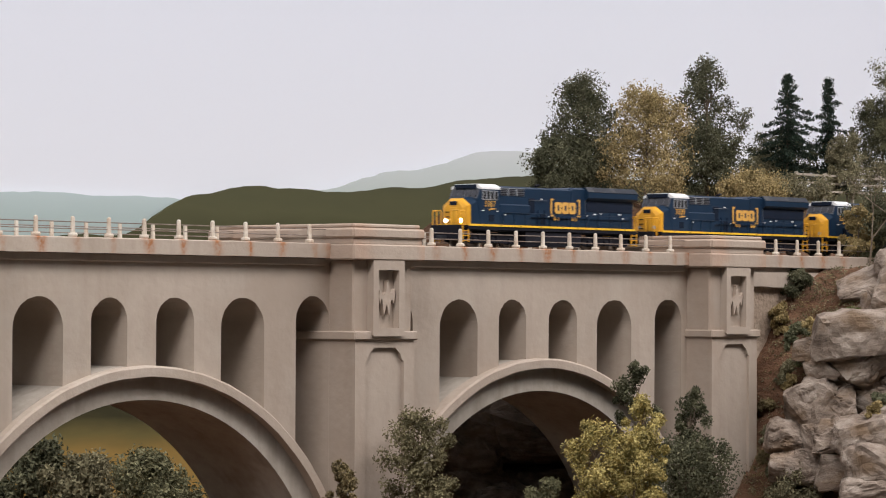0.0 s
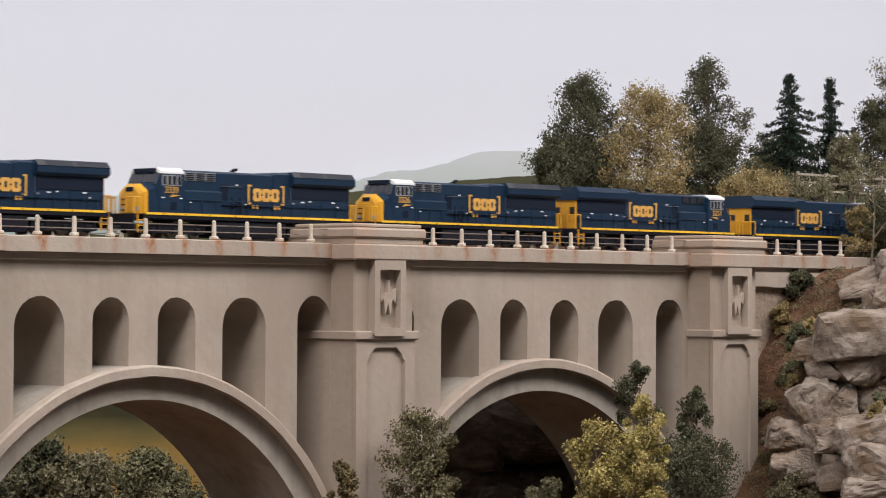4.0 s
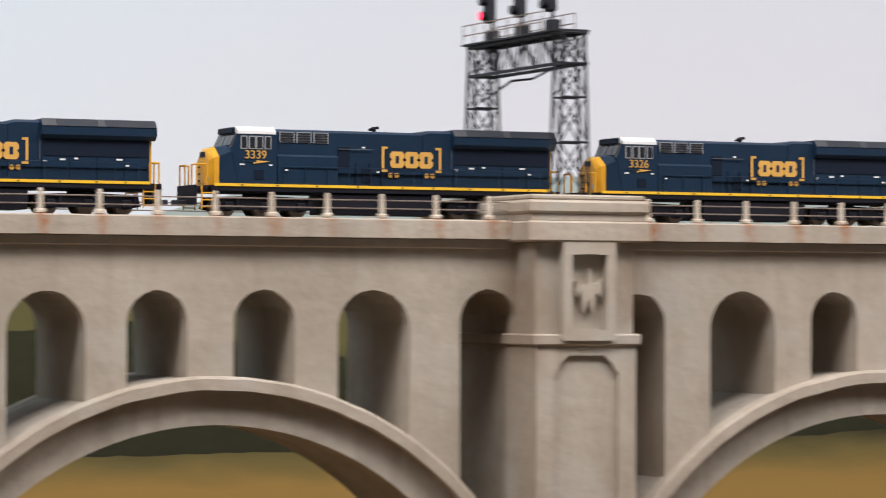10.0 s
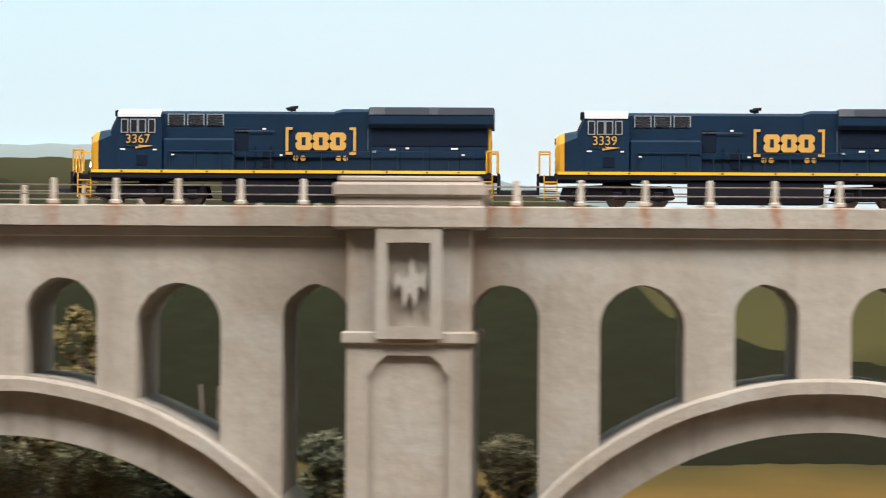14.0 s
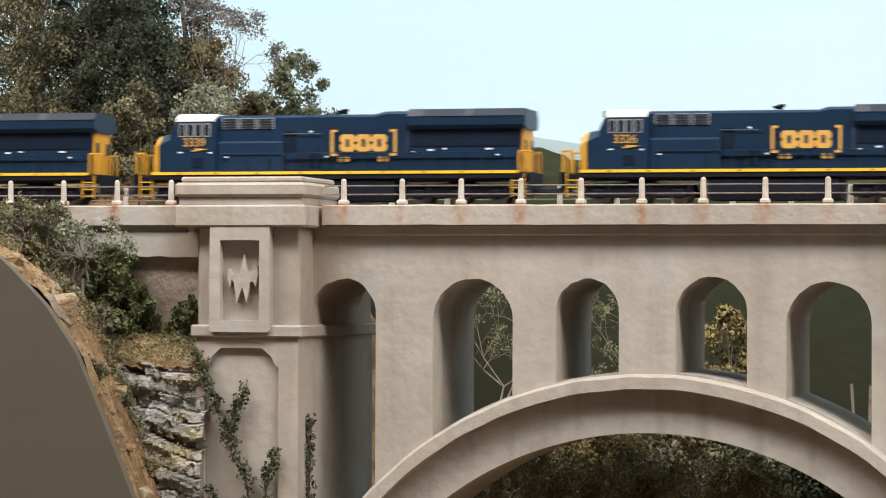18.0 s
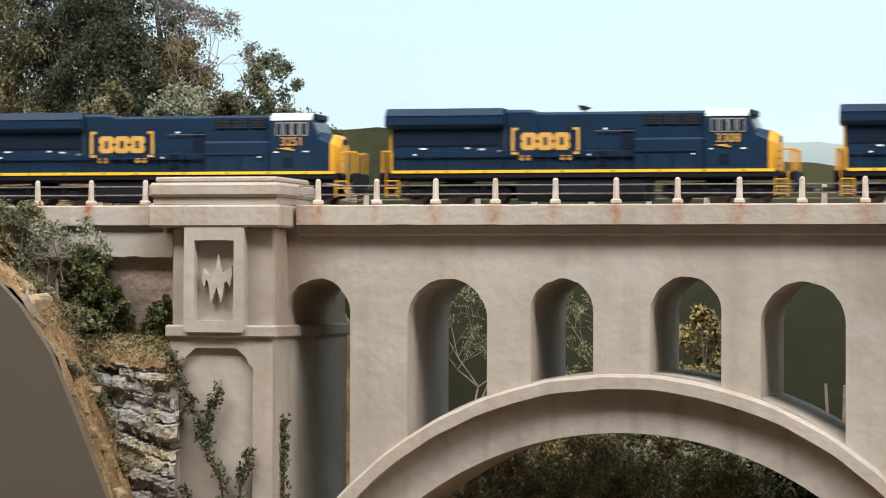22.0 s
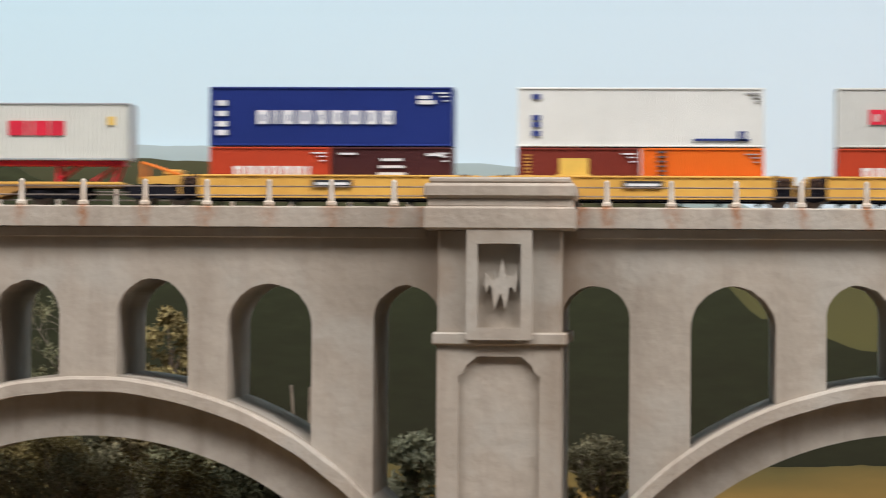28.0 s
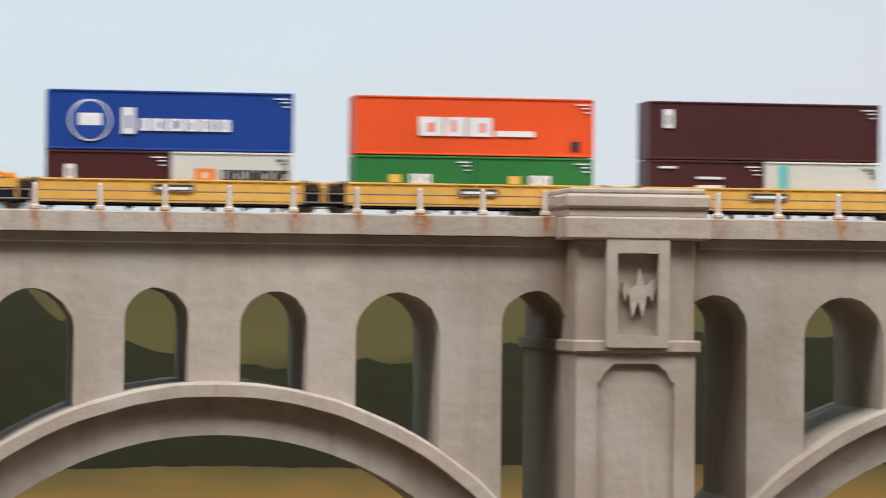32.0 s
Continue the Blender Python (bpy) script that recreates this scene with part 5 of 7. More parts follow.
def terrain_z(x, y):
    """Valley floor between two banks that carry the track and rise a little behind it."""
    bank = 0.036
    u = min(1.0, max(0.0, (y - D + 0.2) / 0.2))
    if x < 0.8:
        z = ramp(-x - 0.5 - 0.062 * u, LEFT_BANK)
    else:
        z = ramp(x - 2.210 - 0.30 * max(0.0, D + 0.02 - y), RIGHT_BANK)
    w = (z + 0.205) / 0.241
    n = noise.noise(Vector((x * 9, y * 9, 3))) * 0.010 + noise.noise(Vector((x * 30, y * 30, z * 30))) * 0.005 + noise.noise(Vector((x * 80, y * 80, z * 80))) * 0.0035 + noise.noise(Vector((x * 210, y * 210, z * 210))) * 0.0016
    if w > 0.9 and abs(y - TRACK_Y) < 0.075:
        return H + min(z, bank)
    if y > TRACK_Y + 0.075:
        q = y - TRACK_Y - 0.075
        rise = 0.070 * min(1, q / 0.16) * max(0.0, min(1, (0.75 - q) / 0.4))
        z += rise * (1.0 if x > 1 else 0.6) * w
        z -= max(0.0, q - 0.35) * 0.3 * w
    return H + z + n


bm = bmesh.new()
xs = []
for a, b, st in ((-3.5, -0.78, 0.03), (-0.78, -0.44, 0.0028), (-0.44, 2.18, 0.016), (2.18, 2.60, 0.0035), (2.60, 5.001, 0.03)):
    xs += [a + st * i for i in range(int(round((b - a) / st)))]
ys = [D - 0.199 + 0.0045 * i for i in range(54)]
ys += [ys[-1] + (BACK_WALL - 0.03 - ys[-1]) * i / 36 for i in range(1, 37)]
grid = [[bm.verts.new((x, y, terrain_z(x, y))) for x in xs] for y in ys]
for ga, gb in zip(grid, grid[1:]):
    for i in range(len(xs) - 1):
        bm.faces.new((ga[i], ga[i + 1], gb[i + 1], gb[i]))
tagged(part("ground", bm, soil, smooth=True), "brown scenic ground of the layout valley and banks", "ground", kind="structure")

room_paint = mat("room_wall_paint", (0.58, 0.575, 0.56), None, 0.9, 3)
room_floor = mat("room_floor", (0.34, 0.325, 0.30), None, 0.7, 6)
for nm, b in (("wall_south", (-6, 8, -3.05, -3.0)), ("wall_west", (-6.05, -6, -3.05, BACK_WALL)), ("wall_east", (8, 8.05, -3.05, BACK_WALL))):
    tagged(part(nm, box(*b, -0.6, 2.0), room_paint), "plain painted wall of the room", "wall", kind="structure")
tagged(part("floor", box(-6, 8, -3, BACK_WALL + 0.05, -0.65, -0.6), room_floor), "dull light brown room floor", "floor", kind="structure")
tagged(part("ceiling", box(-6, 8, -3, BACK_WALL + 0.05, 2.0, 2.05), room_paint), "plain white room ceiling", "ceiling", kind="structure")

# ---- foliage ----
def leaf_mat(name, dark, mid, light):
    """Leaves that differ one by one in tone."""
    m = bpy.data.materials.new(name)
    m.use_nodes = True
    nt = m.node_tree
    b = nt.nodes["Principled BSDF"]
    b.inputs["Roughness"].default_value = 0.85
    b.inputs["Specular IOR Level"].default_value = 0.2
    geo = nt.nodes.new("ShaderNodeNewGeometry")
    r = nt.nodes.new("ShaderNodeValToRGB")
    r.color_ramp.elements[0].color, r.color_ramp.elements[1].color = (*dark, 1), (*light, 1)
    e = r.color_ramp.elements.new(0.5)
    e.color = (*mid, 1)
    tc = nt.nodes.new("ShaderNodeTexCoord")
    n = nt.nodes.new("ShaderNodeTexNoise")
    n.inputs["Scale"].default_value, n.inputs["Detail"].default_value = 75, 3
    nt.links.new(tc.outputs["Object"], n.inputs["Vector"])
    clump = nt.nodes.new("ShaderNodeMapRange")
    clump.inputs["From Min"].default_value, clump.inputs["From Max"].default_value, clump.inputs["To Max"].default_value = 0.3, 0.7, 0.55
    nt.links.new(n.outputs["Fac"], clump.inputs["Value"])
    ad = nt.nodes.new("ShaderNodeMath")
    ad.operation = "MULTIPLY_ADD"
    nt.links.new(geo.outputs["Random Per Island"], ad.inputs[0])
    ad.inputs[1].default_value = 0.36
    nt.links.new(clump.outputs[0], ad.inputs[2])
    nt.links.new(ad.outputs[0], r.inputs[0])
    nt.links.new(r.outputs[0], b.inputs["Base Color"])
    return m


leaf_dark = leaf_mat("leaves_dark", (0.034, 0.037, 0.021), (0.096, 0.097, 0.056), (0.22, 0.21, 0.13))
leaf_gold = leaf_mat("leaves_gold", (0.13, 0.10, 0.045), (0.34, 0.26, 0.12), (0.60, 0.49, 0.26))
leaf_gold2 = leaf_mat("leaves_gold_brown", (0.05, 0.04, 0.016), (0.14, 0.11, 0.045), (0.28, 0.22, 0.09))
leaf_yellow = leaf_mat("leaves_yellow_green", (0.10, 0.095, 0.040), (0.37, 0.30, 0.105), (0.74, 0.62, 0.27))
leaf_olive = leaf_mat("leaves_olive", (0.07, 0.064, 0.036), (0.19, 0.17, 0.100), (0.37, 0.34, 0.21))
leaf_sage = leaf_mat("leaves_sage", (0.06, 0.06, 0.034), (0.16, 0.155, 0.085), (0.30, 0.28, 0.16))
leaf_tan = leaf_mat("leaves_tan", (0.08, 0.06, 0.035), (0.18, 0.14, 0.07), (0.32, 0.26, 0.13))
leaf_fresh = leaf_mat("leaves_fresh", (0.055, 0.062, 0.026), (0.145, 0.155, 0.066), (0.28, 0.285, 0.14))
leaf_green2 = leaf_mat("leaves_mid_green", (0.05, 0.055, 0.030), (0.15, 0.155, 0.090), (0.33, 0.32, 0.22))
leaf_straw = leaf_mat("leaves_straw", (0.070, 0.060, 0.032), (0.165, 0.145, 0.078), (0.33, 0.30, 0.18))
leaf_gold3 = leaf_mat("leaves_amber_brown", (0.08, 0.06, 0.024), (0.22, 0.17, 0.07), (0.42, 0.34, 0.15))
leaf_ivy = leaf_mat("leaves_ivy", (0.040, 0.044, 0.022), (0.092, 0.098, 0.052), (0.18, 0.18, 0.11))
leaf_moss = leaf_mat("leaves_moss", (0.12, 0.095, 0.045), (0.27, 0.23, 0.115), (0.42, 0.38, 0.23))
leaf_pale = leaf_mat("leaves_pale_sage", (0.10, 0.105, 0.065), (0.25, 0.255, 0.17), (0.42, 0.42, 0.31))
leaf_grey = leaf_mat("leaves_grey_brown", (0.10, 0.085, 0.075), (0.19, 0.17, 0.15), (0.34, 0.31, 0.28))
needle = leaf_mat("needles_dark", (0.010, 0.018, 0.012), (0.022, 0.036, 0.024), (0.05, 0.065, 0.045))
needle_soft = leaf_mat("needles_soft", (0.022, 0.026, 0.017), (0.058, 0.064, 0.041), (0.13, 0.14, 0.092))
bark = mat("bark", (0.16, 0.115, 0.08), (0.08, 0.058, 0.042), 0.9, 90, 6, 0.6, 300)
twig_bark = mat("twig_bark", (0.30, 0.24, 0.18), (0.17, 0.13, 0.10), 0.9, 120)


def leaves(name, centres, radii, per, size, material, parent, rng, flat=1.0):
    """Small four-cornered leaves scattered round the given centres."""
    c = np.repeat(np.asarray(centres), per, axis=0)
    r = np.repeat(np.asarray(radii), per)
    n = len(c)
    off = rng.normal(size=(n, 3))
    off *= ((0.15 + 1.15 * rng.random(n) ** 0.8) / (np.linalg.norm(off, axis=1) + 1e-9))[:, None]
    off[:, 2] *= flat
    p = c + off * r[:, None]
    u = rng.normal(size=(n, 3))
    u /= np.linalg.norm(u, axis=1)[:, None]
    v = np.cross(u, rng.normal(size=(n, 3)))
    v /= np.linalg.norm(v, axis=1)[:, None] + 1e-9
    s = size * (0.55 + 0.9 * rng.random(n))[:, None]
    w = np.cross(u, v)
    bend = w * s * 0.25
    quads = np.stack([p - u * s, p - v * s * 0.6 + bend, p + u * s, p + v * s * 0.6 + bend], axis=1).reshape(-1, 3)
    me = bpy.data.meshes.new(name)
    idx = np.arange(n * 4).reshape(-1, 4)
    me.from_pydata(quads.tolist(), [], idx.tolist())
    me.materials.append(material)
    ob = new(name, me)
    ob.parent = parent
    return ob


def stem(pts, r0, r1, bm, n=5):
    k = len(pts) - 1
    for i in range(k):
        a, b = r0 + (r1 - r0) * i / k, r0 + (r1 - r0) * (i + 1) / k
        rod(pts[i], pts[i + 1], a, bm, n, b)


def root(x, y, z):
    return min(z, terrain_z(x, y) - 0.004)


def broadleaf(x, y, z, h, r, material, seed, bare, label, cone=0.0):
    """Trunk, limbs and an uneven crown of leaf clumps with gaps. bare: share of the height that is bare trunk."""
    rng = np.random.default_rng(seed)
    r *= 1.12
    small = h < 0.06
    low = z < H - 0.1 and y > D + 0.2
    t = empty("shrub" if small else "tree", pose(0, 0, 0), label, "shrub" if small else "tree", kind="")
    zg = root(x, y, z)
    full = z + h - zg
    c0 = max(zg + full * bare, z - 0.010)
    ch = z + h - c0
    k = int(np.clip(18 + 12000 * r * ch, 20, 150))
    cs, rs = [], []
    for i in range(k):
        v = i / (k - 1)
        prof = math.sin(math.pi * min(1, 0.22 + 0.74 * v)) ** 0.5
        a = rng.random() * 6.283
        lump = 0.98 + 0.62 * noise.noise(Vector((math.cos(a) * 1.7 + seed, math.sin(a) * 1.7, v * 3.1)))
        q = math.sqrt(rng.random()) * r * prof * lump * (1 + cone * (0.5 - v))
        rad = r * (0.17 + 0.13 * rng.random())
        if i % 7 == 3 and not small:      # a spray that stands out of the crown
            q, rad = r * prof * lump * (1 + cone * (0.5 - v)) * rng.uniform(0.98, 1.10), r * rng.uniform(0.12, 0.17)
        cs.append((x + q * math.cos(a), y + 0.8 * q * math.sin(a), c0 + rad * 0.6 + (ch - rad * 1.4) * v))
        rs.append(rad)
    bm = bmesh.new()
    tr = max(0.0009, h * 0.016)
    bend = rng.normal(size=2) * h * 0.03
    top = Vector((x + bend[0], y + bend[1], c0 + ch * 0.75))
    stem([Vector((x, y, zg)), Vector((x + bend[0] * 0.6, y, c0 + ch * 0.15)), top], tr, tr * 0.35, bm, 7)
    part("trunk", bm, bark, t)
    bm = bmesh.new()
    for i in range(0, k, 3):
        e = Vector(cs[i])
        s = Vector((x, y, max(zg, e.z - 0.35 * h))).lerp(top, min(1, max(0, (e.z - c0) / (ch + 1e-6))) * 0.7)
        stem([s, s.lerp(e, 0.55) + Vector(rng.normal(size=3)) * r * 0.06, e], tr * 0.35, tr * 0.12, bm, 4)
    part("branchwork", bm, bark, t)
    leaves("crown", cs, rs, int(np.clip((5500 if low else 11000) * (r / 0.03) ** 1.1 / k, 30, 230)), 0.0020 if low else 0.00125, material, t, rng)
    return t


def spruce(x, y, z, h, r, material, seed, label):
    rng = np.random.default_rng(seed)
    t = empty("spruce_tree", pose(0, 0, 0), label, "tree")
    zg = root(x, y, z)
    bm = rod((x, y, zg), (x, y, z + h * 0.98), h * 0.014, None, 7, h * 0.003)
    part("trunk", bm, bark, t)
    cs, rs = [], []
    bm = bmesh.new()
    n = 58
    for i in range(n):
        v = (i + rng.random()) / n
        zz = z + h * (0.05 + 0.93 * v)
        ln = r * 1.35 * (1.02 - v) ** 0.85 * (0.28 + 0.95 * rng.random() ** 1.4)
        a = i * 2.4 + rng.random()
        e = Vector((x + ln * math.cos(a), y + ln * math.sin(a), zz - ln * 0.25))
        stem([Vector((x, y, zz)), e], h * 0.003, h * 0.001, bm, 4)
        m = max(2, int(ln / 0.0045))
        for q in range(m):
            u = (q + 0.6) / m
            cs.append(tuple(Vector((x, y, zz)).lerp(e, u)))
            rs.append(0.0030 + 0.0032 * (1 - u) + 0.0012 * rng.random())
    part("branchwork", bm, bark, t)
    leaves("needles", cs, rs, 46, 0.0013, material, t, rng, 0.6)
    return t


def pine(x, y, z, h, r, material, seed, label):
    """A pine with soft puffs of needles on crooked limbs."""
    rng = np.random.default_rng(seed)
    t = empty("pine_tree", pose(0, 0, 0), label, "tree")
    zg = root(x, y, z)
    top = Vector((x + rng.normal() * 0.01, y, z + h))
    mid = Vector((x + rng.normal() * 0.008, y, z + h * 0.5))
    bm = bmesh.new()
    stem([Vector((x, y, zg)), mid, top], h * 0.02, h * 0.006, bm, 8)
    part("trunk", bm, bark, t)
    cs, rs = [], []
    bm = bmesh.new()
    for i in range(24):
        v = 0.06 + 0.94 * i / 23
        a = i * 2.4 + rng.random()
        ln = r * 1.35 * (0.45 + 0.6 * rng.random()) * (1.1 - 0.6 * v)
        s = Vector((x, y, z)).lerp(top, v)
        e = s + Vector((ln * math.cos(a), ln * math.sin(a), ln * 0.2))
        stem([s, e], h * 0.005, h * 0.002, bm, 5)
        for q in range(5):
            cs.append(tuple(e + Vector(rng.normal(size=3)) * r * 0.14))
            rs.append(r * (0.26 + 0.14 * rng.random()))
    part("branchwork", bm, bark, t)
    leaves("needles", cs, rs, 130, 0.0012, material, t, rng, 0.75)
    return t


def twiggy(x, y, z, h, r, material, seed, label):
    """Thin forking stems with sparse small leaves."""
    rng = np.random.default_rng(seed)
    t = empty("twiggy_shrub", pose(0, 0, 0), label, "shrub")
    zg = root(x, y, z)
    segs, tips = [], []

    def grow(p, way, ln, rad, depth):
        e = p + way * ln
        segs.append((p, e, rad))
        if depth == 0:
            tips.append(e)
            return
        for _ in range(2 + (rng.random() < 0.5)):
            w = (way + Vector(rng.normal(size=3)) * 0.48 + Vector((0, 0, 0.08))).normalized()
            grow(e, w, ln * (0.62 + 0.25 * rng.random()), rad * 0.62, depth - 1)

    stem_len = h * 0.30
    stems = 1 if h > 0.09 else 3
    for _ in range(stems):
        w = Vector((rng.normal() * r / h * 0.7, rng.normal() * 0.25, 1)).normalized()
        grow(Vector((x + rng.normal() * r * 0.15, y, z)), w, stem_len, max(0.0008, h * 0.011), 6 if h > 0.1 else 5)
    bm = rod((x, y, zg), (x, y, z + 0.002), max(0.001, h * 0.013), None, 6)
    part("trunk", bm, twig_bark, t)
    bm = bmesh.new()
    top = max(p[1].z for p in segs)
    k = min(1.25, h / max(0.001, top - z))
    for p, e, rad in segs:
        a = Vector((x + (p.x - x) * k, y + (p.y - y) * k, z + (p.z - z) * k))
        b = Vector((x + (e.x - x) * k, y + (e.y - y) * k, z + (e.z - z) * k))
        q = (b - a)
        n1 = q.orthogonal().normalized() * rad
        n2 = q.cross(n1).normalized() * rad
        lo = [bm.verts.new(a + v) for v in (n1, -0.5 * n1 + 0.87 * n2, -0.5 * n1 - 0.87 * n2)]
        hi = [bm.verts.new(b + 0.7 * v) for v in (n1, -0.5 * n1 + 0.87 * n2, -0.5 * n1 - 0.87 * n2)]
        for i in range(3):
            bm.faces.new((lo[i], lo[(i + 1) % 3], hi[(i + 1) % 3], hi[i]))
    part("twig_mass", bm, twig_bark, t)
    ts = [(x + (e.x - x) * k, y + (e.y - y) * k, z + (e.z - z) * k) for e in tips]
    leaves("crown", ts, [r * 0.11 + 0.001] * len(ts), 16, 0.0010, material, t, rng)
    return t


# trees, shrubs and bushes
broadleaf(2.468, D + 0.370, H + 0.117, 0.127, 0.046, leaf_dark, 11, 0.15, "dark green leafy tree beside the track", 1.0)
broadleaf(2.493, D + 0.310, H + 0.116, 0.115, 0.050, leaf_gold, 12, 0.12, "golden yellow autumn tree beside the track", 0.5)
broadleaf(2.677, D + 0.370, H + 0.123, 0.152, 0.038, leaf_dark, 13, 0.15, "tall dark green tree with uneven top", 0.9)
spruce(2.856, D + 0.390, H + 0.139, 0.131, 0.046, needle, 14, "dark green spruce with ragged branches")
spruce(2.994, D + 0.430, H + 0.151, 0.123, 0.028, needle, 15, "slim dark green spruce")
broadleaf(3.030, D + 0.380, H + 0.144, 0.108, 0.041, leaf_dark, 16, 0.1, "dark green leafy tree on the bank")
broadleaf(2.888, D + 0.330, H + 0.138, 0.061, 0.026, leaf_olive, 17, 0.05, "olive green bush on the bank")
broadleaf(3.003, D + 0.330, H + 0.142, 0.169, 0.033, leaf_sage, 18, 0.4, "thin grey-green tree on the bank")
broadleaf(2.537, D + 0.210, H + 0.112, 0.030, 0.044, leaf_gold, 19, 0.0, "yellowish low bush behind the track")
broadleaf(2.344, D + 0.310, H + 0.112, 0.057, 0.023, leaf_dark, 20, 0.05, "dark green shrub behind the track")
broadleaf(2.629, D + 0.230, H + 0.115, 0.025, 0.048, leaf_olive, 21, 0.0, "olive low bush behind the track")
twiggy(2.474, D + 0.012, H + 0.035, 0.115, 0.035, leaf_olive, 22, "twiggy brown-green shrub beside the parapet")
broadleaf(2.513, D + 0.030, H + 0.042, 0.072, 0.039, leaf_dark, 23, 0.0, "dense green shrub at the end of the parapet")
broadleaf(2.477, D + 0.032, H + 0.063, 0.036, 0.016, leaf_gold, 24, 0.0, "small yellow shrub at the end of the parapet")
broadleaf(2.363, D + 0.022, H + 0.007, 0.029, 0.016, leaf_dark, 25, 0.0, "small green bush against the abutment")
broadleaf(2.334, D + 0.020, H - 0.019, 0.023, 0.012, leaf_gold, 26, 0.0, "small yellow-green bush on the slope")
broadleaf(2.321, D - 0.017, H - 0.055, 0.018, 0.008, leaf_fresh, 27, 0.0, "fresh green bush on the slope")
broadleaf(2.306, D - 0.010, H - 0.082, 0.020, 0.008, leaf_gold, 28, 0.0, "small yellow bush on the slope")
broadleaf(2.255, D - 0.054, H - 0.177, 0.039, 0.025, leaf_olive, 29, 0.0, "olive scrub at the foot of the slope")
broadleaf(2.275, D - 0.061, H - 0.157, 0.024, 0.011, leaf_gold, 30, 0.0, "yellow weeds between the rocks")
broadleaf(2.322, D - 0.050, H - 0.102, 0.022, 0.011, leaf_dark, 31, 0.0, "green weeds between the rocks")
broadleaf(1.776, D - 0.030, H - 0.163, 0.081, 0.028, leaf_straw, 41, 0.1, "tan and grey-green bush in front of the pier")
broadleaf(1.690, D - 0.030, H - 0.157, 0.036, 0.013, leaf_tan, 42, 0.1, "small tan bush in front of the pier")
broadleaf(1.912, D - 0.100, H - 0.175, 0.083, 0.024, leaf_yellow, 43, 0.05, "bright yellow-green bush in front of the arch")
broadleaf(1.948, D - 0.115, H - 0.180, 0.080, 0.026, leaf_yellow, 143, 0.05, "bright yellow-green bush in front of the arch")
broadleaf(1.975, D - 0.100, H - 0.175, 0.102, 0.020, leaf_yellow, 144, 0.05, "tall yellow-green bush in front of the arch")
broadleaf(1.898, D - 0.060, H - 0.180, 0.040, 0.020, leaf_sage, 44, 0.05, "grey-green bush in front of the arch")
broadleaf(2.070, D - 0.020, H - 0.126, 0.078, 0.018, leaf_dark, 45, 0.2, "dark green sapling in front of the arch")
broadleaf(2.131, D - 0.030, H - 0.180, 0.109, 0.022, leaf_dark, 46, 0.1, "dark green bush in front of the pier")
broadleaf(2.097, D - 0.050, H - 0.177, 0.066, 0.047, leaf_dark, 47, 0.0, "dark green scrub at the foot of the pier")
broadleaf(1.780, D + 0.450, H - 0.179, 0.063, 0.036, leaf_dark, 51, 0.05, "dark green bush behind the arch")
broadleaf(1.807, D + 0.400, H - 0.178, 0.045, 0.033, leaf_olive, 52, 0.0, "olive bush behind the arch")
broadleaf(1.927, D + 0.450, H - 0.186, 0.050, 0.040, leaf_sage, 53, 0.0, "grey-green bush behind the arch")
broadleaf(-0.797, D + 0.300, H + 0.082, 0.141, 0.033, leaf_straw, 61, 0.1, "large olive-brown tree behind the track")
pine(-0.746, D + 0.310, H + 0.086, 0.148, 0.031, needle_soft, 62, "tall dark pine with soft bushy needles")
pine(-0.746, D + 0.430, H + 0.091, 0.165, 0.029, needle, 63, "tall dark green pine behind the track")
pine(-0.699, D + 0.270, H + 0.080, 0.091, 0.025, needle_soft, 64, "dark grey-green pine behind the track")
twiggy(-0.678, D + 0.350, H + 0.099, 0.110, 0.028, leaf_grey, 65, "half-bare brown tree with twiggy branches")
broadleaf(-0.642, D + 0.230, H + 0.089, 0.045, 0.022, leaf_pale, 66, 0.0, "pale grey-green bush behind the track")
broadleaf(-0.600, D + 0.280, H + 0.084, 0.074, 0.021, leaf_green2, 301, 0.15, "small green tree with open branches")
broadleaf(-0.661, D + 0.380, H + 0.100, 0.038, 0.016, leaf_tan, 68, 0.0, "brownish bush behind the track")
broadleaf(-0.677, D + 0.190, H + 0.081, 0.053, 0.019, leaf_straw, 69, 0.2, "small olive tree with a bare trunk")
broadleaf(-0.616, D + 0.390, H + 0.092, 0.034, 0.026, leaf_dark, 70, 0.0, "dark low bush behind the track")
broadleaf(-0.875, D + 0.330, H + 0.084, 0.160, 0.036, leaf_straw, 71, 0.1, "large olive tree behind the track")
broadleaf(-0.633, D + 0.022, H - 0.010, 0.036, 0.017, leaf_fresh, 72, 0.0, "fresh green bush against the abutment wall")
broadleaf(-0.620, D + 0.022, H - 0.018, 0.026, 0.013, leaf_fresh, 172, 0.0, "fresh green bush against the abutment wall")
twiggy(-0.670, D + 0.005, H + 0.013, 0.040, 0.022, leaf_sage, 73, "twiggy grey-green shrub on the bank")
twiggy(-0.645, D + 0.008, H + 0.004, 0.036, 0.024, leaf_pale, 273, "spreading pale twiggy shrub on the bank")
broadleaf(-0.590, D + 0.030, H - 0.026, 0.018, 0.010, leaf_fresh, 74, 0.0, "green weeds along the abutment wall")
broadleaf(-0.582, D + 0.020, H - 0.034, 0.030, 0.006, leaf_fresh, 174, 0.0, "green weeds along the abutment wall")
broadleaf(-0.636, D + 0.000, H - 0.021, 0.012, 0.012, leaf_olive, 75, 0.0, "olive weeds on the bank")
twiggy(-0.459, D + 0.260, H - 0.144, 0.156, 0.022, leaf_sage, 81, "thin twiggy shrub behind the arch")
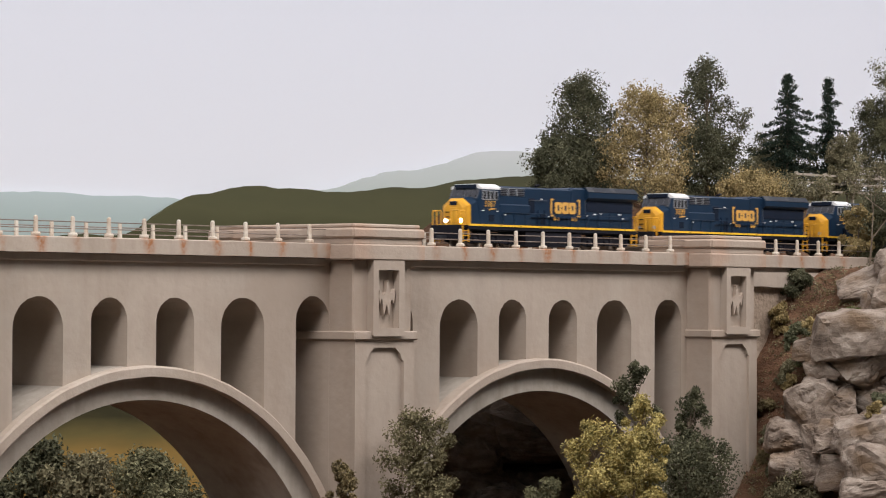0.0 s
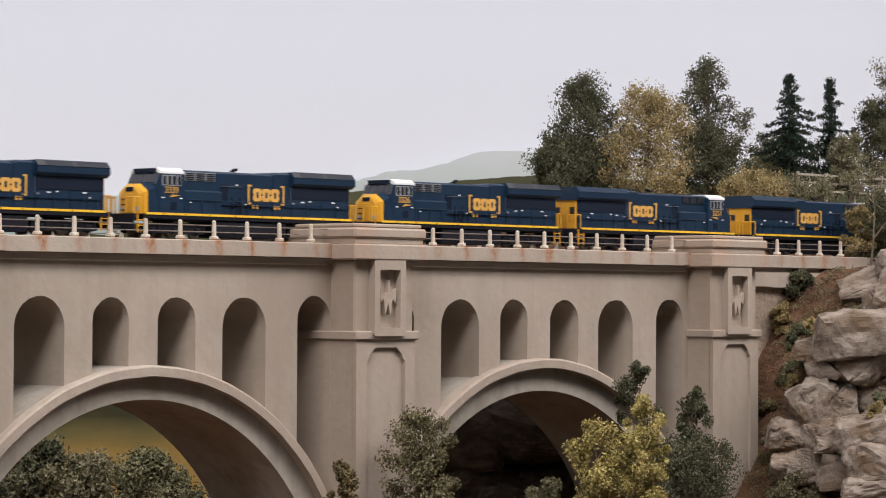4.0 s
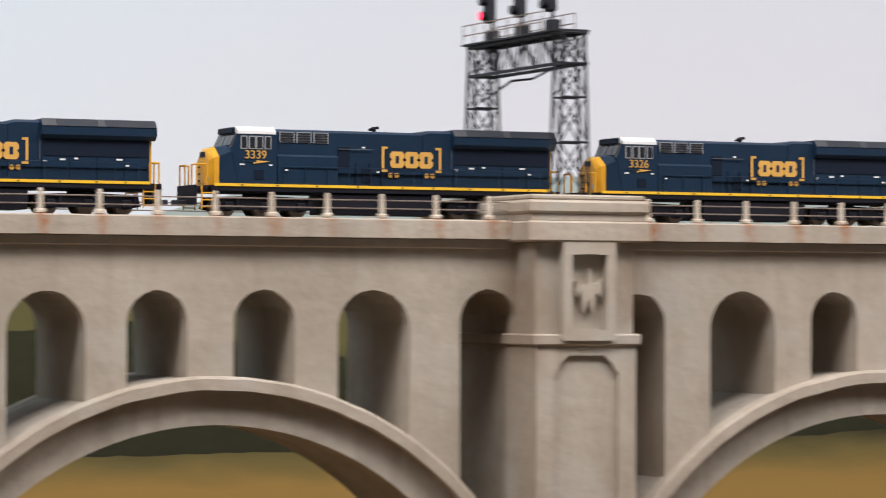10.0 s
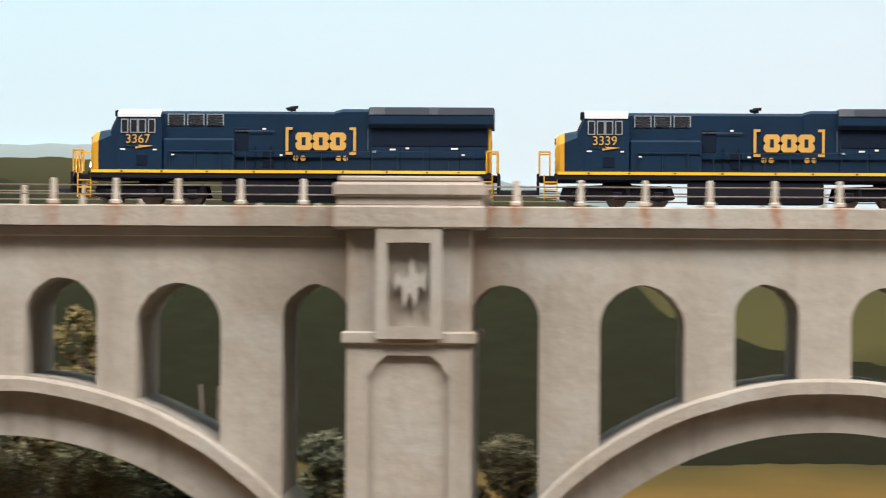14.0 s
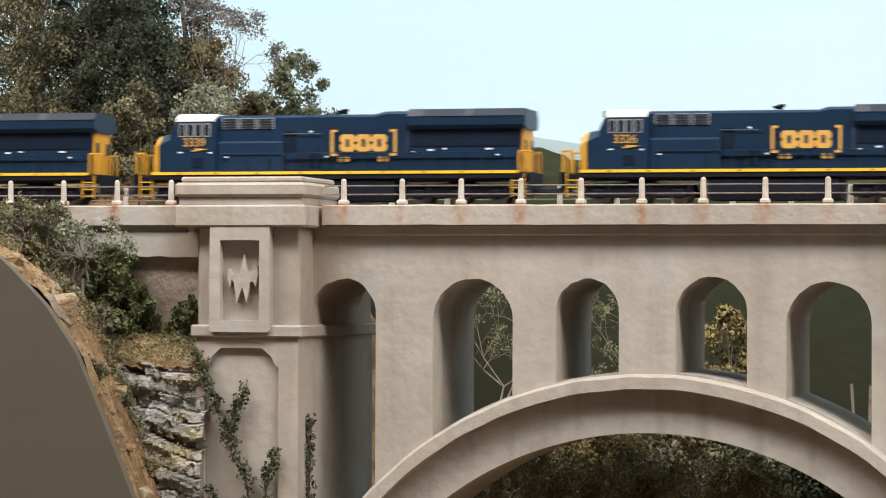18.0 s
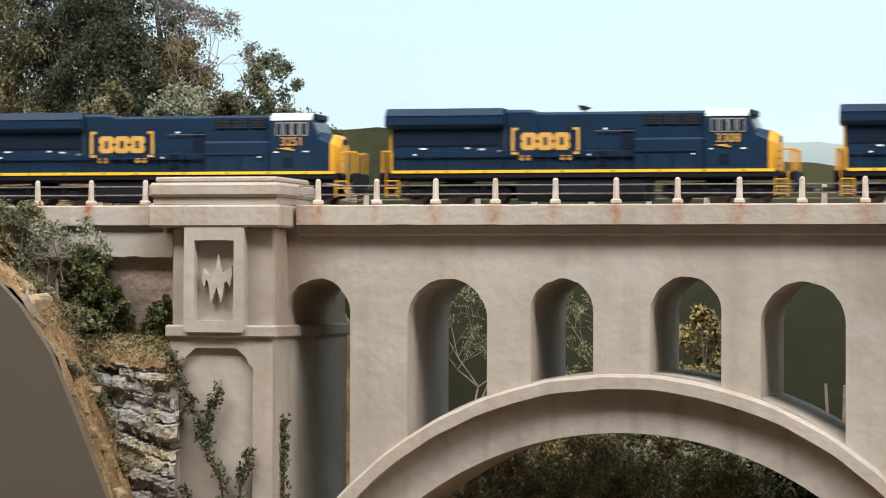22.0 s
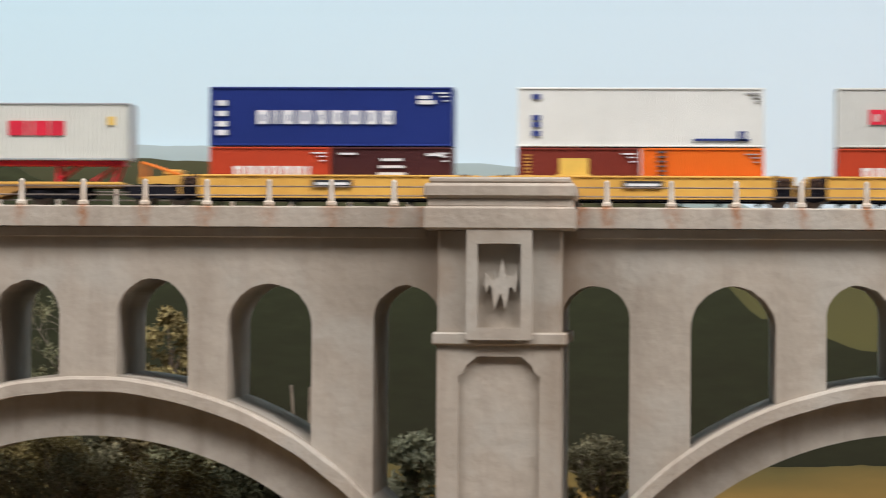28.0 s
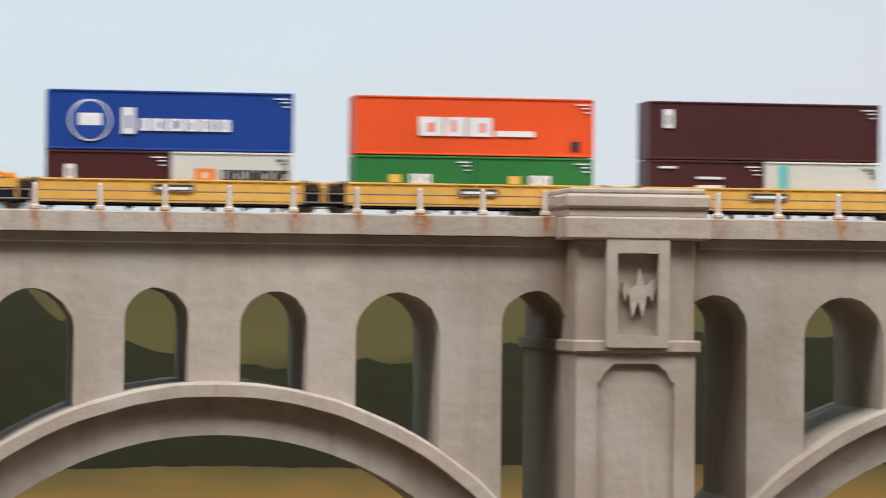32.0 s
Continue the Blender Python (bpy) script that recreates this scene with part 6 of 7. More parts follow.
broadleaf(-0.449, D + 0.280, H - 0.143, 0.044, 0.030, leaf_straw, 82, 0.0, "olive scrub behind the arch")
broadleaf(-0.406, D + 0.310, H - 0.144, 0.049, 0.030, leaf_gold3, 83, 0.0, "brownish yellow scrub behind the arch")
broadleaf(-0.351, D + 0.260, H - 0.140, 0.043, 0.025, leaf_olive, 84, 0.0, "olive scrub behind the arch")
twiggy(-0.373, D + 0.240, H - 0.141, 0.052, 0.022, leaf_gold2, 85, "bare twiggy scrub behind the arch")
broadleaf(-0.306, D + 0.300, H - 0.142, 0.042, 0.030, leaf_sage, 86, 0.0, "grey-green bush behind the arch")
broadleaf(-0.253, D + 0.260, H - 0.138, 0.036, 0.029, leaf_dark, 87, 0.0, "dark bush behind the arch")
broadleaf(-0.314, D + 0.340, H - 0.147, 0.137, 0.024, leaf_gold3, 88, 0.3, "yellow-brown sapling behind the arch")
twiggy(-0.393, D + 0.320, H - 0.147, 0.152, 0.015, leaf_sage, 89, "thin grey sapling behind the arch")
broadleaf(-0.146, D + 0.260, H - 0.136, 0.048, 0.020, leaf_pale, 90, 0.1, "green bush behind the pier")
twiggy(-0.030, D + 0.260, H - 0.136, 0.045, 0.021, leaf_olive, 91, "olive twiggy bush behind the arch")
broadleaf(-0.029, D + 0.280, H - 0.138, 0.041, 0.019, leaf_straw, 92, 0.0, "olive bush behind the arch")
twiggy(-0.430, D + 0.215, H - 0.175, 0.085, 0.035, leaf_tan, 281, "bare pale twigs behind the arch")
twiggy(-0.300, D + 0.215, H - 0.175, 0.080, 0.040, leaf_gold2, 282, "bare pale twigs with a few brown leaves behind the arch")
twiggy(-0.365, D + 0.205, H - 0.180, 0.080, 0.035, leaf_olive, 283, "thin pale twigs behind the arch")
broadleaf(2.437, D + 0.360, H + 0.116, 0.065, 0.043, leaf_dark, 111, 0.0, "dark green undergrowth behind the track")
broadleaf(2.667, D + 0.360, H + 0.123, 0.077, 0.040, leaf_dark, 112, 0.0, "dark green undergrowth behind the track")
broadleaf(2.870, D + 0.430, H + 0.127, 0.048, 0.045, leaf_olive, 113, 0.0, "olive undergrowth on the bank")
broadleaf(2.960, D + 0.470, H + 0.127, 0.083, 0.048, leaf_dark, 114, 0.0, "dark green bush on the bank")
broadleaf(-0.785, D + 0.460, H + 0.088, 0.151, 0.057, leaf_dark, 115, 0.0, "dense dark tree at the back of the wood")
broadleaf(-0.860, D + 0.440, H + 0.088, 0.176, 0.055, leaf_dark, 116, 0.0, "dense dark tree at the back of the wood")
broadleaf(-0.716, D + 0.420, H + 0.090, 0.094, 0.033, leaf_tan, 117, 0.05, "brownish leafy tree at the back of the wood")
pine(-0.728, D + 0.300, H + 0.082, 0.132, 0.027, needle_soft, 118, "grey-green pine behind the track")
broadleaf(-0.467, D + 0.340, H - 0.148, 0.061, 0.034, leaf_straw, 119, 0.0, "dark scrub behind the arch")
broadleaf(-0.406, D + 0.360, H - 0.148, 0.057, 0.036, leaf_gold3, 120, 0.0, "brownish scrub behind the arch")
broadleaf(-0.341, D + 0.360, H - 0.147, 0.059, 0.036, leaf_tan, 121, 0.0, "tan scrub behind the arch")
broadleaf(-0.279, D + 0.340, H - 0.144, 0.052, 0.034, leaf_straw, 122, 0.0, "olive scrub behind the arch")
broadleaf(-0.227, D + 0.340, H - 0.143, 0.041, 0.030, leaf_olive, 123, 0.0, "olive scrub behind the arch")

# ---- rocks, banks and the lower edge board ----
def stone_mat(name, dark, mid, light, patch, scale=30):
    """Broken stone: three tones of mottling, patches of another colour, rough relief."""
    m = bpy.data.materials.new(name)
    m.use_nodes = True
    nt = m.node_tree
    b = nt.nodes["Principled BSDF"]
    b.inputs["Roughness"].default_value, b.inputs["Specular IOR Level"].default_value = 0.9, 0.25
    tc = nt.nodes.new("ShaderNodeTexCoord")

    def grain(sc, rough, shift):
        mp = nt.nodes.new("ShaderNodeMapping")
        mp.inputs["Location"].default_value, mp.inputs["Scale"].default_value = (shift, shift, shift), (1, 1, 1.8)
        nt.links.new(tc.outputs["Object"], mp.inputs["Vector"])
        n = nt.nodes.new("ShaderNodeTexNoise")
        n.inputs["Scale"].default_value, n.inputs["Detail"].default_value, n.inputs["Roughness"].default_value = sc, 8, rough
        nt.links.new(mp.outputs[0], n.inputs["Vector"])
        return n.outputs["Fac"]
    r = nt.nodes.new("ShaderNodeValToRGB")
    r.color_ramp.elements[0].position, r.color_ramp.elements[0].color = 0.32, (*dark, 1)
    r.color_ramp.elements[1].position, r.color_ramp.elements[1].color = 0.64, (*light, 1)
    r.color_ramp.elements.new(0.47).color = (*mid, 1)
    nt.links.new(grain(scale, 0.66, 0), r.inputs[0])
    mr = nt.nodes.new("ShaderNodeMapRange")
    mr.inputs["From Min"].default_value, mr.inputs["From Max"].default_value, mr.inputs["To Max"].default_value = 0.50, 0.66, 0.8
    nt.links.new(grain(scale * 0.7, 0.6, 5), mr.inputs["Value"])
    mx = nt.nodes.new("ShaderNodeMix")
    mx.data_type = "RGBA"
    nt.links.new(mr.outputs[0], mx.inputs["Factor"])
    nt.links.new(r.outputs[0], mx.inputs[6])
    mx.inputs[7].default_value = (*patch, 1)
    nt.links.new(mx.outputs[2], b.inputs["Base Color"])
    bn = nt.nodes.new("ShaderNodeBump")
    bn.inputs["Strength"].default_value, bn.inputs["Distance"].default_value = 0.9, 0.003
    nt.links.new(grain(scale * 4, 0.68, 2), bn.inputs["Height"])
    nt.links.new(bn.outputs[0], b.inputs["Normal"])
    return m


rock_mat = stone_mat("limestone", (0.085, 0.064, 0.050), (0.245, 0.193, 0.155), (0.43, 0.365, 0.31), (0.19, 0.125, 0.075))
slate_mat = stone_mat("layered_stone", (0.14, 0.135, 0.125), (0.31, 0.29, 0.262), (0.48, 0.455, 0.42), (0.38, 0.30, 0.155), 45)
clod_mat = stone_mat("clod_earth", (0.12, 0.08, 0.045), (0.29, 0.19, 0.10), (0.46, 0.37, 0.24), (0.33, 0.16, 0.06), 70)
# brown stone darkened so that its colour holds the shade under the arch
rock_shaded = stone_mat("shade_toned_rock", (0.030, 0.023, 0.019), (0.090, 0.068, 0.052), (0.17, 0.13, 0.10), (0.10, 0.065, 0.042), 40)


def rock(x, y, z, w, d, h, yaw, seed, material, label, tilt=0.0, layers=0.0):
    """A broken boulder: a few angular blocks wedged together, each with flat faces, chipped edges and a rough skin."""
    rnd = random.Random(seed)
    m = Matrix.Translation((x, y, z)) @ Matrix.Rotation(math.radians(yaw), 4, "Z") @ Matrix.Rotation(math.radians(tilt), 4, "Y")
    count = 1 if w < 0.02 else 6
    boulder = None if count == 1 else empty("rock", pose(x, y, z), label, "rock")
    for q in range(count):
        bm = bmesh.new()
        if count == 1:
            c, e = Vector((0, 0, 0)), Vector((w, d, h)) * 0.56
        else:
            c = Vector((w * (-0.30 + 0.30 * (q % 3) + rnd.uniform(-0.08, 0.08)), d * rnd.uniform(-0.16, 0.16), h * ((-0.22 if q < 3 else 0.24) + rnd.uniform(-0.06, 0.06))))
            e = Vector((w * rnd.uniform(0.24, 0.38), d * rnd.uniform(0.42, 0.60), h * rnd.uniform(0.28, 0.42)))
        for _ in range(26):
            p = Vector((rnd.uniform(-1, 1), rnd.uniform(-1, 1), rnd.uniform(-1, 1)))
            k = max(abs(p.x), abs(p.y), abs(p.z))
            p = p / k * rnd.uniform(0.80, 1.0)
            bm.verts.new((p.x * e.x + c.x, p.y * e.y + c.y, p.z * e.z + c.z))
        hull = bmesh.ops.convex_hull(bm, input=bm.verts[:])
        bmesh.ops.delete(bm, geom=[g for g in hull["geom_interior"] if isinstance(g, bmesh.types.BMVert)], context="VERTS")
        for _ in range(1 if count == 1 else 3):
            bmesh.ops.subdivide_edges(bm, edges=bm.edges[:], cuts=1, use_grid_fill=True)
            bmesh.ops.smooth_vert(bm, verts=bm.verts[:], factor=0.06, use_axis_x=True, use_axis_y=True, use_axis_z=True)
        o = Vector((seed * 3.7 + q, seed * 1.3, seed * 2.1))
        size = min(e)
        bm.normal_update()
        away = [v.normal.copy() for v in bm.verts]
        shift = Matrix.Translation((-x, -y, -z)) @ m if boulder else m
        for v, n in zip(bm.verts, away):
            t = v.co / max(size, 0.004)
            k = 0.12 * noise.noise(t * 0.9 + o) + 0.09 * noise.noise(t * 2.6 - o) + 0.05 * noise.noise(t * 7 + o)
            k -= 0.10 * max(0.0, 1 - abs(noise.noise(t * 0.8 + o * 2)) / 0.05)
            v.co = shift @ (v.co + n * size * k)
        block = part("block" if boulder else "rock", bm, material, boulder)
    return boulder or tagged(block, label, "rock")


rock(2.421, D - 0.071, H + 0.016, 0.117, 0.072, 0.077, -56, 1, rock_mat, "pale grey-brown sloping boulder on the bank by the viaduct", -20)
rock(2.376, D - 0.115, H + 0.006, 0.093, 0.072, 0.060, -56, 2, rock_mat, "pale grey craggy boulder on the bank", -12)
rock(2.344, D - 0.111, H - 0.033, 0.132, 0.084, 0.071, -56, 3, rock_mat, "large pale overhanging boulder on the bank", -6)
rock(2.311, D - 0.069, H - 0.045, 0.067, 0.060, 0.036, -56, 4, rock_mat, "pale jutting rock ledge on the bank", -8, 2.2)
rock(2.342, D - 0.105, H - 0.074, 0.138, 0.054, 0.047, -56, 5, rock_mat, "shaded rock under the overhanging boulder", 0, 2.0)
rock(2.283, D - 0.062, H - 0.108, 0.059, 0.048, 0.070, -56, 6, rock_mat, "pinkish grey rock block on the slope")
rock(2.269, D - 0.059, H - 0.132, 0.059, 0.050, 0.060, -56, 7, rock_mat, "small broken rock on the slope", 8)
rock(2.303, D - 0.137, H - 0.126, 0.124, 0.072, 0.061, -56, 8, rock_mat, "wide layered grey rock at the foot of the bank", -5, 2.4)
rock(2.287, D - 0.156, H - 0.157, 0.138, 0.078, 0.061, -56, 15, rock_mat, "wide layered grey rock at the foot of the bank", 3, 2.4)
rock(2.408, D - 0.137, H - 0.088, 0.175, 0.072, 0.183, -56, 16, rock_mat, "craggy grey rock at the back of the bank", 0, 3)
# these rocks fill the arch with painted shade and cover the paler soil
rock(2.200, D + 0.24, H - 0.170, 0.130, 0.080, 0.080, -50, 9, rock_shaded, "brown rock under the arch, coloured dark for the shade")
rock(2.150, D + 0.205, H - 0.150, 0.19, 0.09, 0.12, -40, 22, rock_shaded, "brown rock face under the arch, coloured dark for the shade")
rock(2.245, D + 0.190, H - 0.085, 0.20, 0.07, 0.16, -40, 23, rock_shaded, "rock wall added behind the arch, coloured dark for the shade")
rock(2.33, D + 0.27, H - 0.130, 0.22, 0.10, 0.16, -50, 17, rock_shaded, "rocky slope under the arch, coloured dark for the shade")

# layered cliff beside the end pier, with a sloping grassy ledge on top
cliff = empty("rock_cliff", pose(0, 0, 0), "layered grey rock cliff with ochre patches beside the end pier", "rock")
rnd = random.Random(77)
bands = [(0.0, 0.004)]
while bands[-1][0] < 0.16:
    bands.append((bands[-1][0] + rnd.uniform(0.005, 0.013), rnd.uniform(-0.004, 0.005)))
bm = bmesh.new()
rows = []
for j in range(111):
    row = []
    for i in range(64):
        x = -0.622 + 0.056 * i / 63
        z = -0.165 + 0.122 * j / 110
        u = 0.165 + z + 0.006 * noise.noise(Vector((x * 40, z * 18, 2))) + 0.18 * (x + 0.59)
        k = max(q for q in range(len(bands)) if bands[q][0] <= max(0.0, u))
        c = noise.voronoi(Vector((x * 62 + 3 * k, k * 4.0, z * 30)))
        deep = 0.0022 if u - bands[k][0] < 0.0012 else 0.0
        y = D + 0.003 + 0.20 * (z + 0.043) - bands[k][1] - 0.005 * (noise.cell(c[1][0] * 9.1) - 0.5) + deep
        y += 0.0025 * noise.noise(Vector((x * 130, z * 130, 5))) + 0.0012 * noise.noise(Vector((x * 420, z * 420, 9)))
        row.append(bm.verts.new((x, y, H + z + 0.0015 * noise.noise(Vector((x * 90, 3.0, z * 40))))))
    rows.append(row)
for ra, rb in zip(rows, rows[1:]):
    for i in range(63):
        bm.faces.new((ra[i], ra[i + 1], rb[i + 1], rb[i]))
part("cliff_face", bm, slate_mat, cliff)
bm = bmesh.new()
rows = []
for j in range(26):
    row = []
    for i in range(64):
        x, v = -0.640 + 0.074 * i / 63, j / 25
        z = -0.0425 + 0.020 * v ** 0.8 + 0.10 * max(0.0, -x - 0.600) * (0.4 + v) + 0.0022 * noise.noise(Vector((x * 70, v * 4, 3))) + 0.0012 * noise.noise(Vector((x * 260, v * 14, 6)))
        if j == 0:
            z -= 0.003 + 0.002 * noise.noise(Vector((x * 150, 2, 1)))
        row.append(bm.verts.new((x, D + 0.001 + 0.0040 * noise.noise(Vector((x * 70, 0, 8))) + 0.040 * v, H + z)))
    rows.append(row)
for ra, rb in zip(rows, rows[1:]):
    for i in range(63):
        bm.faces.new((ra[i], ra[i + 1], rb[i + 1], rb[i]))
part("ledge", bm, soil, cliff, "grassy ochre ledge on top of the cliff")
rng = np.random.default_rng(78)
cs = []
for _ in range(520):
    v = rng.random()
    x = -0.632 + 0.062 * rng.random()
    cs.append((x, D - 0.002 + 0.040 * v, H - 0.0415 + 0.020 * v ** 0.8 + 0.10 * max(0.0, -x - 0.600) * (0.4 + v)))
leaves("grass", cs, [0.0026] * len(cs), 7, 0.0008, leaf_moss, cliff, rng, 0.5)
cs = []
for _ in range(110):
    z = -0.05 - 0.10 * rng.random()
    cs.append((-0.618 + 0.045 * rng.random(), D + 0.001 + 0.22 * (z + 0.043), H + z))
leaves("moss", cs, [0.0034] * len(cs), 8, 0.0008, leaf_moss, cliff, rng, 0.7)
rock(-0.586, D - 0.186, H - 0.014, 0.010, 0.014, 0.022, 20, 14, rock_mat, "pale rough plaster rock at the edge of the bank", -30)

# loose stones on the banks
for name, seed, tones, spots, label in (("rubble", 31, ((0.10, 0.06, 0.035), (0.27, 0.165, 0.08), (0.40, 0.31, 0.20)), ((-0.70, -0.54, D - 0.195, D + 0.02, 2600, 0.0010),), "ochre and orange rubble on the bank"),
                                        ("scree", 32, ((0.05, 0.034, 0.024), (0.16, 0.10, 0.065), (0.34, 0.27, 0.21)), ((2.25, 2.46, D - 0.19, D + 0.03, 2600, 0.0012),), "red-brown broken stones on the bank")):
    rng = np.random.default_rng(seed)
    vs, fs = [], []
    for x0, x1, y0, y1, n, size in spots:
        for _ in range(n):
            gx, gy = rng.uniform(x0, x1), rng.uniform(y0, y1)
            c = np.array((gx, gy, terrain_z(gx, gy)))
            s = size * (0.4 + 1.4 * rng.random() ** 3)
            q, _r = np.linalg.qr(rng.normal(size=(3, 3)))
            k = len(vs)
            for e in (q[0], -q[0], q[1], -q[1], q[2], -q[2]):
                vs.append(tuple(c + e * s * rng.uniform(0.6, 1.3)))
            fs += [(k + a, k + b, k + g) for a in (0, 1) for b in (2, 3) for g in (4, 5)]
    me = bpy.data.meshes.new(name)
    me.from_pydata(vs, [], fs)
    me.materials.append(leaf_mat(name + "_stone", *tones))
    tagged(new(name, me), label, "ground cover", kind="stuff")

rubble_wall = mat("abutment_plaster", (0.40, 0.315, 0.245), (0.29, 0.22, 0.165), 0.95, 60, 7, 0.8, 240, spec=0.2, fine=0.6)
# abutment walls beyond the end piers
for x0, x1 in ((PIER_X[0] + 0.0343, PIER_X[0] + 0.30), (PIER_X[6] - 0.30, PIER_X[6] - 0.0343)):
    part("abutment_wall", box(x0, x1, WALL_Y, BACK_Y, H - 0.22, H + 0.0320), rubble_wall, viaduct, "rough pinkish plastered abutment wall")
    bm = bmesh.new()
    lo = []
    for k in range(61):
        x = x0 + (x1 - x0) * k / 60
        e = H + 0.0185 + 0.0018 * noise.noise(Vector((x * 24, 1, 0))) + 0.0008 * noise.noise(Vector((x * 120, 4, 0)))
        lo.append([bm.verts.new(p) for p in ((x, WALL_Y - 0.0055, e), (x, WALL_Y - 0.0055, H + 0.0330), (x, BACK_Y + 0.0055, H + 0.0330), (x, BACK_Y + 0.0055, e))])
    for ra, rb in zip(lo, lo[1:]):
        for k in range(4):
            bm.faces.new((ra[k], rb[k], rb[(k + 1) % 4], ra[(k + 1) % 4]))
    bm.faces.new(lo[0])
    bm.faces.new(list(reversed(lo[-1])))
    part("abutment_band", bm, concrete, viaduct)

# dark painted edge board of the layout
fascia_paint = mat("fascia_paint", (0.122, 0.098, 0.068), (0.108, 0.087, 0.060), 0.6, 4, spec=0.3)
tagged(part("fascia_front", box(-3.5, 5.0, D - 0.206, D - 0.200, -0.6, H - 0.241), fascia_paint), "dark olive-brown front board of the layout", "board", kind="structure")
edge = [(-0.95, 0.14), (-0.74, 0.10), (-0.66, 0.060), (-0.602, 0.010), (-0.583, -0.009), (-0.567, -0.032), (-0.552, -0.066), (-0.535, -0.107), (-0.515, -0.17), (-0.50, -0.24), (-0.95, -0.24)]
tagged(part("fascia_board", slab([(x, H + z) for x, z in edge], D - 0.206, D - 0.200), fascia_paint), "dark olive-brown curved edge board of the layout", "board", kind="structure")

# vines on the end pier
vine = empty("climbing_vine", pose(0, 0, 0), "green ivy climbing the end pier", "vine")
rng = np.random.default_rng(5)
vc = []
for path in ([(-0.572, -0.036), (-0.566, -0.052), (-0.558, -0.068), (-0.550, -0.088), (-0.543, -0.106), (-0.537, -0.135)], [(-0.543, -0.056), (-0.547, -0.068), (-0.550, -0.082)],
             [(-0.524, -0.093), (-0.528, -0.104), (-0.531, -0.125)], [(-0.563, -0.115), (-0.558, -0.128)]):
    pts = [Vector((x, D + 0.001, H + z)) for x, z in path]
    bm = bmesh.new()
    stem(pts, 0.0008, 0.0006, bm, 5)
    part("vine_stem", bm, bark, vine)
    for a, b in zip(pts, pts[1:]):
        for u in np.linspace(0, 1, 7):
            vc.append(tuple(a.lerp(b, u) + Vector((rng.normal() * 0.0018, -0.001, rng.normal() * 0.001))))
pts = [Vector((PIER_X[6] + 0.036, D + 0.02, H + z)) for z in (-0.075, -0.10, -0.14)]
bm = bmesh.new()
stem(pts, 0.0008, 0.0006, bm, 5)
part("vine_stem", bm, bark, vine)
for a, b in zip(pts, pts[1:]):
    for u in np.linspace(0, 1, 9):
        vc.append(tuple(a.lerp(b, u)))
leaves("foliage", vc, [0.0032] * len(vc), 26, 0.0012, leaf_ivy, vine, rng)

# scattered ground cover on the banks
for name, material, seed, boxes, label in (("weeds", leaf_olive, 7, ((2.24, 2.42, D - 0.08, D + 0.02, 500), (-0.66, -0.60, D - 0.03, D + 0.035, 420), (-0.72, -0.62, D - 0.14, D - 0.02, 260), (2.3, 3.2, D + 0.16, D + 0.45, 900), (-1.0, -0.6, D + 0.16, D + 0.4, 400)), "low olive weeds and scrub on the banks"),
                                           ("dry_grass", leaf_tan, 8, ((2.22, 2.40, D - 0.08, D + 0.02, 500), (-0.655, -0.595, D - 0.03, D + 0.035, 420), (-0.70, -0.60, D - 0.14, D - 0.02, 200), (1.5, 2.3, D - 0.2, D + 0.5, 900), (-0.5, 0.3, D + 0.15, D + 0.6, 700)), "dry tan grass tufts on the ground")):
    rng = np.random.default_rng(seed)
    cs = []
    for x0, x1, y0, y1, n in boxes:
        for _ in range(n):
            gx, gy = rng.uniform(x0, x1), rng.uniform(y0, y1)
            cs.append((gx, gy, terrain_z(gx, gy) + 0.001))
    ob = leaves(name, cs, [0.0045] * len(cs), 16, 0.0009, material, None, rng, 0.5)
    tagged(ob, label, "ground cover", kind="stuff")

rnd = random.Random(91)
for k in range(26):
    gx, gy = 2.245 + 0.10 * rnd.random(), D - 0.10 + 0.11 * rnd.random()
    broadleaf(gx, gy, terrain_z(gx, gy), rnd.uniform(0.006, 0.016), rnd.uniform(0.005, 0.011), (leaf_olive, leaf_gold, leaf_green2, leaf_tan)[k % 4], 400 + k, 0.0, "small tuft of weeds on the red-brown slope")

for gx, gy, gz, gh, gr, gm in ((2.300, D - 0.085, -0.020, 0.020, 0.012, leaf_fresh), (2.330, D - 0.135, -0.058, 0.016, 0.014, leaf_olive), (2.290, D - 0.120, -0.095, 0.018, 0.013, leaf_green2),
                               (2.275, D - 0.125, -0.100, 0.016, 0.012, leaf_gold), (2.350, D - 0.140, -0.002, 0.016, 0.010, leaf_moss), (2.330, D - 0.170, -0.092, 0.014, 0.012, leaf_fresh)):
    broadleaf(gx, gy, H + gz, gh, gr, gm, int(gx * 1000 + gh * 9000), 0.0, "scrubby weeds growing between the boulders")

# clods and tufts along the edge of the bank
rnd = random.Random(44)
for k in range(16):
    v = k / 15
    gx, gy = -0.655 + 0.10 * v + rnd.uniform(-0.012, 0.012), D - 0.185 + rnd.uniform(0, 0.13)
    w = rnd.uniform(0.006, 0.013)
    rock(gx, gy, terrain_z(gx, gy), w, w, w * rnd.uniform(0.5, 0.9), rnd.uniform(0, 90), 60 + k, clod_mat, "small ochre clod of earth and stone on the bank")
for k in range(12):
    v = k / 11
    gx, gy = -0.66 + 0.105 * v + rnd.uniform(-0.01, 0.01), D - 0.17 + rnd.uniform(0, 0.14)
    broadleaf(gx, gy, terrain_z(gx, gy), rnd.uniform(0.005, 0.011), rnd.uniform(0.004, 0.007), (leaf_olive, leaf_green2, leaf_tan)[k % 3], 300 + k, 0.0, "small tuft of weeds on the ochre bank")

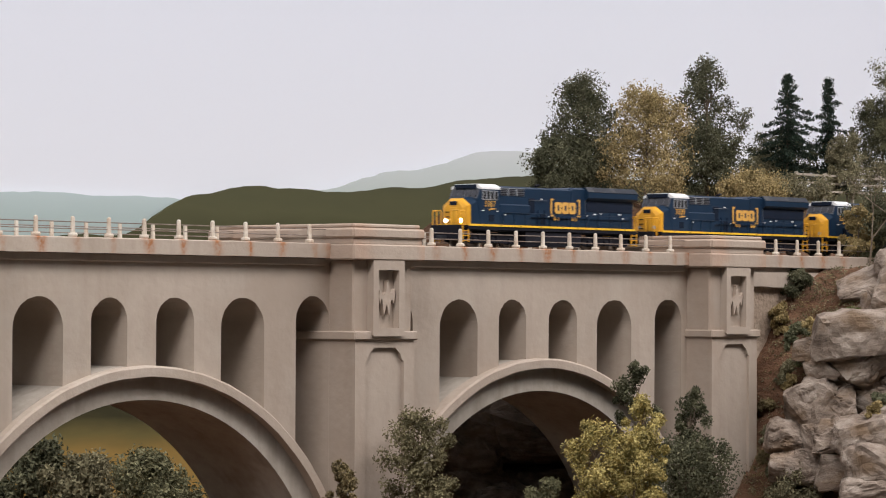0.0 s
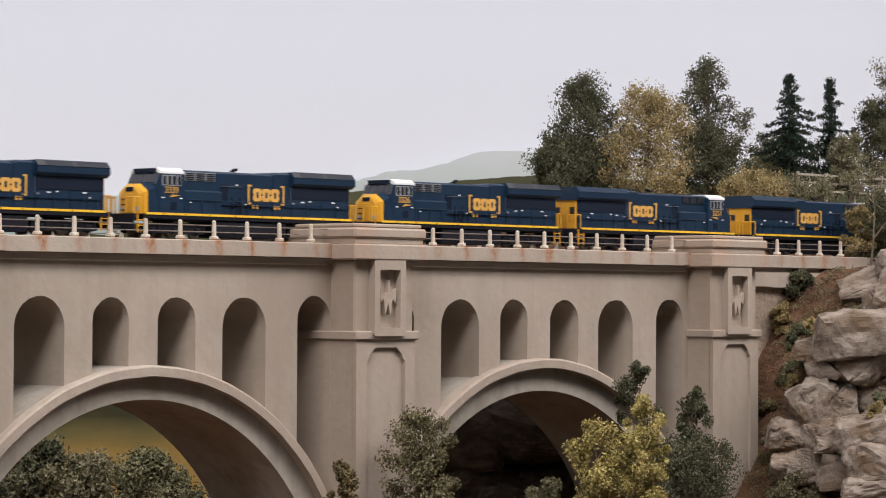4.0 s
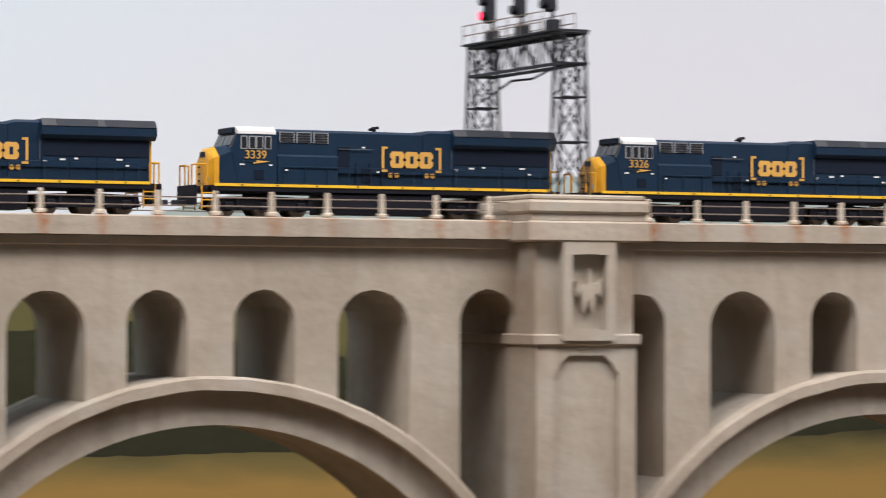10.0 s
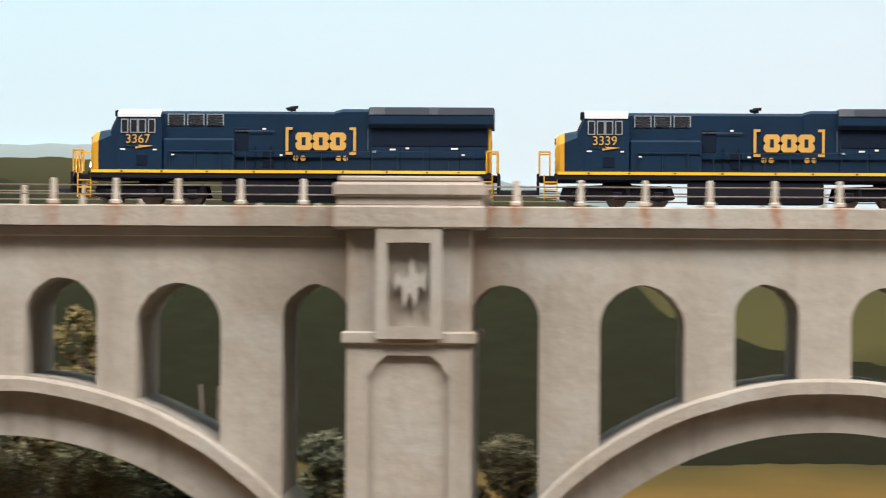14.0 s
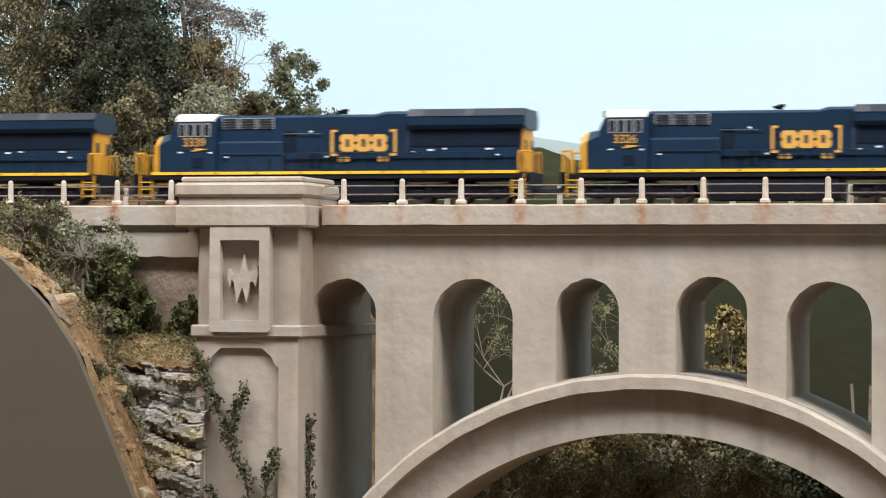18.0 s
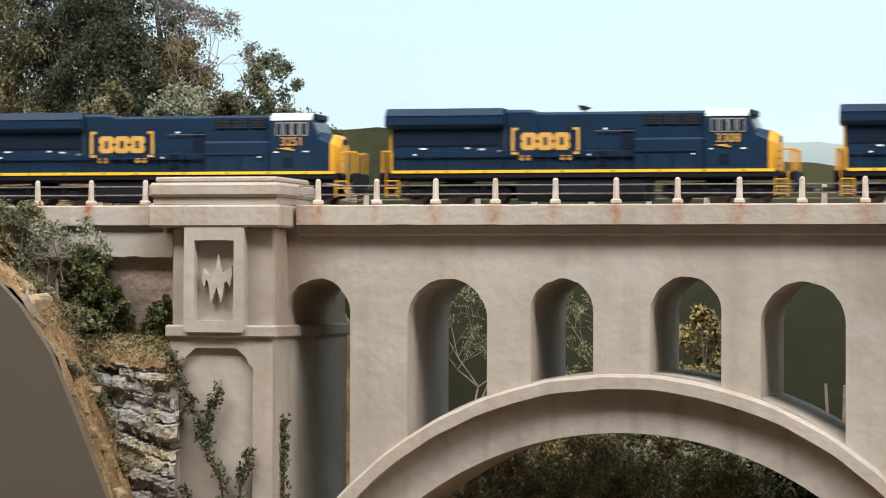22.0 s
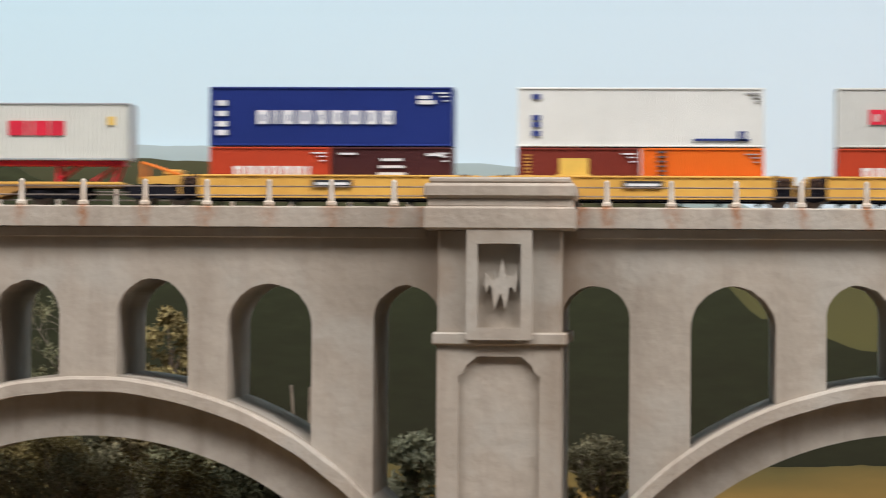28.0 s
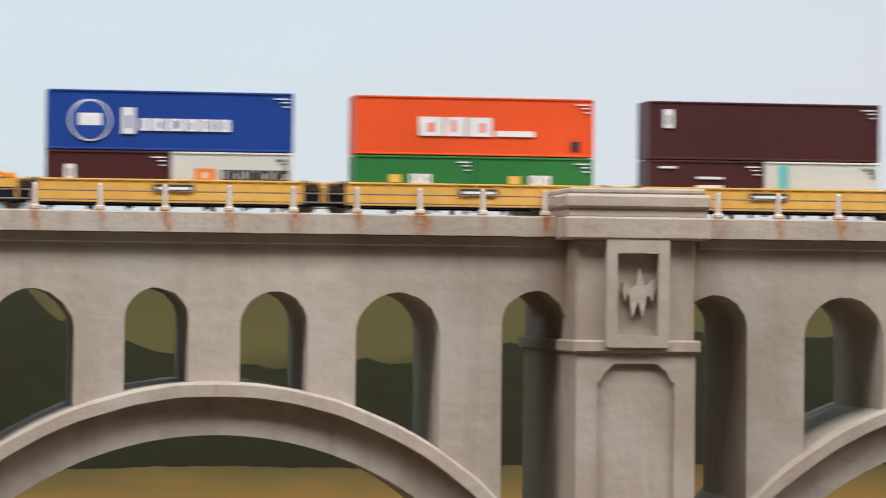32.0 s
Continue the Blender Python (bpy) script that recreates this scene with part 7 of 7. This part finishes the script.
# wooden fence on the far bank
fence_wood = mat("fence_wood", (0.40, 0.36, 0.29), (0.28, 0.24, 0.19), 0.85, 80)
fence = empty("rail_fence", pose(0, 0, 0), "pale weathered two-rail fence on the bank", "fence")
for k in range(4):
    fx = 2.79 + k * 0.055
    fz = terrain_z(fx, D + 0.33)
    part("post", box(fx - 0.0016, fx + 0.0016, D + 0.3284, D + 0.3316, fz - 0.004, H + 0.152, 0.0003), fence_wood, fence)
for z in (0.131, 0.140, 0.149):
    part("rail", box(2.785, 2.962, D + 0.3268, D + 0.3282, H + z - 0.0012, H + z + 0.0012), fence_wood, fence)

# ---- signal gantry over the track ----
gantry = empty("signal_gantry", pose(0, 0, 0), "black lattice signal gantry spanning the track with red and green lamps", "signal gantry")
GX, GB, GT = 0.8465, H + 0.0636, H + 0.1655


def leg_x(s, z):
    return GX + s * (0.0108 - 0.0034 * (z - GB) / (GT - GB))


for y in (D + 0.022, D + 0.150):
    leg = part("leg", box(GX - 0.0120, GX + 0.0120, y - 0.0085, y + 0.0085, GB - 0.0002, GB + 0.0014), dark_iron, gantry)
    for s in (-1, 1):
        for dy in (-0.006, 0.006):
            part("post", rod((leg_x(s, GB), y + dy, GB), (leg_x(s, GT), y + dy, GT), 0.0011, None, 6), dark_iron, leg)
    lv = [GB + 0.006, GB + 0.034, GB + 0.062, GB + 0.083, GT]
    for a, b in zip(lv, lv[1:]):
        for dy in (-0.006, 0.006):
            part("brace", rod((leg_x(-1, a), y + dy, a), (leg_x(1, b), y + dy, b), 0.0006, None, 5), dark_iron, leg)
            part("brace", rod((leg_x(1, a), y + dy, a), (leg_x(-1, b), y + dy, b), 0.0006, None, 5), dark_iron, leg)
            part("strut", rod((leg_x(-1, b), y + dy, b), (leg_x(1, b), y + dy, b), 0.0008, None, 5), dark_iron, leg)
        for s in (-1, 1):
            part("brace", rod((leg_x(s, a), y - 0.006, a), (leg_x(s, b), y + 0.006, b), 0.0005, None, 5), dark_iron, leg)
bm = bmesh.new()
Z0, Z1 = GB + 0.083, GT
for s in (-1, 1):
    x = GX + s * 0.008
    for z in (Z0, Z1):
        box(x - 0.0010, x + 0.0010, D + 0.014, D + 0.156, z - 0.0010, z + 0.0010, 0, bm)
    n = 10
    for k in range(n):
        ya, yb = D + 0.016 + 0.140 * k / n, D + 0.016 + 0.140 * (k + 1) / n
        rod((x, ya, Z0 if k % 2 else Z1), (x, yb, Z1 if k % 2 else Z0), 0.0006, bm, 5)
        rod((x, yb, Z0), (x, yb, Z1), 0.0004, bm, 5)
part("truss_beam", bm, dark_iron, gantry)
part("walkway", box(GX - 0.012, GX + 0.012, D + 0.018, D + 0.158, Z1 + 0.0012, Z1 + 0.0024), dark_iron, gantry)
for s in (-1, 1):
    bm = bmesh.new()
    for k in range(8):
        y = D + 0.038 + 0.118 * k / 7
        rod((GX + s * 0.0115, y, Z1 + 0.002), (GX + s * 0.0115, y, Z1 + 0.0145), 0.0004, bm, 5)
    for z in (0.0080, 0.0145):
        rod((GX + s * 0.0115, D + 0.038, Z1 + z), (GX + s * 0.0115, D + 0.156, Z1 + z), 0.0004, bm, 5)
    part("walkway_rail", bm, wire_metal, gantry)
bm = bmesh.new()
stem([Vector((GX, D + 0.150, Z0 - 0.016)), Vector((GX + 0.002, D + 0.110, Z0 - 0.005)), Vector((GX, D + 0.075, Z0 - 0.006)), Vector((GX, D + 0.03, Z0 + 0.001))], 0.0009, 0.0007, bm, 6)
part("cable", bm, black, gantry)
red_glow, green_glow = glow("red_lamp", (1.0, 0.02, 0.05), 6), glow("green_lamp", (0.0, 0.8, 0.35), 4)
for y, lens_z, gm in ((D + 0.136, 0.0225, red_glow), (D + 0.090, 0.0285, green_glow), (D + 0.046, None, None)):
    bm = rod((GX, y, Z1 - 0.010), (GX, y, Z1 + 0.060), 0.0011, None, 7)
    mast = part("signal_mast", bm, dark_iron, gantry)
    z0 = Z1 + 0.0155
    part("signal_head", box(GX - 0.0045, GX + 0.0010, y - 0.0050, y + 0.0050, z0, z0 + 0.030, 0.001), dark_iron, mast)
    part("relay_box", box(GX - 0.004, GX + 0.004, y - 0.004, y + 0.004, Z1 + 0.0024, Z1 + 0.0105, 0.0006), dark_iron, mast)
    for q in range(3):
        lz = z0 + 0.0045 + q * 0.0095
        part("hood", rod((GX - 0.0085, y, lz), (GX - 0.0044, y, lz), 0.0029, None, 10), black, mast)
        lit = lens_z is not None and abs((Z1 + lens_z - 0.0025) - lz) < 0.0048
        part("lens", rod((GX - 0.0090, y, lz), (GX - 0.0084, y, lz), 0.0025, None, 10), gm if lit else glass_dark, mast)

# bare pole pieces lying behind the arch
for foot, top in (((-0.221, -0.076), (-0.227, -0.059)), ((-0.218, -0.074), (-0.215, -0.060))):
    p = part("bare_stick", rod((foot[0] + 0.3 * (foot[0] - top[0]), D + 0.290, H - 0.205), (top[0], D + 0.275, H + top[1]), 0.0010, None, 6), twig_bark)
    tagged(p, "thin bare stick leaning behind the arch", "stick")


motions()
